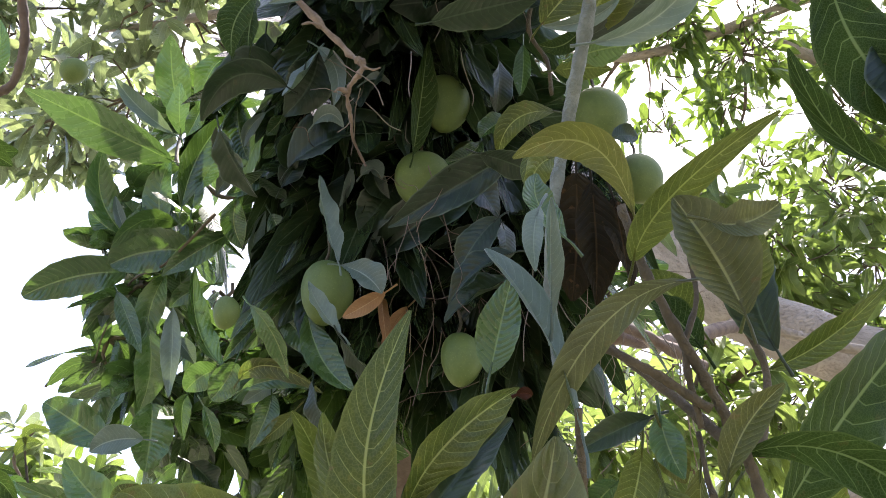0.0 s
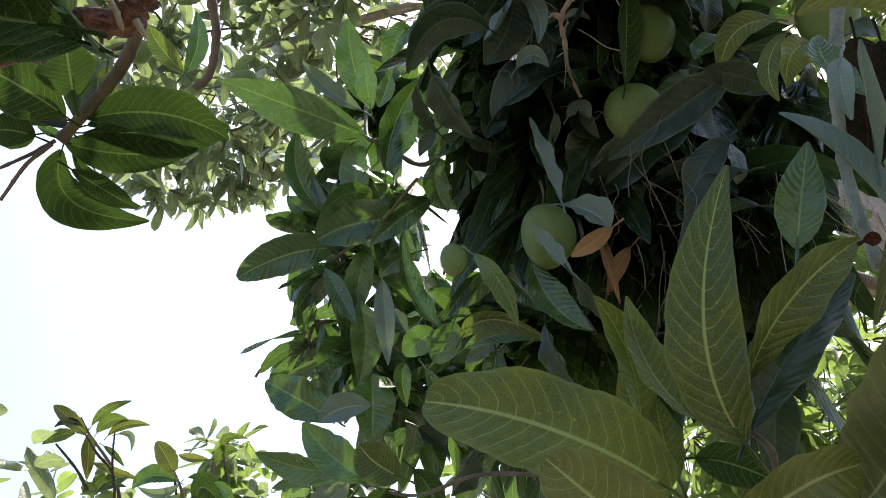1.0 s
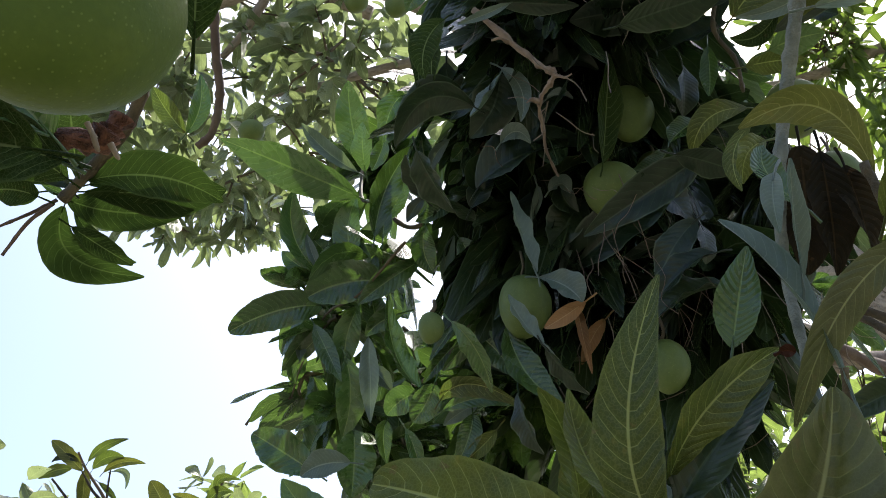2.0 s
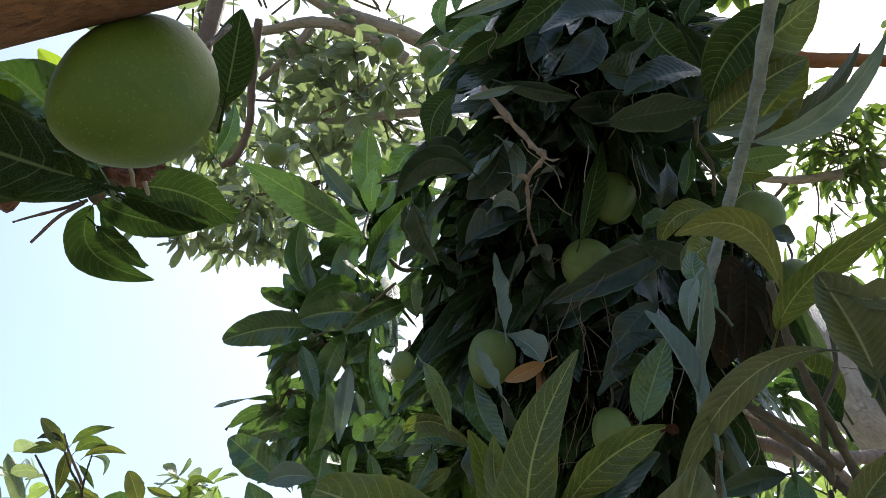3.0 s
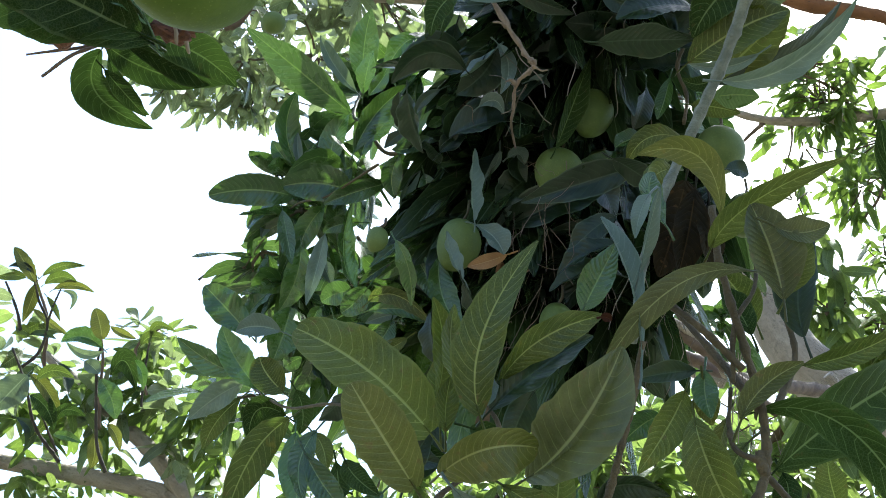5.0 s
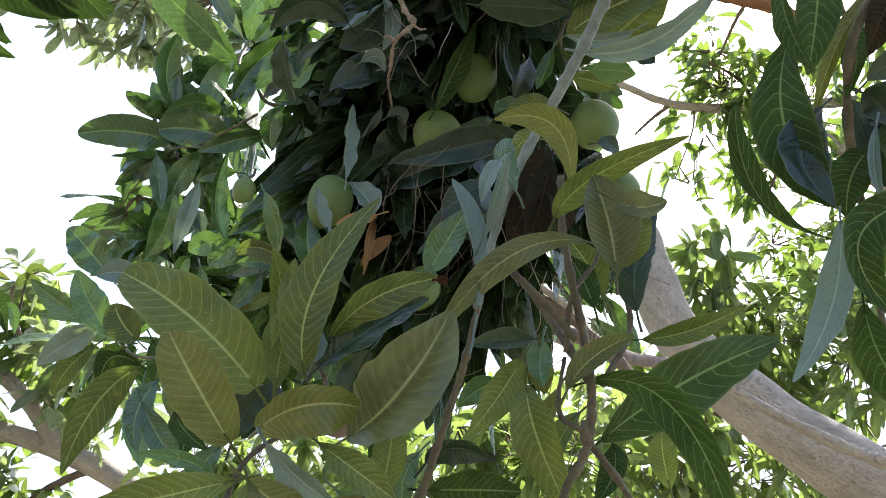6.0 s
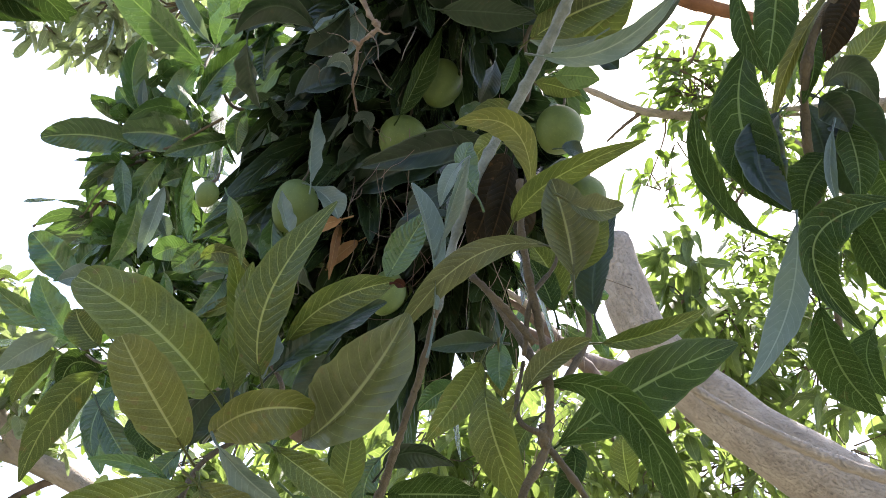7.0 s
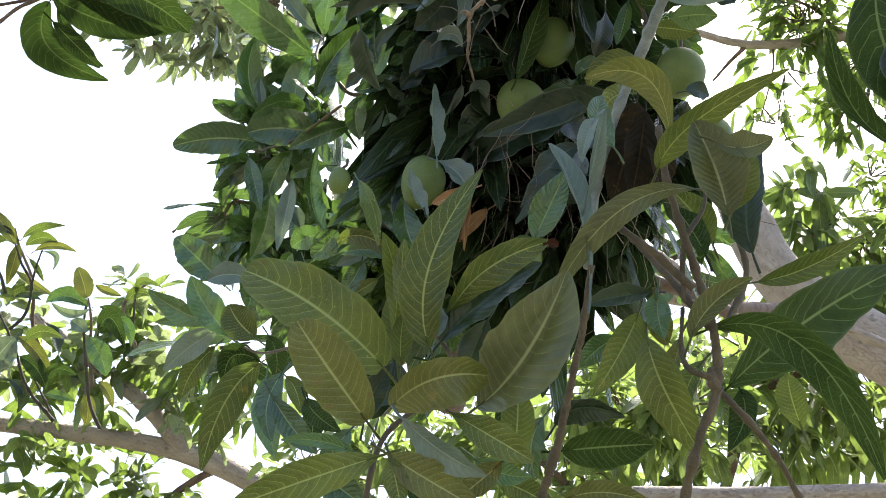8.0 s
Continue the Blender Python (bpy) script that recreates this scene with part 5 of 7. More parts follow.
leaf(shoot, LEAF_SCORCH, (0.033, 0.668, 1.935), (0.045, 0.671, 1.935), 0.009, (0.17, -0.85, -0.50), mid=(0.039, 0.668, 1.936), fold=0.5, spin=0, label="scorched red-brown leaf tip")
leaf(shoot, LEAF_DARK, (-0.066, 0.722, 1.829), (0.029, 0.699, 1.929), 0.049, (-0.25, -0.97, 0.01), mid=(-0.023, 0.708, 1.882), fold=0.4, spin=0)
leaf(shoot, LEAF_DULL, (-0.016, 0.727, 1.762), (0.057, 0.640, 1.885), 0.080, (-0.36, -0.85, -0.39), mid=(0.027, 0.674, 1.802), lean=0.15, fold=0.6, peak=0.52, spin=-25)
leaf(shoot, LEAF_OLIVE, (-0.102, 0.712, 1.742), (-0.010, 0.691, 1.781), 0.048, (-0.01, -0.89, -0.46), mid=(-0.059, 0.667, 1.758), fold=0.30, blunt=1.1, peak=0.55, lean=0.25, spin=0)
leaf(shoot, LEAF, (-0.103, 0.698, 1.682), (-0.242, 0.710, 1.610), 0.039, (0.09, -0.94, -0.34), mid=(-0.166, 0.693, 1.646), fold=0.15, peak=0.5, spin=0)
leaf(shoot, LEAF_BRIGHT, (-0.133, 0.735, 1.695), (-0.202, 0.701, 1.685), 0.014, (0.46, -0.88, -0.15), mid=(-0.165, 0.715, 1.695), fold=0.3, spin=0)
leaf(shoot, LEAF_OLIVE, (-0.089, 0.681, 1.679), (0.007, 0.708, 1.648), 0.036, (0.20, -0.95, -0.23), mid=(-0.046, 0.683, 1.661), fold=0.2, peak=0.48, spin=0)
leaf(shoot, LEAF_PALE_SHEEN, (-0.083, 0.683, 1.718), (0.006, 0.678, 1.673), 0.030, (-0.36, -0.68, -0.64), mid=(-0.039, 0.673, 1.688), fold=0.4, spin=0)
leaf(shoot, LEAF, (-0.038, 0.696, 1.737), (0.048, 0.696, 1.700), 0.032, (-0.11, -0.96, -0.24), mid=(0.005, 0.686, 1.715), fold=0.3, peak=0.55, spin=0)
leaf(shoot, LEAF, (-0.087, 0.679, 1.675), (-0.068, 0.689, 1.630), 0.023, (0.07, -0.98, -0.18), mid=(-0.078, 0.682, 1.656), fold=0.2, spin=0)
leaf(shoot, LEAF_OLIVE, (0.016, 0.705, 1.697), (-0.025, 0.715, 1.654), 0.025, (0.04, -0.96, -0.27), mid=(-0.001, 0.709, 1.678), fold=0.3, spin=0)
leaf(shoot, LEAF_BRIGHT, (-0.012, 0.747, 1.713), (0.047, 0.755, 1.707), 0.023, (0.09, -0.96, -0.27), mid=(0.018, 0.755, 1.705), fold=0.3, spin=0)
leaf(shoot, LEAF_DARK, (-0.204, 0.925, 1.852), (-0.122, 0.899, 1.833), 0.036, (-0.34, -0.91, -0.24), mid=(-0.163, 0.913, 1.841), fold=0.3, spin=0)
leaf(shoot, LEAF_DARK, (-0.161, 0.883, 1.790), (-0.140, 0.867, 1.862), 0.031, (0.21, -0.94, -0.28), mid=(-0.156, 0.876, 1.825), fold=0.3, spin=0)
leaf(shoot, LEAF, (-0.130, 0.844, 1.856), (-0.149, 0.815, 1.940), 0.032, (0.15, -0.94, -0.30), mid=(-0.141, 0.829, 1.899), fold=0.3, spin=0)
leaf(shoot, LEAF, (-0.118, 0.807, 1.833), (-0.125, 0.789, 1.896), 0.026, (0.33, -0.92, -0.22), mid=(-0.124, 0.799, 1.864), fold=0.4, spin=0)
leaf(shoot, LEAF_DEEP, (-0.242, 0.897, 1.812), (-0.184, 0.876, 1.769), 0.027, (-0.33, -0.95, 0.02), mid=(-0.219, 0.888, 1.789), fold=0.3, spin=0)
leaf(shoot, LEAF, (-0.097, 0.780, 1.869), (-0.135, 0.741, 1.966), 0.038, (0.62, -0.78, -0.08), mid=(-0.127, 0.764, 1.912), fold=0.3, spin=0)
leaf(shoot, LEAF, (0.022, 0.906, 1.771), (0.015, 0.875, 1.864), 0.040, (0.06, -0.95, -0.31), mid=(0.022, 0.888, 1.821), fold=0.3, spin=0)
leaf(shoot, LEAF_PALE_SHEEN, (-0.071, 0.703, 1.823), (-0.076, 0.705, 1.864), 0.015, (0.62, -0.78, 0.11), mid=(-0.072, 0.704, 1.844), fold=0.6, spin=0)
leaf(shoot, LEAF_DEEP, (-0.204, 0.920, 1.883), (-0.122, 0.923, 1.855), 0.042, (-0.07, -0.94, -0.32), mid=(-0.168, 0.928, 1.858), fold=0.3, spin=0)
leaf(shoot, LEAF_DARK, (-0.147, 0.926, 1.895), (-0.163, 0.938, 1.816), 0.039, (0.20, -0.96, -0.18), mid=(-0.147, 0.932, 1.857), fold=0.3, spin=0)
leaf(shoot, LEAF_MID, (-0.331, 1.038, 1.869), (-0.248, 1.051, 1.800), 0.036, (0.05, -0.99, -0.12), mid=(-0.289, 1.049, 1.828), fold=0.3, spin=0)
leaf(shoot, LEAF_MID, (-0.336, 1.076, 1.922), (-0.317, 1.058, 1.809), 0.036, (0.34, -0.92, 0.20), mid=(-0.342, 1.067, 1.862), fold=0.3, spin=0)
leaf(shoot, LEAF_DEEP, (-0.097, 0.881, 1.880), (-0.025, 0.882, 1.843), 0.035, (-0.13, -0.94, -0.30), mid=(-0.064, 0.877, 1.867), fold=0.3, spin=0)
leaf(shoot, LEAF_MID, (-0.254, 1.094, 1.791), (-0.170, 1.102, 1.750), 0.046, (0.02, -0.99, -0.16), mid=(-0.217, 1.096, 1.772), fold=0.3, spin=0)
leaf(shoot, LEAF_DEEP, (-0.100, 0.914, 1.736), (-0.036, 0.911, 1.702), 0.039, (-0.12, -0.98, -0.16), mid=(-0.068, 0.912, 1.720), fold=0.3, spin=0)
leaf(shoot, LEAF, (0.009, 0.858, 1.733), (0.078, 0.874, 1.716), 0.032, (0.11, -0.91, -0.40), mid=(0.042, 0.864, 1.728), fold=0.3, spin=0)
leaf(shoot, LEAF_MID, (-0.214, 1.067, 1.847), (-0.245, 1.074, 1.770), 0.032, (0.23, -0.96, -0.18), mid=(-0.231, 1.068, 1.812), fold=0.3, spin=0)
leaf(shoot, LEAF_DEEP, (0.025, 0.957, 1.895), (0.005, 0.955, 1.820), 0.032, (0.14, -0.99, -0.01), mid=(0.007, 0.954, 1.859), fold=0.3, spin=0)
leaf(shoot, LEAF_MID, (0.052, 1.065, 1.906), (0.054, 1.088, 1.823), 0.035, (-0.05, -0.96, -0.26), mid=(0.041, 1.074, 1.865), fold=0.3, spin=0)
leaf(shoot, LEAF_DARK, (-0.026, 0.790, 1.898), (-0.044, 0.816, 1.823), 0.036, (0.18, -0.91, -0.37), mid=(-0.038, 0.803, 1.861), fold=0.3, spin=0)

# leaves and stems of the right foreground
stem("twig", tree, [(0.083, 0.700, 1.935), (0.083, 0.731, 1.887), (0.079, 0.761, 1.839), (0.075, 0.785, 1.802), (0.071, 0.808, 1.764), (0.064, 0.828, 1.732), (0.059, 0.847, 1.702)], 0.0036, 0.0052, TWIG_GREEN, 8, 0.5, "thin brown twig")
stem("vine", tree, [(0.181, 0.487, 2.546), (0.157, 0.626, 2.42), (0.142, 0.68, 2.362), (0.118, 0.734, 2.287), (0.092, 0.769, 2.186), (0.083, 0.803, 2.104), (0.083, 0.814, 2.004)], 0.0092, 0.0052, VINE, 8, 0.25, "pale grey-green upright stem")
stem("twig", tree, [(0.222, 0.751, 1.907), (0.18, 0.774, 1.976), (0.128, 0.787, 2.043)], 0.0057, 0.0035, TWIG_GREEN, 8, 0.15)
stem("twig", tree, [(0.24, 0.761, 1.91), (0.264, 0.763, 1.994), (0.238, 0.743, 2.055)], 0.0045, 0.0027, TWIG_GREEN, 8, 0.15)
young = stem("branch", tree, [(0.212, 0.83, 1.728), (0.219, 0.789, 1.786), (0.235, 0.772, 1.843), (0.226, 0.754, 1.902), (0.204, 0.736, 1.961), (0.162, 0.696, 2.05), (0.143, 0.67, 2.119)], 0.0056, 0.0042, TWIG_GREEN, 10, 0.50, "grey-green young branch")
leaf(young, LEAF_DULL, (0.188, 0.677, 2.038), (0.045, 0.747, 1.912), 0.031, (0.08, -0.83, -0.55), mid=(0.104, 0.675, 1.991), fold=0.1, peak=0.55, spin=0, label="pale olive leaf seen from below")
leaf(young, LEAF_MID, (0.015, 0.781, 2.015), (0.044, 0.750, 2.106), 0.041, (-0.17, -0.95, -0.28), mid=(0.027, 0.770, 2.055), fold=0.25, spin=0)
leaf(young, LEAF_PALE_SHEEN, (0.085, 0.703, 1.903), (0.018, 0.710, 2.109), 0.026, (0.58, -0.78, 0.22), mid=(0.061, 0.701, 2.014), fold=0.7, peak=0.62, spin=40)
leaf(young, LEAF_PALE_SHEEN, (0.070, 0.691, 2.018), (0.079, 0.648, 2.116), 0.017, (0.54, -0.75, -0.38), mid=(0.073, 0.670, 2.066), fold=0.7, spin=30)
leaf(young, LEAF_PALE_SHEEN, (0.070, 0.676, 2.127), (0.060, 0.676, 2.057), 0.019, (-0.23, -0.97, 0.04), mid=(0.062, 0.673, 2.095), fold=0.5, spin=0)
leaf(young, LEAF_OLIVE, (0.161, 0.705, 2.137), (0.051, 0.679, 2.192), 0.038, (-0.22, -0.64, -0.74), mid=(0.123, 0.670, 2.196), fold=0.22, peak=0.52, spin=0, label="yellowish arched leaf")
leaf(young, LEAF, (0.146, 0.675, 2.061), (0.262, 0.561, 2.121), 0.033, (-0.02, -0.48, -0.88), mid=(0.179, 0.619, 2.089), fold=0.3, peak=0.42, spin=0)
leaf(young, LEAF_DULL, (0.217, 0.639, 1.978), (0.173, 0.605, 2.073), 0.058, (0.01, -0.94, -0.33), mid=(0.200, 0.623, 2.024), fold=0.6, blunt=0.4, peak=0.52, spin=0)
leaf(young, LEAF_DULL, (0.196, 0.598, 2.041), (0.253, 0.596, 2.054), 0.031, (0.01, -0.97, -0.24), mid=(0.225, 0.602, 2.041), fold=0.5, blunt=0.3, spin=0)
leaf(young, LEAF_DARK, (0.256, 0.701, 1.978), (0.262, 0.679, 2.109), 0.048, (-0.56, -0.82, -0.11), mid=(0.248, 0.692, 2.040), fold=0.4, spin=0)
leaf(young, LEAF, (0.224, 0.651, 1.995), (0.237, 0.626, 2.063), 0.031, (0.21, -0.91, -0.37), mid=(0.232, 0.638, 2.029), fold=0.4, spin=0)
leaf(young, LEAF_DEEP, (0.255, 0.808, 1.866), (0.481, 0.864, 2.096), 0.080, (0.51, -0.80, -0.31), mid=(0.350, 0.816, 1.974), fold=0.24, peak=0.48, spin=0)
leaf(young, LEAF_DEEP, (0.223, 0.773, 1.915), (0.384, 0.721, 1.745), 0.042, (-0.66, -0.61, -0.44), mid=(0.305, 0.699, 1.868), fold=0.35, peak=0.55, spin=30)
leaf(young, LEAF, (0.299, 0.848, 2.037), (0.415, 0.802, 2.094), 0.029, (-0.05, -0.82, -0.57), mid=(0.356, 0.830, 2.057), fold=0.3, spin=0)
leaf(young, LEAF_OLIVE, (0.197, 0.726, 1.875), (0.258, 0.710, 1.951), 0.028, (-0.17, -0.98, -0.08), mid=(0.218, 0.715, 1.915), fold=0.5, spin=-25)
leaf(young, LEAF, (0.158, 0.784, 1.899), (0.235, 0.840, 1.788), 0.051, (-0.24, -0.79, -0.57), mid=(0.181, 0.792, 1.843), fold=0.3, peak=0.5, spin=0, label="leaf with yellowing and brown blotches")
leaf(young, LEAF, (0.147, 0.795, 1.937), (0.105, 0.815, 1.833), 0.039, (0.21, -0.94, -0.26), mid=(0.132, 0.802, 1.891), fold=0.35, spin=0)
leaf(young, LEAF_BRIGHT, (0.127, 0.837, 1.923), (0.088, 0.850, 1.885), 0.030, (0.09, -0.90, -0.42), mid=(0.107, 0.841, 1.908), fold=0.2, spin=0)
leaf(young, LEAF_DARK, (0.157, 0.790, 1.965), (0.083, 0.774, 1.927), 0.025, (0.26, -0.96, -0.11), mid=(0.120, 0.781, 1.948), fold=0.45, spin=0)
leaf(young, LEAF_DEEP, (0.078, 0.838, 1.772), (0.179, 0.841, 1.797), 0.048, (0.17, -0.78, -0.60), mid=(0.127, 0.839, 1.785), fold=0.2, blunt=0.4, spin=0)
leaf(young, LEAF_DARK, (0.067, 0.841, 1.803), (0.143, 0.823, 1.817), 0.032, (-0.00, -0.63, -0.78), mid=(0.094, 0.823, 1.821), fold=0.5, spin=0)
leaf(young, LEAF_OLIVE, (0.166, 0.789, 1.952), (0.184, 0.812, 1.909), 0.029, (-0.16, -0.84, -0.52), mid=(0.174, 0.801, 1.930), fold=0.3, spin=0, label="yellowing leaf")
leaf(young, LEAF_OLIVE, (0.086, 0.822, 1.711), (0.175, 0.807, 1.716), 0.025, (-0.14, -0.94, -0.30), mid=(0.126, 0.809, 1.721), fold=0.3, spin=0)
leaf(young, LEAF_OLIVE, (0.200, 0.815, 1.922), (0.197, 0.837, 1.816), 0.035, (-0.79, -0.61, -0.10), mid=(0.194, 0.826, 1.868), fold=0.5, spin=0)
leaf(young, LEAF, (0.231, 0.840, 1.910), (0.211, 0.856, 1.827), 0.026, (-0.48, -0.87, -0.06), mid=(0.214, 0.844, 1.872), fold=0.4, spin=0)
leaf(young, LEAF, (0.242, 0.861, 2.098), (0.183, 0.830, 2.153), 0.046, (-0.07, -0.83, -0.55), mid=(0.217, 0.845, 2.127), fold=0.3, spin=0)
leaf(young, LEAF_DEEP, (0.227, 0.819, 2.049), (0.186, 0.821, 2.120), 0.035, (-0.07, -1.00, -0.01), mid=(0.209, 0.820, 2.085), fold=0.3, spin=0)
leaf(young, LEAF_BRIGHT, (0.167, 0.788, 1.965), (0.177, 0.784, 1.902), 0.029, (-0.19, -0.98, 0.03), mid=(0.169, 0.787, 1.933), fold=0.3, spin=0)
leaf(young, LEAF_DEEP, (0.285, 0.889, 1.904), (0.270, 0.881, 1.818), 0.033, (-0.43, -0.89, 0.16), mid=(0.289, 0.884, 1.865), fold=0.4, spin=0)
leaf(young, LEAF, (0.396, 1.022, 1.925), (0.371, 0.991, 1.990), 0.038, (-0.25, -0.83, -0.49), mid=(0.377, 1.002, 1.963), fold=0.3, spin=0)
leaf(young, LEAF_BROWN, (0.133, 0.740, 2.204), (0.126, 0.794, 2.091), 0.044, (0.05, -0.90, -0.43), mid=(0.132, 0.767, 2.148), fold=0.5, spin=30, label="dead crumpled dark-brown leaf")
leaf(young, LEAF_BROWN, (0.123, 0.764, 2.239), (0.106, 0.815, 2.111), 0.062, (-0.08, -0.93, -0.36), mid=(0.117, 0.790, 2.175), fold=0.35, blunt=0.3, spin=15, label="wide dead dark-brown leaf")
leaf(young, LEAF_BROWN, (0.154, 0.751, 2.191), (0.158, 0.778, 2.095), 0.034, (0.10, -0.96, -0.27), mid=(0.158, 0.764, 2.144), fold=0.5, spin=60, label="dead crumpled dark-brown leaf")
leaf(young, LEAF_MID, (0.097, 0.727, 2.128), (0.077, 0.718, 2.203), 0.032, (0.28, -0.96, -0.04), mid=(0.074, 0.720, 2.167), fold=0.3, spin=0)
leaf(young, LEAF_PALE_SHEEN, (0.140, 0.630, 2.292), (0.291, 0.579, 2.423), 0.030, (0.35, -0.67, -0.66), mid=(0.225, 0.622, 2.335), fold=0.5, peak=0.45, spin=0)
stem("knot", tree, [(0.236, 0.774, 1.841), (0.229, 0.768, 1.85), (0.229, 0.769, 1.864)], 0.0066, 0.0060, TWIG_GREEN, 12, 0.35, "swollen joint of the young branch")
stem("twig", tree, [(0.235, 0.796, 1.858), (0.274, 0.817, 1.835), (0.313, 0.842, 1.806), (0.353, 0.876, 1.762)], 0.0042, 0.0034, TWIG_GREEN, 8, 0.4)
stem("twig", tree, [(0.226, 0.766, 1.852), (0.204, 0.771, 1.861), (0.195, 0.775, 1.889), (0.195, 0.775, 1.941)], 0.0037, 0.0020, TWIG_GREEN, 8, 0.40)
stem("twig", tree, [(0.191, 0.745, 1.931), (0.186, 0.724, 1.995), (0.206, 0.723, 2.048), (0.206, 0.714, 2.094)], 0.0032, 0.0020, TWIG_GREEN, 8, 0.40)
stem("twig", tree, [(0.2, 0.736, 1.944), (0.149, 0.722, 1.979), (0.114, 0.726, 2.007), (0.102, 0.736, 2.026)], 0.0045, 0.0033, TWIG_GREEN, 8, 0.40)

# hanging leaves on the right
hanging = stem("branch", tree, [(0.575, 0.515, 2.69), (0.526, 0.579, 2.549), (0.487, 0.64, 2.429), (0.522, 0.722, 2.315), (0.56, 0.761, 2.21), (0.593, 0.807, 2.114)], 0.0087, 0.0044, TWIG_GREEN, 8, 0.40)
leaf(hanging, LEAF_DEEP, (0.410, 0.646, 2.440), (0.470, 0.665, 2.165), 0.076, (-0.62, -0.77, -0.18), mid=(0.405, 0.659, 2.280), fold=0.25, peak=0.55, spin=0)
leaf(hanging, LEAF_DEEP, (0.427, 0.594, 2.557), (0.420, 0.622, 2.333), 0.058, (-0.18, -0.98, -0.11), mid=(0.428, 0.608, 2.446), fold=0.25, spin=0)
leaf(hanging, LEAF_DARK, (0.448, 0.646, 2.308), (0.464, 0.655, 2.157), 0.060, (-0.25, -0.96, -0.08), mid=(0.425, 0.655, 2.225), fold=0.35, peak=0.52, spin=20)
leaf(hanging, LEAF_DEEP, (0.488, 0.705, 2.150), (0.354, 0.694, 2.332), 0.033, (-0.05, -0.99, -0.10), mid=(0.400, 0.724, 2.206), fold=0.5, peak=0.62, spin=40)
leaf(hanging, LEAF_PALE_SHEEN, (0.491, 0.698, 2.175), (0.439, 0.717, 1.945), 0.040, (-0.50, -0.86, 0.04), mid=(0.483, 0.711, 2.056), fold=0.18, peak=0.45, spin=0)
leaf(hanging, LEAF_DEEP, (0.588, 0.647, 2.204), (0.569, 0.705, 2.044), 0.053, (0.08, -0.93, -0.35), mid=(0.491, 0.657, 2.114), fold=0.4, spin=0)
leaf(hanging, LEAF_DEEP, (0.543, 0.754, 2.101), (0.620, 0.768, 1.979), 0.055, (-0.66, -0.57, -0.48), mid=(0.572, 0.768, 2.030), fold=0.35, spin=0)
leaf(hanging, LEAF_DARK, (0.510, 0.646, 2.378), (0.584, 0.650, 2.374), 0.046, (-0.01, -0.62, -0.78), mid=(0.541, 0.632, 2.399), fold=0.3, spin=0)
leaf(hanging, LEAF_DEEP, (0.541, 0.709, 2.322), (0.519, 0.738, 2.220), 0.055, (-0.49, -0.86, -0.15), mid=(0.519, 0.721, 2.274), fold=0.3, spin=0)
leaf(hanging, LEAF_OLIVE, (0.500, 0.574, 2.495), (0.445, 0.662, 2.303), 0.021, (-0.55, -0.81, -0.21), mid=(0.459, 0.617, 2.399), fold=0.6, spin=40)
leaf(hanging, LEAF_BROWN, (0.536, 0.588, 2.516), (0.510, 0.646, 2.423), 0.043, (-0.22, -0.85, -0.47), mid=(0.519, 0.617, 2.470), fold=0.5, spin=40, label="dead curled brown leaf")
leaf(hanging, LEAF, (0.539, 0.638, 2.418), (0.583, 0.608, 2.490), 0.040, (-0.17, -0.94, -0.28), mid=(0.559, 0.628, 2.448), fold=0.3, spin=0)
leaf(hanging, LEAF_DEEP, (0.561, 0.697, 2.377), (0.574, 0.697, 2.240), 0.051, (-0.21, -0.98, -0.02), mid=(0.574, 0.696, 2.310), fold=0.3, spin=0)
leaf(hanging, LEAF_PALE_SHEEN, (0.527, 0.665, 2.317), (0.539, 0.683, 2.208), 0.014, (-0.40, -0.90, -0.19), mid=(0.527, 0.677, 2.258), fold=0.6, spin=0)
leaf(hanging, LEAF_DEEP, (0.377, 0.601, 2.502), (0.423, 0.609, 2.327), 0.032, (-0.92, -0.29, -0.26), mid=(0.388, 0.607, 2.412), fold=0.5, spin=0)
leaf(hanging, LEAF_DEEP, (0.485, 0.647, 2.494), (0.492, 0.670, 2.362), 0.036, (-0.69, -0.71, -0.16), mid=(0.502, 0.653, 2.437), fold=0.4, spin=0)
leaf(hanging, LEAF_DARK, (0.521, 0.681, 2.394), (0.560, 0.685, 2.346), 0.046, (-0.49, -0.74, -0.46), mid=(0.543, 0.680, 2.374), fold=0.3, spin=0)
leaf(hanging, LEAF_DEEP, (0.591, 0.746, 2.237), (0.643, 0.755, 2.149), 0.034, (-0.81, -0.29, -0.51), mid=(0.612, 0.747, 2.197), fold=0.4, spin=0)
leaf(hanging, LEAF_DEEP, (0.626, 0.786, 2.111), (0.642, 0.788, 2.019), 0.038, (-0.80, -0.58, -0.15), mid=(0.618, 0.790, 2.061), fold=0.4, spin=0)
leaf(hanging, LEAF_DEEP, (0.605, 0.714, 2.335), (0.640, 0.733, 2.262), 0.045, (-0.57, -0.69, -0.45), mid=(0.625, 0.719, 2.305), fold=0.3, spin=0)
leaf(hanging, LEAF_DARK, (0.534, 0.705, 2.422), (0.613, 0.697, 2.321), 0.069, (-0.54, -0.76, -0.37), mid=(0.574, 0.693, 2.382), fold=0.3, spin=0)
leaf(hanging, LEAF_DARK, (0.552, 0.725, 2.391), (0.597, 0.733, 2.275), 0.060, (-0.53, -0.81, -0.26), mid=(0.566, 0.728, 2.334), fold=0.3, spin=0)
leaf(hanging, LEAF_DARK, (0.517, 0.718, 2.415), (0.550, 0.730, 2.298), 0.045, (-0.50, -0.84, -0.23), mid=(0.539, 0.721, 2.360), fold=0.3, spin=0)
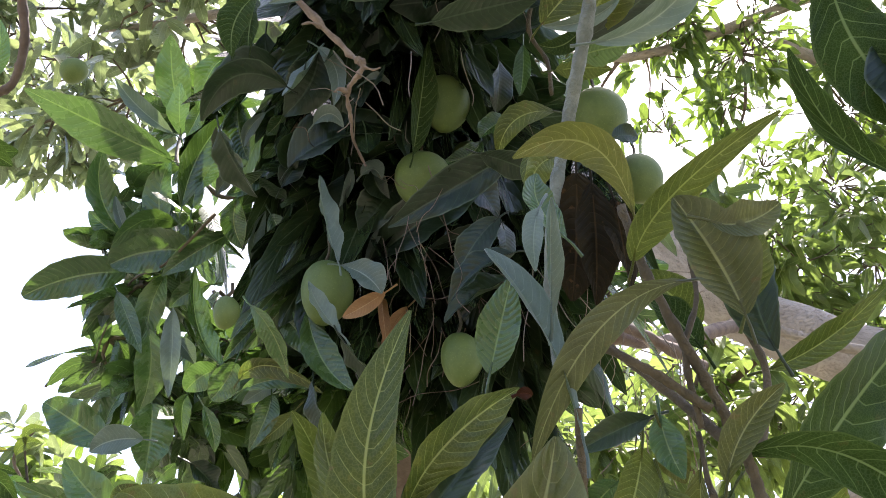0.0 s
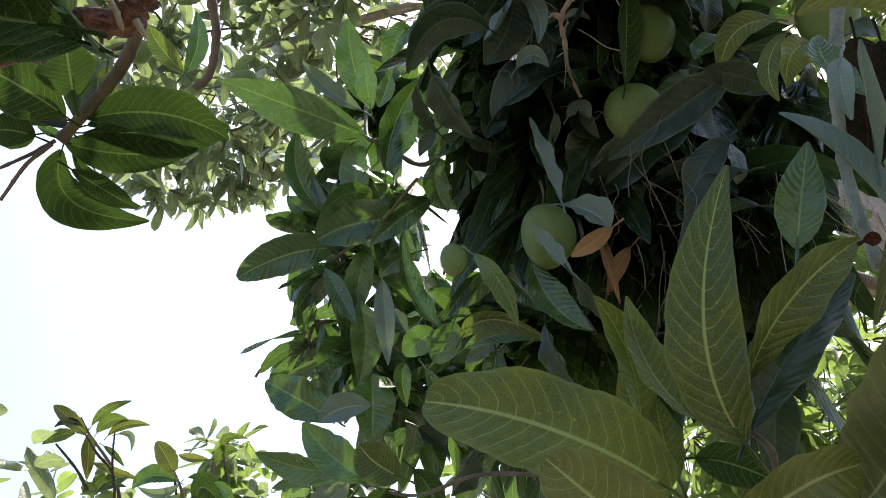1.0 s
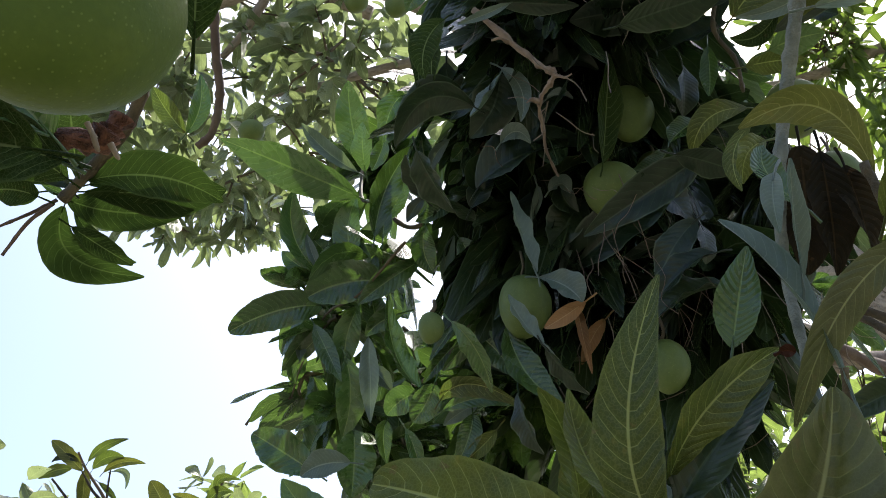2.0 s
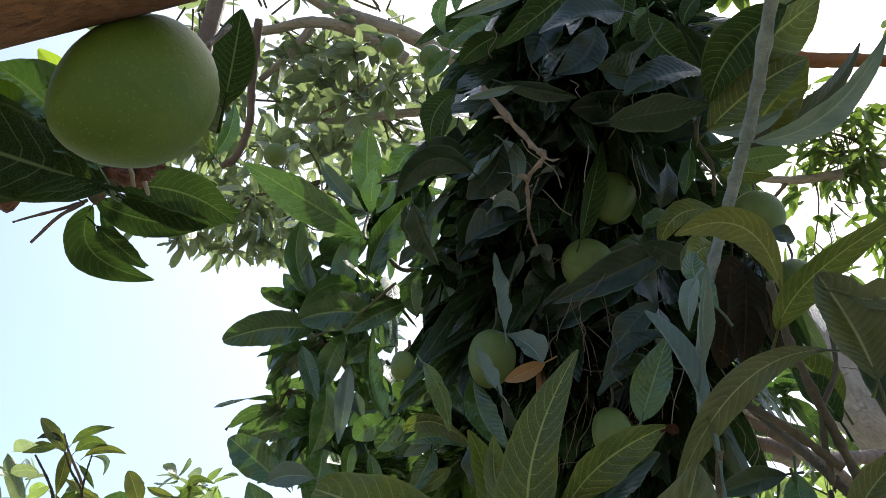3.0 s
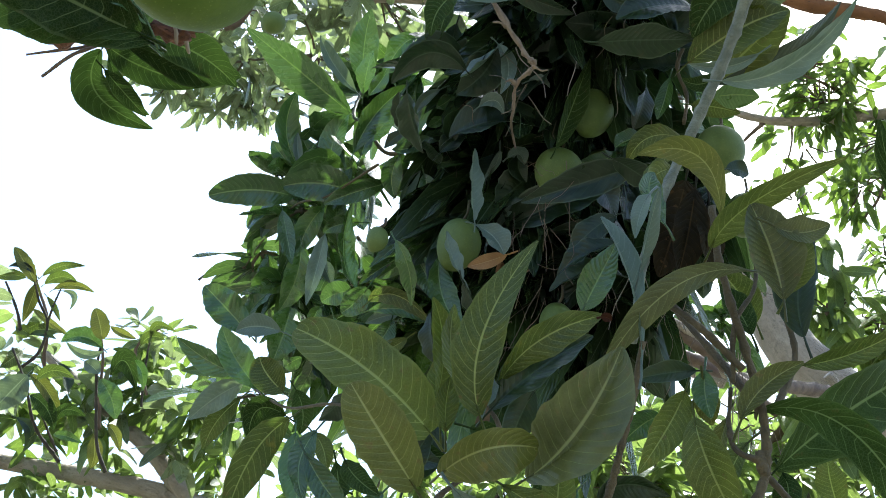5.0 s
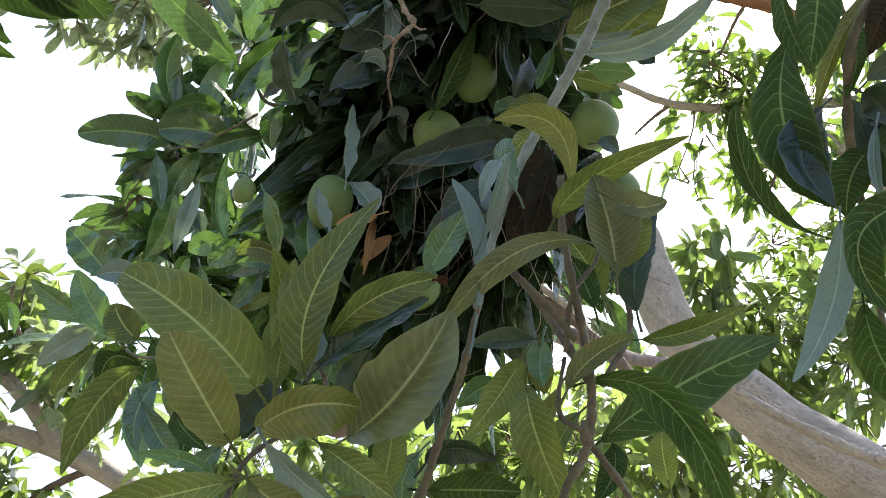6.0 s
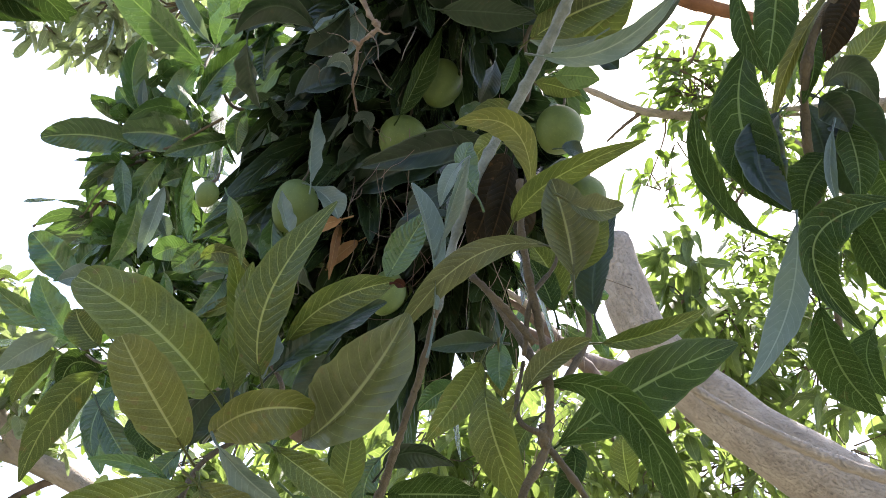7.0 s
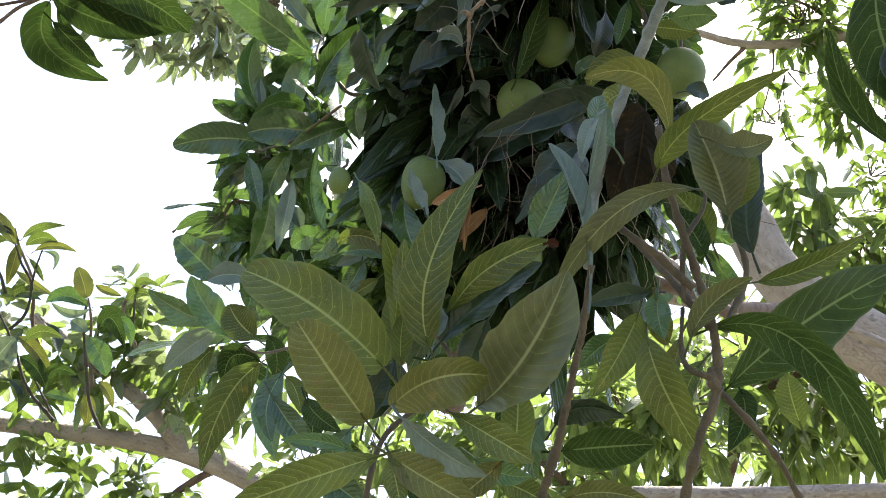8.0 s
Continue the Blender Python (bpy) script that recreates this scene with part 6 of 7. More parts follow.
leaf(hanging, LEAF_DEEP, (0.621, 0.772, 2.306), (0.668, 0.792, 2.217), 0.046, (-0.57, -0.69, -0.45), mid=(0.643, 0.778, 2.267), fold=0.3, spin=0)

# leaves above the column
leaf(tree, LEAF, (0.139, 0.862, 2.699), (0.31, 0.807, 2.851), 0.101, (0.38, -0.64, -0.66), 0.04, fold=0.30)
leaf(tree, LEAF, (0.129, 0.893, 2.627), (0.277, 0.826, 2.714), 0.086, (-0.15, -0.89, -0.42), 0.08, fold=0.30)
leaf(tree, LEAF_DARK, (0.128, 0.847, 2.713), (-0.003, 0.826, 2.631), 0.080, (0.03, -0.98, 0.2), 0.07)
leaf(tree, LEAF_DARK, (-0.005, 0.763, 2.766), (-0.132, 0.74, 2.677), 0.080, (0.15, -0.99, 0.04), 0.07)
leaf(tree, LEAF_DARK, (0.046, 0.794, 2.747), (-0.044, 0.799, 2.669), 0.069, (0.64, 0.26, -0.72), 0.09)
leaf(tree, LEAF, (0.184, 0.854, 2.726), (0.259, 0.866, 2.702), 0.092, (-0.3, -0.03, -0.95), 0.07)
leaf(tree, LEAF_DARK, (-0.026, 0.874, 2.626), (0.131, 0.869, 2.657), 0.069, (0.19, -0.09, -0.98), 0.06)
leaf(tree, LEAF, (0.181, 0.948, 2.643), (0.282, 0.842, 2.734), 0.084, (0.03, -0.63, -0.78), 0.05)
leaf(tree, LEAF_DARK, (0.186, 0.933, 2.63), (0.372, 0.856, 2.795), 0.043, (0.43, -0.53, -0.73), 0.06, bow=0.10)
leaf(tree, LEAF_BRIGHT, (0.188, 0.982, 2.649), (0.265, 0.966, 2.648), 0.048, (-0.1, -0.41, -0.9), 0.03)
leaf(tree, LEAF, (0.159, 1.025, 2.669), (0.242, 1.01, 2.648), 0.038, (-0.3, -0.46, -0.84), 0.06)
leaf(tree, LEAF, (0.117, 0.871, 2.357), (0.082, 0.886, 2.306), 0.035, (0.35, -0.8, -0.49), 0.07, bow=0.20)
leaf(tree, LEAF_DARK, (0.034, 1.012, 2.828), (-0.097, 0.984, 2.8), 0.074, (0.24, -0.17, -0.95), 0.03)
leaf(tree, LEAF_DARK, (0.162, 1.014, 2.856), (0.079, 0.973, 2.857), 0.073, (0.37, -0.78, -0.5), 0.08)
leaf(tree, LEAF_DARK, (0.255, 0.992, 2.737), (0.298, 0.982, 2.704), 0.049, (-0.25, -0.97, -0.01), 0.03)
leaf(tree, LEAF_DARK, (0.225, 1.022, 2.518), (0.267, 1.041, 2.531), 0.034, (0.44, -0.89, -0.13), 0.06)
stem("twig", tree, [(0.151, 0.923, 2.807), (0.122, 0.992, 2.74), (0.148, 1.03, 2.695), (0.15, 1.047, 2.638)], 0.0041, 0.0031, TWIG_GREEN, 8, 0.15)

# stalk end with bud scales beside the near fruit
stem("bud", tree, [(-0.519, 0.384, 1.949), (-0.465, 0.391, 1.971), (-0.431, 0.396, 1.989), (-0.412, 0.407, 1.997), (-0.402, 0.405, 2.016)], 0.0098, 0.0088, BUD, 14, 0.90, "reddish-brown fruiting stalk with pale scales")
stem("scale", tree, [(-0.414, 0.368, 1.994), (-0.416, 0.364, 1.998), (-0.418, 0.363, 1.999)], 0.0023, 0.0008, SCALE, 6, 0.15)
stem("scale", tree, [(-0.401, 0.385, 1.978), (-0.4, 0.391, 1.972), (-0.399, 0.393, 1.97)], 0.0023, 0.0008, SCALE, 6, 0.15)
stem("scale", tree, [(-0.391, 0.391, 1.974), (-0.388, 0.397, 1.968), (-0.387, 0.399, 1.966)], 0.0023, 0.0008, SCALE, 6, 0.15)
stem("scale", tree, [(-0.404, 0.379, 1.984), (-0.401, 0.385, 1.978), (-0.399, 0.387, 1.977)], 0.0023, 0.0008, SCALE, 6, 0.15)
stem("scale", tree, [(-0.379, 0.377, 1.993), (-0.376, 0.373, 1.998), (-0.374, 0.372, 2)], 0.0023, 0.0008, SCALE, 6, 0.15)

# leaves hanging at the far end of the near limb
leaf(tree, LEAF_DARK, (-1.737, 0.746, 3.096), (-1.744, 0.799, 2.956), 0.049, (-0.03, -0.94, -0.35), 0.05)
leaf(tree, LEAF_DARK, (-1.723, 0.758, 3.089), (-1.684, 0.842, 2.925), 0.053, (0.97, 0.02, 0.24), 0.05)
leaf(tree, LEAF, (-1.696, 0.763, 3.096), (-1.693, 0.854, 3.037), 0.043, (-0.03, -0.55, -0.84), 0.10)
leaf(tree, LEAF_DARK, (-1.744, 0.811, 3.021), (-1.73, 0.912, 2.882), 0.053, (0.27, -0.79, -0.55), 0.05)
leaf(tree, LEAF_DARK, (-1.702, 0.837, 3.011), (-1.691, 0.955, 2.928), 0.054, (0.19, -0.58, -0.79), 0.08)
leaf(tree, LEAF, (-1.687, 0.859, 2.995), (-1.651, 0.875, 3.031), 0.037, (0.7, -0.58, -0.43), 0.08)
leaf(tree, LEAF_DARK, (-1.659, 0.873, 2.991), (-1.587, 0.908, 2.88), 0.046, (0.8, -0.48, 0.36), 0.04)
leaf(tree, LEAF, (-1.769, 0.825, 2.994), (-1.772, 0.896, 2.883), 0.041, (0.47, -0.74, -0.49), 0.10)
leaf(tree, LEAF_DARK, (-1.712, 0.873, 2.967), (-1.681, 0.948, 2.863), 0.049, (-0.38, -0.69, -0.61), 0.10)
leaf(tree, LEAF_DARK, (-1.789, 0.756, 3.062), (-1.783, 0.801, 2.912), 0.056, (-0.1, -0.95, -0.29), 0.07)
leaf(tree, LEAF_DARK, (-1.753, 0.856, 2.967), (-1.766, 0.937, 2.824), 0.046, (0.22, -0.84, -0.49), 0.06)
stem("twig", tree, [(-1.745, 0.66, 3.188), (-1.73, 0.747, 3.098), (-1.729, 0.832, 3.005), (-1.691, 0.886, 2.962)], 0.0070, 0.0042, TWIG_BROWN, 8, 0.15)
leaf(tree, LEAF_YELLOW, (-2.118, 1.73, 2.615), (-2.086, 1.692, 2.633), 0.044, (0.65, 0.19, -0.74), 0.08, label="yellowed old leaf")
leaf(tree, LEAF_YELLOW, (-2.091, 1.758, 2.596), (-2.001, 1.733, 2.607), 0.052, (0.1, -0.04, -0.99), 0.07, label="yellowed old leaf")
leaf(tree, LEAF_YELLOW, (-2.097, 1.779, 2.569), (-2.098, 1.858, 2.52), 0.068, (0.05, -0.53, -0.85), 0.06, label="yellowed old leaf")
leaf(tree, LEAF_YELLOW, (-1.968, 1.877, 2.52), (-1.911, 1.887, 2.485), 0.044, (-0.07, -0.92, -0.38), 0.09, label="yellowed old leaf")
leaf(tree, LEAF_DARK, (0.093, 0.88, 2.901), (0.13, 0.996, 2.751), 0.070, (-0.53, -0.61, -0.6), 0.08, mid=(0.139, 0.942, 2.831))
leaf(tree, LEAF, (0.155, 0.878, 2.685), (0.214, 0.807, 2.733), 0.050, (-0.65, -0.71, -0.27), 0.04)
leaf(tree, LEAF_DARK, (-0.346, 0.98, 2.545), (-0.301, 1.05, 2.474), 0.049, (-0.46, -0.47, -0.76), 0.08)
leaf(tree, LEAF_DARK, (0.032, 1.044, 2.523), (0.123, 1.081, 2.5), 0.050, (-0.16, -0.21, -0.96), 0.03)
leaf(tree, LEAF_DARK, (0.054, 1.151, 2.483), (-0.019, 1.192, 2.4), 0.055, (-0.33, -0.93, -0.17), 0.10)

# brown twiggy limb under the column
stem("limb", tree, [(-0.008, 1.802, 2.683), (0.088, 1.846, 2.710), (0.202, 1.905, 2.717), (0.359, 2.011, 2.746), (0.535, 2.244, 2.855), (0.739, 2.587, 3.069), (1.050, 3.097, 3.397)], 0.0110, 0.0260, TWIG_BROWN, 12, 0.50, "brown limb with loose bark")
stem("branch", tree, [(0.08, 1.827, 2.736), (0.232, 1.834, 2.731), (0.397, 1.96, 2.731), (0.602, 2.196, 2.753)], 0.0073, 0.0164, TWIG_BROWN, 8, 0.50)
stem("branch", tree, [(0.101, 1.691, 2.754), (0.191, 1.771, 2.731), (0.333, 1.889, 2.742), (0.471, 2.075, 2.745)], 0.0056, 0.0127, BARK_PALE, 8, 0.50)
stem("branch", tree, [(0.218, 2.09, 2.718), (0.318, 2.057, 2.765), (0.44, 2.104, 2.789)], 0.0063, 0.0097, TWIG_BROWN, 8, 0.50)

# dead twigs caught in the foliage
dry_twigs(tree, [(-0.13, 1.08, 2.71, 0.10, 5), (-0.11, 1.26, 2.49, 0.10, 7), (-0.06, 1.24, 2.60, 0.10, 6), (-0.27, 1.25, 2.63, 0.09, 4), (0.08, 1.22, 2.73, 0.09, 3), (-0.11, 1.33, 2.38, 0.08, 7), (-0.18, 0.86, 2.74, 0.13, 7), (0.02, 0.89, 2.71, 0.12, 7), (-0.13, 0.92, 2.53, 0.12, 5)], 31, TWIG_DEAD, long=0.09)
dry_twigs(tree, [(0.23, 1.07, 2.25, 0.08, 4), (0.31, 1.21, 2.22, 0.09, 3), (0.17, 1.19, 2.26, 0.08, 2), (0.26, 1.35, 2.21, 0.09, 2)], 33, TWIG_PALE, long=0.22)
dry_twigs(tree, [(0.31, 1.28, 2.31, 0.11, 5), (0.21, 1.13, 2.33, 0.09, 7), (0.20, 1.39, 2.32, 0.10, 4), (0.36, 1.46, 2.22, 0.12, 4), (0.10, 1.11, 2.36, 0.06, 3), (-0.52, 1.67, 2.69, 0.13, 7)], 32, TWIG_DEAD, long=0.16)
dry_twigs(tree, [(-0.050, 1.185, 2.488, 0.07, 9), (0.005, 1.267, 2.451, 0.07, 10), (-0.021, 1.320, 2.383, 0.06, 8), (-0.078, 1.115, 2.521, 0.05, 4)], 34, TWIG_BROWN, long=0.13)

# limbs behind
stem("limb", tree, [(0.808, 3.442, 4.281), (1.028, 3.439, 3.777), (1.439, 3.429, 3.461), (1.823, 3.392, 3.266), (2.385, 3.398, 3.019), (2.782, 3.569, 2.622), (3.107, 3.877, 2.032)], 0.1007, 0.1971, BARK_PALE, 18, 0.12, "thick pale grey limb with rough bark")
stem("limb", tree, [(0.939, 2.737, 3.243), (1.045, 2.786, 3.178), (1.209, 2.822, 3.133), (1.437, 2.857, 3.091), (1.660, 2.881, 3.065), (1.836, 2.893, 3.054), (2.235, 2.930, 3.013)], 0.0170, 0.0270, BARK_PALE, 10, 0.25)
stem("limb", tree, [(0.592, 2.765, 3.16), (0.327, 2.738, 3.19), (0.101, 2.705, 3.228)], 0.0290, 0.0207, BARK_PALE, 8, 0.30)
stem("branch", tree, [(3.433, 3.772, 6.639), (2.611, 3.948, 6.37), (1.646, 4.114, 6.111), (1.129, 4.17, 6.018), (0.729, 4.139, 6.049), (0.24, 4.078, 6.119)], 0.0490, 0.0151, BARK_PALE, 8, 0.30)
stem("branch", tree, [(0.58, 3.149, 6.222), (0.971, 3.263, 6.075), (1.322, 3.283, 6.057), (1.498, 3.294, 6.047), (1.592, 3.338, 5.989)], 0.0535, 0.0268, BARK_NEAR, 8, 0.20)
crown(tree, [(-0.24, 1.27, 2.94, 0.13, 20), (-0.08, 1.28, 3.04, 0.15, 22), (-0.04, 1.45, 2.74, 0.13, 20), (-0.19, 1.38, 2.72, 0.11, 18), (0.02, 1.39, 2.92, 0.09, 12), (-0.10, 1.50, 2.59, 0.11, 20), (0.03, 1.49, 2.53, 0.08, 12), (0.25, 1.48, 2.85, 0.08, 6), (0.12, 1.39, 2.59, 0.07, 6), (-0.03, 1.05, 3.13, 0.12, 14), (-0.10, 1.08, 3.00, 0.11, 14), (-0.16, 1.15, 3.19, 0.16, 20), (-0.02, 1.19, 3.24, 0.14, 12)], 11, CROWN_SHADED, size=0.2, hang=1.2, droop=0.8, slim=(0.2, 0.32))
crown(tree, [(-0.21, 1.59, 2.44, 0.10, 12), (-0.29, 1.60, 2.50, 0.08, 8), (0.20, 1.67, 2.99, 0.09, 7), (0.18, 1.57, 3.28, 0.11, 5), (0.39, 2.52, 3.15, 0.18, 7), (0.21, 2.28, 3.14, 0.11, 6), (-0.63, 1.89, 2.89, 0.13, 4), (-0.74, 1.99, 2.74, 0.11, 3), (-0.58, 1.92, 2.53, 0.13, 5), (-0.64, 1.70, 3.30, 0.07, 6), (-0.50, 1.82, 2.67, 0.09, 3), (-0.84, 2.03, 2.84, 0.07, 3), (-0.35, 1.77, 2.43, 0.10, 9), (-0.53, 1.67, 2.42, 0.10, 5), (-0.20, 1.53, 2.45, 0.10, 4), (-0.88, 2.15, 2.44, 0.12, 4)], 12, CROWN_MID, size=0.15, hang=0.45, droop=0.6, slim=(0.27, 0.38))
crown(tree, [(-1.80, 2.01, 4.17, 0.28, 18), (-1.60, 2.15, 4.36, 0.30, 18), (-1.35, 2.30, 4.54, 0.32, 18), (-1.02, 2.36, 4.52, 0.32, 18), (-1.18, 2.39, 4.12, 0.23, 13), (-1.39, 2.27, 3.91, 0.14, 7), (-1.70, 2.27, 3.86, 0.12, 5), (-0.78, 2.53, 4.67, 0.31, 11), (-0.99, 2.05, 4.24, 0.27, 13), (-1.44, 1.95, 4.64, 0.43, 17), (-1.00, 2.11, 4.85, 0.45, 17), (-1.71, 1.83, 4.59, 0.41, 17)], 13, CROWN_GREY, size=0.115, hang=0.35, whorl=6, slim=(0.32, 0.46))
crown(tree, [(-2.64, 3.95, 5.58, 0.38, 15), (-2.31, 3.88, 5.38, 0.32, 15), (-2.04, 3.88, 5.40, 0.32, 15), (-2.57, 3.95, 5.88, 0.42, 15), (-2.20, 3.88, 5.70, 0.38, 15), (-1.89, 3.93, 5.63, 0.32, 13), (-2.06, 4.00, 6.12, 0.42, 15), (-2.43, 3.92, 6.23, 0.45, 15), (-2.71, 3.93, 6.21, 0.45, 15), (-1.85, 4.00, 6.43, 0.42, 13), (-2.99, 3.83, 6.33, 0.48, 15), (-2.48, 3.63, 5.02, 0.19, 11), (-2.22, 3.65, 5.07, 0.19, 11), (-2.03, 3.63, 5.16, 0.19, 8), (-2.66, 3.55, 5.07, 0.22, 8)], 19, CROWN_GREY, size=0.12, hang=0.35, whorl=6, slim=(0.32, 0.46))
crown(tree, [(-2.55, 2.82, 5.47, 0.53, 7), (-1.99, 2.88, 5.48, 0.53, 7), (-1.53, 3.09, 5.62, 0.55, 7), (-1.18, 3.32, 5.38, 0.46, 6), (-1.81, 3.13, 5.19, 0.35, 5)], 16, CROWN_GREY, size=0.14)
stem("branch", tree, [(-0.25, 2.349, 4.356), (-0.776, 2.115, 4.638), (-1.279, 1.983, 4.812), (-1.658, 1.723, 5.008)], 0.0350, 0.0277, BARK_PALE, 10, 0.15)
stem("branch", tree, [(-0.871, 2.141, 4.585), (-1.082, 2.039, 4.646), (-1.225, 1.936, 4.573), (-1.402, 1.937, 4.527), (-1.556, 1.929, 4.497)], 0.0293, 0.0175, BARK_PALE, 10, 0.15)
stem("branch", tree, [(-1.259, 2.004, 4.64), (-1.361, 2.074, 4.536), (-1.473, 2.127, 4.448)], 0.0203, 0.0135, BARK_PALE, 8, 0.15)
stem("branch", tree, [(-0.686, 2.364, 4.534), (-0.964, 2.347, 4.482), (-1.15, 2.341, 4.442), (-1.334, 2.32, 4.419)], 0.0208, 0.0139, BARK_PALE, 8, 0.15)
tree_right = tagged(new("mango_tree"), "airy mango tree crown with thin twigs against the white sky", "tree")
crown(tree_right, [(1.39, 4.12, 6.21, 0.32, 37), (2.00, 4.31, 6.31, 0.46, 51), (2.52, 4.50, 5.72, 0.44, 66), (2.41, 4.78, 5.34, 0.52, 81), (2.01, 4.84, 5.57, 0.25, 18), (1.26, 3.94, 6.34, 0.34, 24), (1.80, 4.19, 6.01, 0.34, 24), (1.32, 4.25, 5.91, 0.38, 12), (1.33, 4.46, 5.62, 0.30, 7), (1.43, 4.06, 6.18, 0.29, 32), (1.72, 4.38, 5.74, 0.25, 22), (2.00, 3.60, 6.49, 0.44, 44), (2.55, 3.94, 5.83, 0.45, 51), (2.55, 4.88, 4.86, 0.43, 66), (2.10, 4.85, 4.88, 0.35, 44)], 14, CROWN, size=0.13, hang=0.6, droop=0.7, whorl=4)
stem("trunk", tree_right, [(8.611, 9.112, -0.114), (6.69, 6.627, 3.112), (5.009, 5.113, 4.995), (3.561, 4.073, 6.224), (2.611, 3.948, 6.37)], 0.2768, 0.0528, BARK_PALE, 12, 0.15)
stem("limb", tree_right, [(5.009, 5.113, 4.995), (3.684, 4.428, 5.564), (2.669, 4.215, 5.659), (2.019, 4.088, 5.986)], 0.1150, 0.0297, BARK_PALE, 10, 0.15)
stem("twig", tree_right, [(1.056, 4.18, 6.002), (0.967, 4.244, 5.911), (0.882, 4.316, 5.807)], 0.0151, 0.0075, TWIG_BROWN, 6, 0.15)
stem("twig", tree_right, [(1.268, 3.346, 6.14), (1.266, 3.562, 6.182), (1.266, 3.817, 6.17)], 0.0136, 0.0073, TWIG_BROWN, 6, 0.15)
stem("twig", tree_right, [(1.223, 4.165, 6.028), (1.246, 4.264, 5.891), (1.209, 4.45, 5.631)], 0.0075, 0.0038, TWIG_BROWN, 6, 0.15)
stem("twig", tree_right, [(1.754, 4.095, 6.141), (1.841, 4.208, 5.986), (1.84, 4.39, 5.733), (1.767, 4.491, 5.591)], 0.0151, 0.0075, TWIG_BROWN, 6, 0.15)
stem("twig", tree_right, [(1.609, 4.118, 6.104), (1.475, 4.029, 6.223), (1.201, 3.975, 6.291)], 0.0151, 0.0075, TWIG_BROWN, 6, 0.15)

# leaf clumps added above, out of view, to keep sun off the foreground leaves
crown(tree, [(0.70, 2.97, 7.0, 0.34, 60), (0.8, 2.85, 7.1, 0.38, 60), (1.05, 2.95, 7.1, 0.38, 60), (1.2, 2.8, 7.2, 0.38, 60), (0.6, 2.3, 7.2, 0.4, 50)], 17, CROWN, size=0.2, hang=0.3, slim=(0.3, 0.42))

# trunks and overhead limbs that carry all this, out of view
stem("trunk", tree, [(3.55, 4.25, -0.15), (3.5, 4.2, 0.7), (3.36, 4.06, 1.5), (3.11, 3.88, 2.03)], 0.34, 0.21, BARK_PALE, 18, 0.12, "thick pale-barked trunk")
stem("limb", tree, [(3.3, 4.0, 1.7), (2.95, 3.35, 3.0), (2.6, 2.6, 3.6), (2.2, 1.9, 4.1), (1.5, 1.2, 4.4), (0.8, 0.9, 4.4), (0.3, 0.95, 4.1), (0.12, 1.05, 3.8), (0.06, 1.15, 3.48)], 0.16, 0.06, BARK_PALE, 14, 0.1)
stem("limb", tree, [(1.8, 1.4, 4.3), (1.5, 1.8, 5.3), (1.1, 2.3, 6.3), (0.8, 2.8, 7.1)], 0.06, 0.02, BARK_PALE, 10, 0.1)
stem("limb", tree, [(-1.95, 0.4, -0.1), (-1.85, 0.36, 0.5), (-1.6, 0.3, 1.15), (-1.3, 0.24, 1.55), (-1.03, 0.2, 1.75)], 0.13, 0.083, BARK_NEAR, 20, 0.1)
stem("branch", tree, [(0.33, 0.29, 2.51), (0.42, 0.36, 2.8), (0.5, 0.6, 3.6), (0.6, 0.85, 4.35)], 0.07, 0.03, BARK_NEAR, 14, 0.1)
stem("branch", tree, [(0.45, 0.45, 3.1), (0.3, 0.46, 2.85), (0.18, 0.49, 2.55)], 0.02, 0.0165, VINE, 10, 0.1)
stem("branch", tree, [(0.45, 0.45, 3.1), (0.55, 0.5, 2.9), (0.57, 0.52, 2.69)], 0.016, 0.013, TWIG_GREEN, 10, 0.1)
stem("branch", tree, [(0.5, 0.85, 4.3), (-0.1, 0.6, 4.05), (-0.5, 0.6, 3.6), (-0.7, 0.68, 3.2), (-0.72, 0.8, 2.68)], 0.03, 0.015, TWIG_BROWN, 10, 0.1)
stem("branch", tree, [(-0.68, 0.6, 3.25), (-0.7, 0.35, 2.8), (-0.64, 0.2, 2.45), (-0.59, 0.16, 2.12)], 0.014, 0.008, TWIG_BROWN, 10, 0.1)
stem("shoot", tree, [(0.15, 1.0, -0.08), (0.1, 0.9, 0.7), (0.06, 0.83, 1.25), (-0.02, 0.77, 1.45), (-0.11, 0.72, 1.61)], 0.016, 0.006, TWIG_GREEN, 10, 0.1, "upright young shoot")
stem("shoot", tree, [(0.09, 0.87, 0.9), (0.13, 0.85, 1.35), (0.21, 0.83, 1.73)], 0.012, 0.009, TWIG_GREEN, 10, 0.1, "upright young shoot")

# trees farther off
tree_left = tagged(new("mango_tree"), "mango tree farther off with pale limbs and fruit against the sky", "tree")
stem("limb", tree_left, [(0.531, 7.01, -1.086), (-0.232, 5.299, 1.389), (-0.971, 4.43, 2.563), (-1.336, 4.263, 2.737), (-1.741, 4.164, 2.797), (-2.247, 4.098, 2.78), (-2.925, 4.128, 2.761)], 0.0756, 0.0343, BARK_PALE, 12, 0.15)
stem("limb", tree_left, [(-1.657, 4.174, 2.8), (-1.877, 4.044, 2.951), (-2.26, 3.982, 3.144), (-2.538, 3.862, 3.265)], 0.0504, 0.0229, BARK_PALE, 10, 0.15)
stem("limb", tree_left, [(-1.247, 4.297, 2.705), (-1.453, 4.228, 2.764), (-1.636, 4.267, 2.661), (-1.76, 4.323, 2.544)], 0.0252, 0.0168, TWIG_BROWN, 8, 0.15)
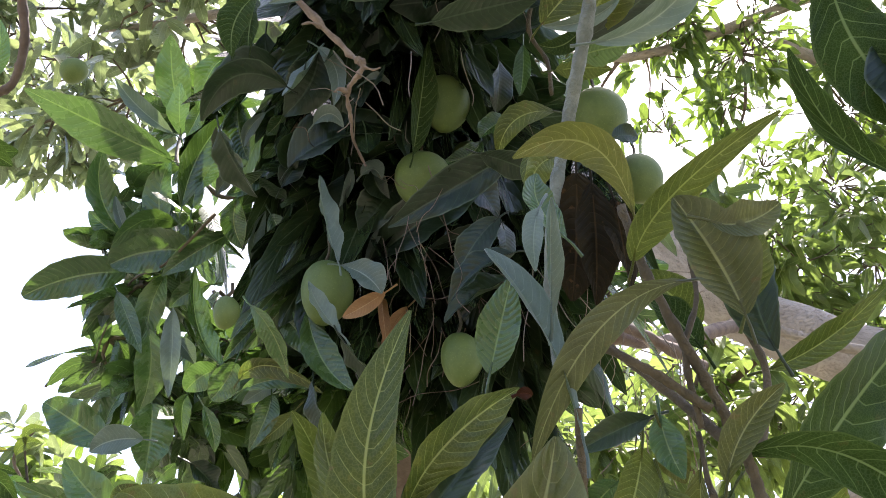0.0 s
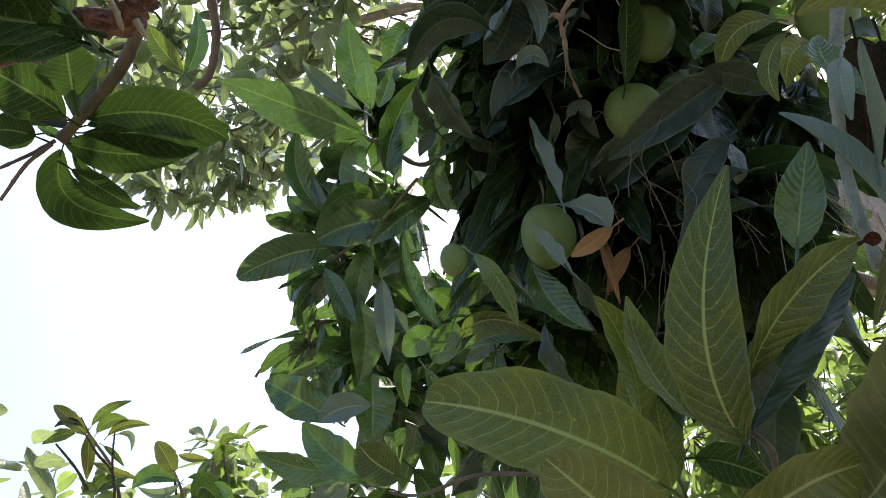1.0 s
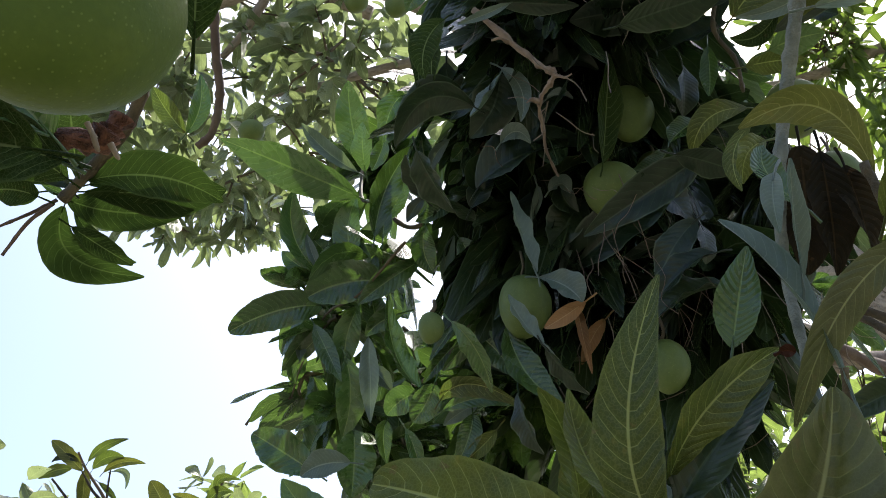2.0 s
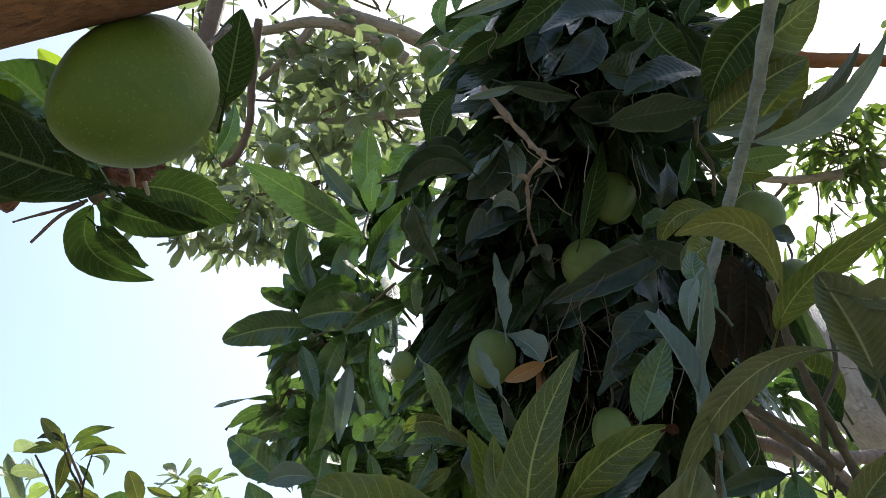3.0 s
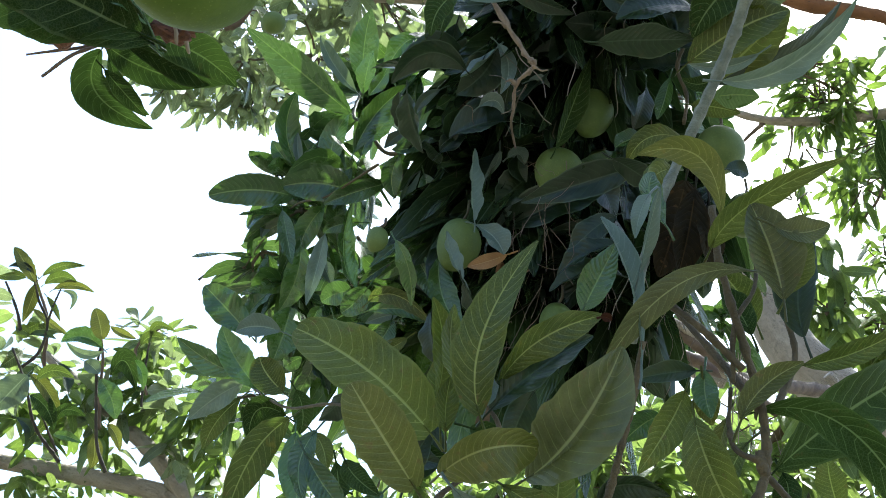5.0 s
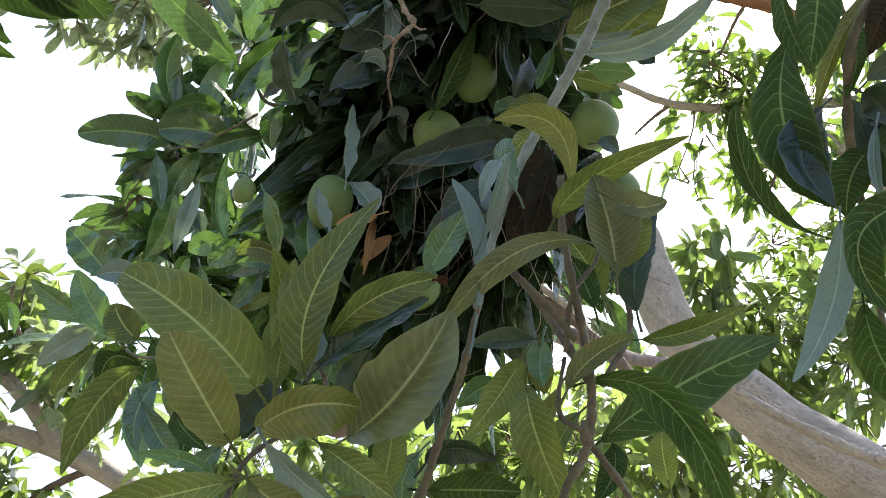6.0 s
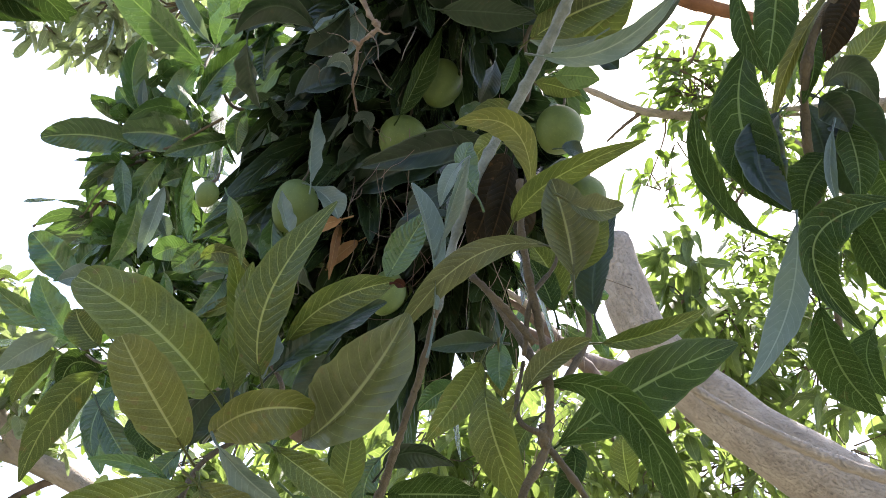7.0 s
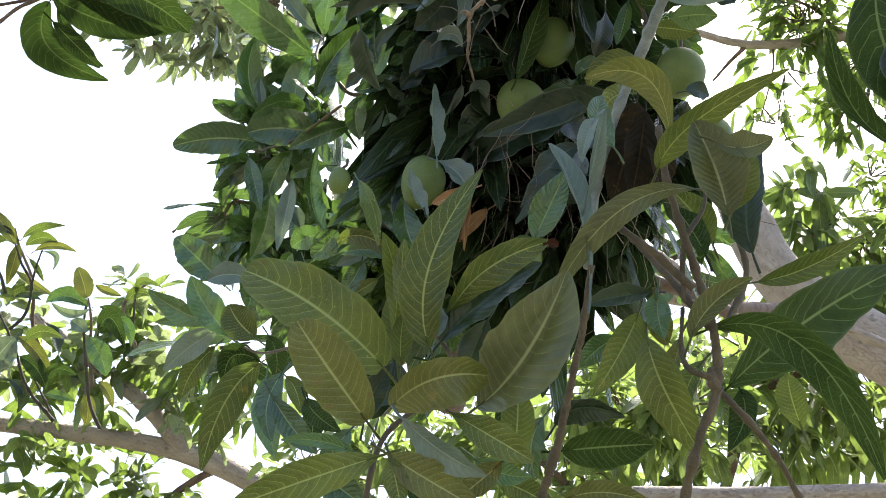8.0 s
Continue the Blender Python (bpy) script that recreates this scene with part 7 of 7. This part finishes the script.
crown(tree_left, [(-2.64, 3.92, 3.15, 0.27, 5), (-2.14, 4.03, 3.09, 0.23, 5), (-1.87, 3.98, 3.24, 0.23, 5), (-2.55, 4.05, 2.97, 0.35, 7), (-1.70, 3.96, 3.12, 0.30, 7), (-2.05, 4.01, 2.97, 0.30, 6), (-2.22, 4.20, 2.63, 0.34, 7), (-1.42, 4.12, 2.94, 0.34, 6), (-2.86, 3.91, 3.11, 0.46, 11), (-2.26, 2.21, 2.80, 0.22, 7), (-2.13, 2.37, 2.69, 0.24, 7), (-2.47, 2.40, 2.65, 0.25, 7), (-2.06, 3.82, 3.45, 0.20, 5)], 21, CROWN_GREY, size=0.13, hang=0.1, droop=0.4, whorl=5, slim=(0.32, 0.48), twigs=False)
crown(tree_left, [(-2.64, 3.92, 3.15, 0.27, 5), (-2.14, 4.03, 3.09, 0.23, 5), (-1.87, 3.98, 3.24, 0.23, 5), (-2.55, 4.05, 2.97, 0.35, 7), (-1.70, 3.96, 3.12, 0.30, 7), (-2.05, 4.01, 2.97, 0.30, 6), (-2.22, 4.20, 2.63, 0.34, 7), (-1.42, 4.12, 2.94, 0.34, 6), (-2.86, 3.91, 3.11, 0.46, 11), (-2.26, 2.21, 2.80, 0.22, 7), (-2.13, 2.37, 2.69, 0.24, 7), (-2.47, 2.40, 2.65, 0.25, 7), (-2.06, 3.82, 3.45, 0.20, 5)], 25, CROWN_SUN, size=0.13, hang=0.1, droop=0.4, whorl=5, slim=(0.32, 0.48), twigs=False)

leaf(tree_left, LEAF_OLIVE, (-2.134, 2.901, 3.118), (-2.260, 2.843, 3.229), 0.056, (0.31, -0.94, -0.14), mid=(-2.198, 2.868, 3.179), fold=0.3, blunt=0.4, spin=0)
leaf(tree_left, LEAF, (-2.115, 2.897, 3.153), (-1.930, 2.841, 3.200), 0.034, (-0.03, -0.69, -0.72), mid=(-2.033, 2.857, 3.190), fold=0.4, spin=0)
leaf(tree_left, LEAF, (-2.102, 2.919, 3.131), (-1.978, 2.918, 3.165), 0.051, (0.14, -0.83, -0.53), mid=(-2.044, 2.904, 3.167), fold=0.3, spin=0)
leaf(tree_left, LEAF_OLIVE, (-2.064, 2.936, 3.122), (-1.899, 2.942, 3.145), 0.035, (0.09, -0.91, -0.40), mid=(-1.989, 2.925, 3.151), fold=0.4, spin=0)
leaf(tree_left, LEAF_OLIVE, (-2.145, 2.931, 3.136), (-2.185, 3.040, 3.002), 0.051, (0.50, -0.59, -0.63), mid=(-2.160, 2.978, 3.080), fold=0.3, spin=0)
leaf(tree_left, LEAF, (-2.183, 2.904, 3.133), (-2.314, 2.903, 3.104), 0.046, (0.12, -0.85, -0.51), mid=(-2.244, 2.897, 3.129), fold=0.3, spin=0)
leaf(tree_left, LEAF_DARK, (-2.145, 2.888, 3.149), (-2.264, 2.883, 3.158), 0.026, (0.01, -0.94, -0.33), mid=(-2.201, 2.874, 3.170), fold=0.4, spin=0)
leaf(tree_left, LEAF_PALE_SHEEN, (-2.031, 2.948, 3.129), (-1.980, 2.975, 3.065), 0.023, (0.24, -0.94, -0.22), mid=(-1.977, 2.953, 3.116), fold=0.4, spin=0)
leaf(tree_left, LEAF, (-2.093, 2.966, 3.097), (-2.011, 2.999, 3.018), 0.023, (0.33, -0.94, -0.06), mid=(-2.050, 2.980, 3.062), fold=0.4, spin=0)
leaf(tree_left, LEAF_OLIVE, (-2.171, 3.032, 3.068), (-1.956, 3.042, 2.977), 0.028, (-0.03, -0.98, -0.18), mid=(-2.072, 3.035, 3.023), fold=0.3, spin=0)
leaf(tree_left, LEAF, (-2.128, 3.038, 2.952), (-2.195, 3.029, 2.971), 0.043, (0.12, -0.99, -0.09), mid=(-2.162, 3.032, 2.963), fold=0.3, spin=0)
leaf(tree_left, LEAF_DARK, (-2.129, 3.047, 2.957), (-2.020, 3.053, 2.962), 0.025, (0.07, -0.90, -0.43), mid=(-2.078, 3.042, 2.970), fold=0.4, spin=0)
leaf(tree_left, LEAF_OLIVE, (-1.734, 2.877, 2.911), (-1.793, 2.829, 3.012), 0.070, (0.40, -0.90, -0.19), mid=(-1.759, 2.854, 2.961), fold=0.15, blunt=0.7, spin=0)
leaf(tree_left, LEAF_BRIGHT, (-1.732, 2.907, 2.890), (-1.896, 2.897, 2.875), 0.068, (0.07, -1.00, -0.06), mid=(-1.817, 2.882, 2.909), fold=0.5, spin=0)
leaf(tree_left, LEAF_PALE_SHEEN, (-1.722, 2.908, 2.878), (-1.879, 2.903, 2.883), 0.035, (0.02, -0.96, -0.29), mid=(-1.797, 2.924, 2.856), fold=0.4, spin=0)
leaf(tree_left, LEAF, (-2.015, 3.067, 2.779), (-1.871, 3.067, 2.815), 0.050, (0.13, -0.85, -0.51), mid=(-1.955, 3.047, 2.822), fold=0.3, spin=0)
leaf(tree_left, LEAF_OLIVE, (-2.060, 3.081, 2.798), (-1.908, 3.184, 2.684), 0.055, (0.47, -0.87, -0.16), mid=(-1.982, 3.117, 2.762), fold=0.3, spin=0)
leaf(tree_left, LEAF_BRIGHT, (-1.778, 3.087, 2.841), (-1.678, 3.150, 2.716), 0.086, (0.36, -0.92, -0.17), mid=(-1.715, 3.118, 2.783), fold=0.2, blunt=0.3, spin=0)
leaf(tree_left, LEAF_DEEP, (-1.691, 2.983, 2.831), (-1.569, 2.999, 2.780), 0.074, (0.01, -0.96, -0.27), mid=(-1.639, 2.942, 2.869), fold=0.4, spin=0)
leaf(tree_left, LEAF_BRIGHT, (-1.645, 2.997, 2.900), (-1.570, 3.045, 2.810), 0.044, (0.32, -0.92, -0.23), mid=(-1.595, 3.008, 2.876), fold=0.3, spin=0)
leaf(tree_left, LEAF_PALE_SHEEN, (-2.014, 2.988, 2.754), (-2.099, 3.032, 2.600), 0.114, (0.48, -0.74, -0.47), mid=(-2.052, 3.005, 2.685), fold=0.2, spin=0)
leaf(tree_left, LEAF_DEEP, (-2.052, 3.139, 2.738), (-1.896, 3.156, 2.622), 0.068, (0.08, -1.00, -0.04), mid=(-1.962, 3.136, 2.699), fold=0.3, spin=0)
leaf(tree_left, LEAF_DEEP, (-1.911, 3.163, 2.665), (-1.804, 3.164, 2.707), 0.050, (0.18, -0.88, -0.44), mid=(-1.881, 3.141, 2.711), fold=0.3, spin=0)
leaf(tree_left, LEAF_PALE_SHEEN, (-1.800, 2.953, 2.842), (-1.722, 2.956, 2.804), 0.058, (0.02, -1.00, -0.03), mid=(-1.757, 2.954, 2.825), fold=0.3, spin=0)
leaf(tree_left, LEAF, (-1.721, 3.158, 3.063), (-1.629, 3.153, 3.102), 0.048, (0.14, -0.89, -0.44), mid=(-1.686, 3.141, 3.100), fold=0.3, spin=0)
leaf(tree_left, LEAF, (-1.684, 3.141, 3.095), (-1.588, 3.133, 3.138), 0.033, (0.16, -0.85, -0.50), mid=(-1.666, 3.113, 3.143), fold=0.4, spin=0)
leaf(tree_left, LEAF_OLIVE, (-1.745, 3.137, 3.074), (-1.864, 3.121, 3.101), 0.034, (0.09, -0.98, -0.16), mid=(-1.811, 3.131, 3.084), fold=0.4, spin=0)
leaf(tree_left, LEAF_DEEP, (-1.715, 3.190, 3.000), (-1.842, 3.183, 3.031), 0.033, (-0.03, -0.95, -0.32), mid=(-1.774, 3.181, 3.024), fold=0.4, spin=0)
leaf(tree_left, LEAF, (-2.038, 3.279, 2.632), (-1.994, 3.208, 2.788), 0.042, (0.45, -0.76, -0.47), mid=(-2.001, 3.251, 2.704), fold=0.3, spin=0)
leaf(tree_left, LEAF_DARK, (-2.139, 3.272, 2.685), (-2.065, 3.309, 2.565), 0.051, (0.35, -0.94, -0.07), mid=(-2.059, 3.284, 2.644), fold=0.3, spin=0)
leaf(tree_left, LEAF_OLIVE, (-1.720, 3.193, 2.704), (-1.641, 3.232, 2.620), 0.041, (0.34, -0.93, -0.12), mid=(-1.673, 3.204, 2.674), fold=0.3, spin=0)
leaf(tree_left, LEAF_OLIVE, (-1.767, 3.215, 2.659), (-1.744, 3.272, 2.543), 0.059, (0.44, -0.84, -0.32), mid=(-1.744, 3.244, 2.603), fold=0.3, spin=0)
leaf(tree_left, LEAF_BRIGHT, (-1.970, 3.298, 2.657), (-1.843, 3.310, 2.651), 0.037, (0.09, -0.98, -0.17), mid=(-1.914, 3.296, 2.662), fold=0.3, spin=0)
leaf(tree_left, LEAF, (-2.32, 3.35, 3.176), (-2.406, 3.335, 3.087), 0.078, (0.72, -0.08, -0.69), 0.10)
leaf(tree_left, LEAF, (-2.211, 3.382, 3.158), (-2.316, 3.338, 3.123), 0.069, (0.37, -0.93, 0.05), 0.07)
leaf(tree_left, LEAF, (-2.373, 3.426, 3.059), (-2.39, 3.366, 2.931), 0.074, (0.88, -0.46, 0.1), 0.04)
leaf(tree_left, LEAF_DARK, (-2.311, 3.473, 3.01), (-2.395, 3.534, 2.909), 0.078, (-0.32, -0.9, -0.28), 0.03)
leaf(tree_left, LEAF_DARK, (-2.215, 3.459, 3.052), (-2.118, 3.513, 2.928), 0.078, (0.8, -0.41, 0.44), 0.05)
stem("twig", tree_left, [(-2.215, 3.55, 2.927), (-2.27, 3.458, 3.04), (-2.282, 3.35, 3.184), (-2.362, 3.242, 3.313), (-2.387, 3.196, 3.37)], 0.0102, 0.0051, TWIG_BROWN, 6, 0.15)
stem("twig", tree_left, [(-1.978, 3.645, 2.854), (-2, 3.553, 2.974), (-2.011, 3.461, 3.098), (-2.033, 3.4, 3.176)], 0.0102, 0.0051, TWIG_BROWN, 6, 0.15)
stem("twig", tree_left, [(-1.791, 3.556, 3.021), (-1.874, 3.432, 3.17), (-1.779, 3.372, 3.274)], 0.0077, 0.0051, TWIG_BROWN, 6, 0.15)
stem("twig", tree_left, [(-2.137, 3.124, 2.844), (-2.080, 3.086, 2.910), (-2.067, 3.017, 3.007), (-2.113, 2.965, 3.067), (-2.144, 2.916, 3.126)], 0.007, 0.004, TWIG_DARK, 8, 0.3)
stem("twig", tree_left, [(-2.067, 3.017, 3.007), (-2.054, 2.973, 3.070), (-2.036, 2.934, 3.127)], 0.005, 0.003, TWIG_DARK, 8, 0.3)
stem("twig", tree_left, [(-2.170, 3.034, 2.959), (-2.197, 2.985, 3.020), (-2.262, 2.912, 3.104)], 0.008, 0.004, TWIG_DARK, 8, 0.3)
stem("twig", tree_left, [(-1.666, 3.246, 2.533), (-1.715, 3.184, 2.606), (-1.745, 3.091, 2.727), (-1.766, 2.997, 2.849), (-1.765, 2.938, 2.931)], 0.008, 0.004, TWIG_DARK, 8, 0.3)
stem("twig", tree_left, [(-1.901, 3.313, 2.557), (-2.020, 3.225, 2.648), (-2.086, 3.122, 2.774), (-2.162, 3.032, 2.878)], 0.008, 0.004, TWIG_DARK, 8, 0.3)
stem("twig", tree_left, [(-1.919, 3.288, 2.587), (-1.982, 3.219, 2.666), (-2.045, 3.150, 2.745)], 0.006, 0.003, TWIG_DARK, 8, 0.3)
stem("twig", tree_left, [(-1.679, 3.317, 2.860), (-1.687, 3.246, 2.956), (-1.690, 3.175, 3.052), (-1.686, 3.141, 3.100)], 0.006, 0.003, TWIG_DARK, 8, 0.3)
crown(tree_left, [(-2.38, 4.22, 2.55, 0.26, 14), (-2.10, 4.33, 2.64, 0.26, 14), (-1.76, 4.36, 2.67, 0.24, 12), (-2.49, 3.90, 2.85, 0.20, 8), (-2.26, 3.91, 3.07, 0.20, 8), (-2.05, 3.94, 3.25, 0.18, 8), (-1.78, 3.98, 3.25, 0.20, 10), (-1.57, 4.21, 3.14, 0.22, 10)], 26, CROWN, size=0.15, hang=0.3, droop=0.5, whorl=5, twigs=False, slim=(0.3, 0.45))
tree_back = tagged(new("mango_tree"), "sunlit yellow-green mango tree beyond the near leaves", "tree")
stem("trunk", tree_back, [(2.834, 10.074, -2.695), (1.668, 7.238, 1.43), (1.332, 6.527, 2.453), (1.04, 6.018, 3.175), (0.93, 5.909, 3.689)], 0.2190, 0.0943, BARK_PALE, 12, 0.15)
stem("limb", tree, [(0.438, 3.387, 2.65), (0.934, 3.407, 2.735), (1.687, 3.429, 2.877), (2.558, 3.498, 2.973)], 0.0307, 0.0350, BARK_PALE, 12, 0.15, "pale level limb")
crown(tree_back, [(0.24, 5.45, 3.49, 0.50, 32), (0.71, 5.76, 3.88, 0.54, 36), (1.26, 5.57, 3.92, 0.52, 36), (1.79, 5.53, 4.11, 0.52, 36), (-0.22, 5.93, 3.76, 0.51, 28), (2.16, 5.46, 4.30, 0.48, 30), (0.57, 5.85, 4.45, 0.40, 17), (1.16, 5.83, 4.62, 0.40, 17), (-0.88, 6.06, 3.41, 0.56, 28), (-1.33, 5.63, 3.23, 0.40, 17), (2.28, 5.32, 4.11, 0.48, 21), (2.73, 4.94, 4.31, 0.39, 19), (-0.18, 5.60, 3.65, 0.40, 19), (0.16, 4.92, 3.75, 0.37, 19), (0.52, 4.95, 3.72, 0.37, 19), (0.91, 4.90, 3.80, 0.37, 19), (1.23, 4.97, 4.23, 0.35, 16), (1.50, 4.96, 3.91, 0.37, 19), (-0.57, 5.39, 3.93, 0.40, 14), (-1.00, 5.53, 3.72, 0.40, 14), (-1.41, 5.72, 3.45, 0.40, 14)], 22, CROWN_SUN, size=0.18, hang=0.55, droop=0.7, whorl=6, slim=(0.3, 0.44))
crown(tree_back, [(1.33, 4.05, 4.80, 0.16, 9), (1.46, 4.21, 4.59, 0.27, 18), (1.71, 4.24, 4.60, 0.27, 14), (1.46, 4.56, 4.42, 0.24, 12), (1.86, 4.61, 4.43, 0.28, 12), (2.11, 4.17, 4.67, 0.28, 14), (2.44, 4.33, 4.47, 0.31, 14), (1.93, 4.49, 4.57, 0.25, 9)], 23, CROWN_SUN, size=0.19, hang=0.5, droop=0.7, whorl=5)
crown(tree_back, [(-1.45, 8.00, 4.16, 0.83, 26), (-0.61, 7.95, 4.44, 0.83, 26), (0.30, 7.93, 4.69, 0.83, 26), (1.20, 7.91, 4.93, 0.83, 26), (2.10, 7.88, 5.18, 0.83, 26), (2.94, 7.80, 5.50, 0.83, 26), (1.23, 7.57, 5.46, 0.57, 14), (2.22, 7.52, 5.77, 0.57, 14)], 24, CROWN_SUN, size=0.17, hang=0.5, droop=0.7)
stem("limb", tree_back, [(1.22, 6.024, 3.207), (1.329, 5.246, 4.068), (1.459, 4.558, 4.421), (1.423, 4.176, 4.632)], 0.0438, 0.0127, TWIG_BROWN, 8, 0.15)
stem("limb", tree_back, [(1.329, 5.246, 4.068), (1.755, 4.928, 4.287), (1.83, 4.415, 4.543)], 0.0318, 0.0129, TWIG_BROWN, 8, 0.15)
stem("limb", tree_back, [(1.057, 6.121, 3.205), (0.457, 5.796, 3.383), (0.097, 5.623, 3.568), (-0.3, 5.677, 3.763)], 0.0371, 0.0151, TWIG_BROWN, 8, 0.15)
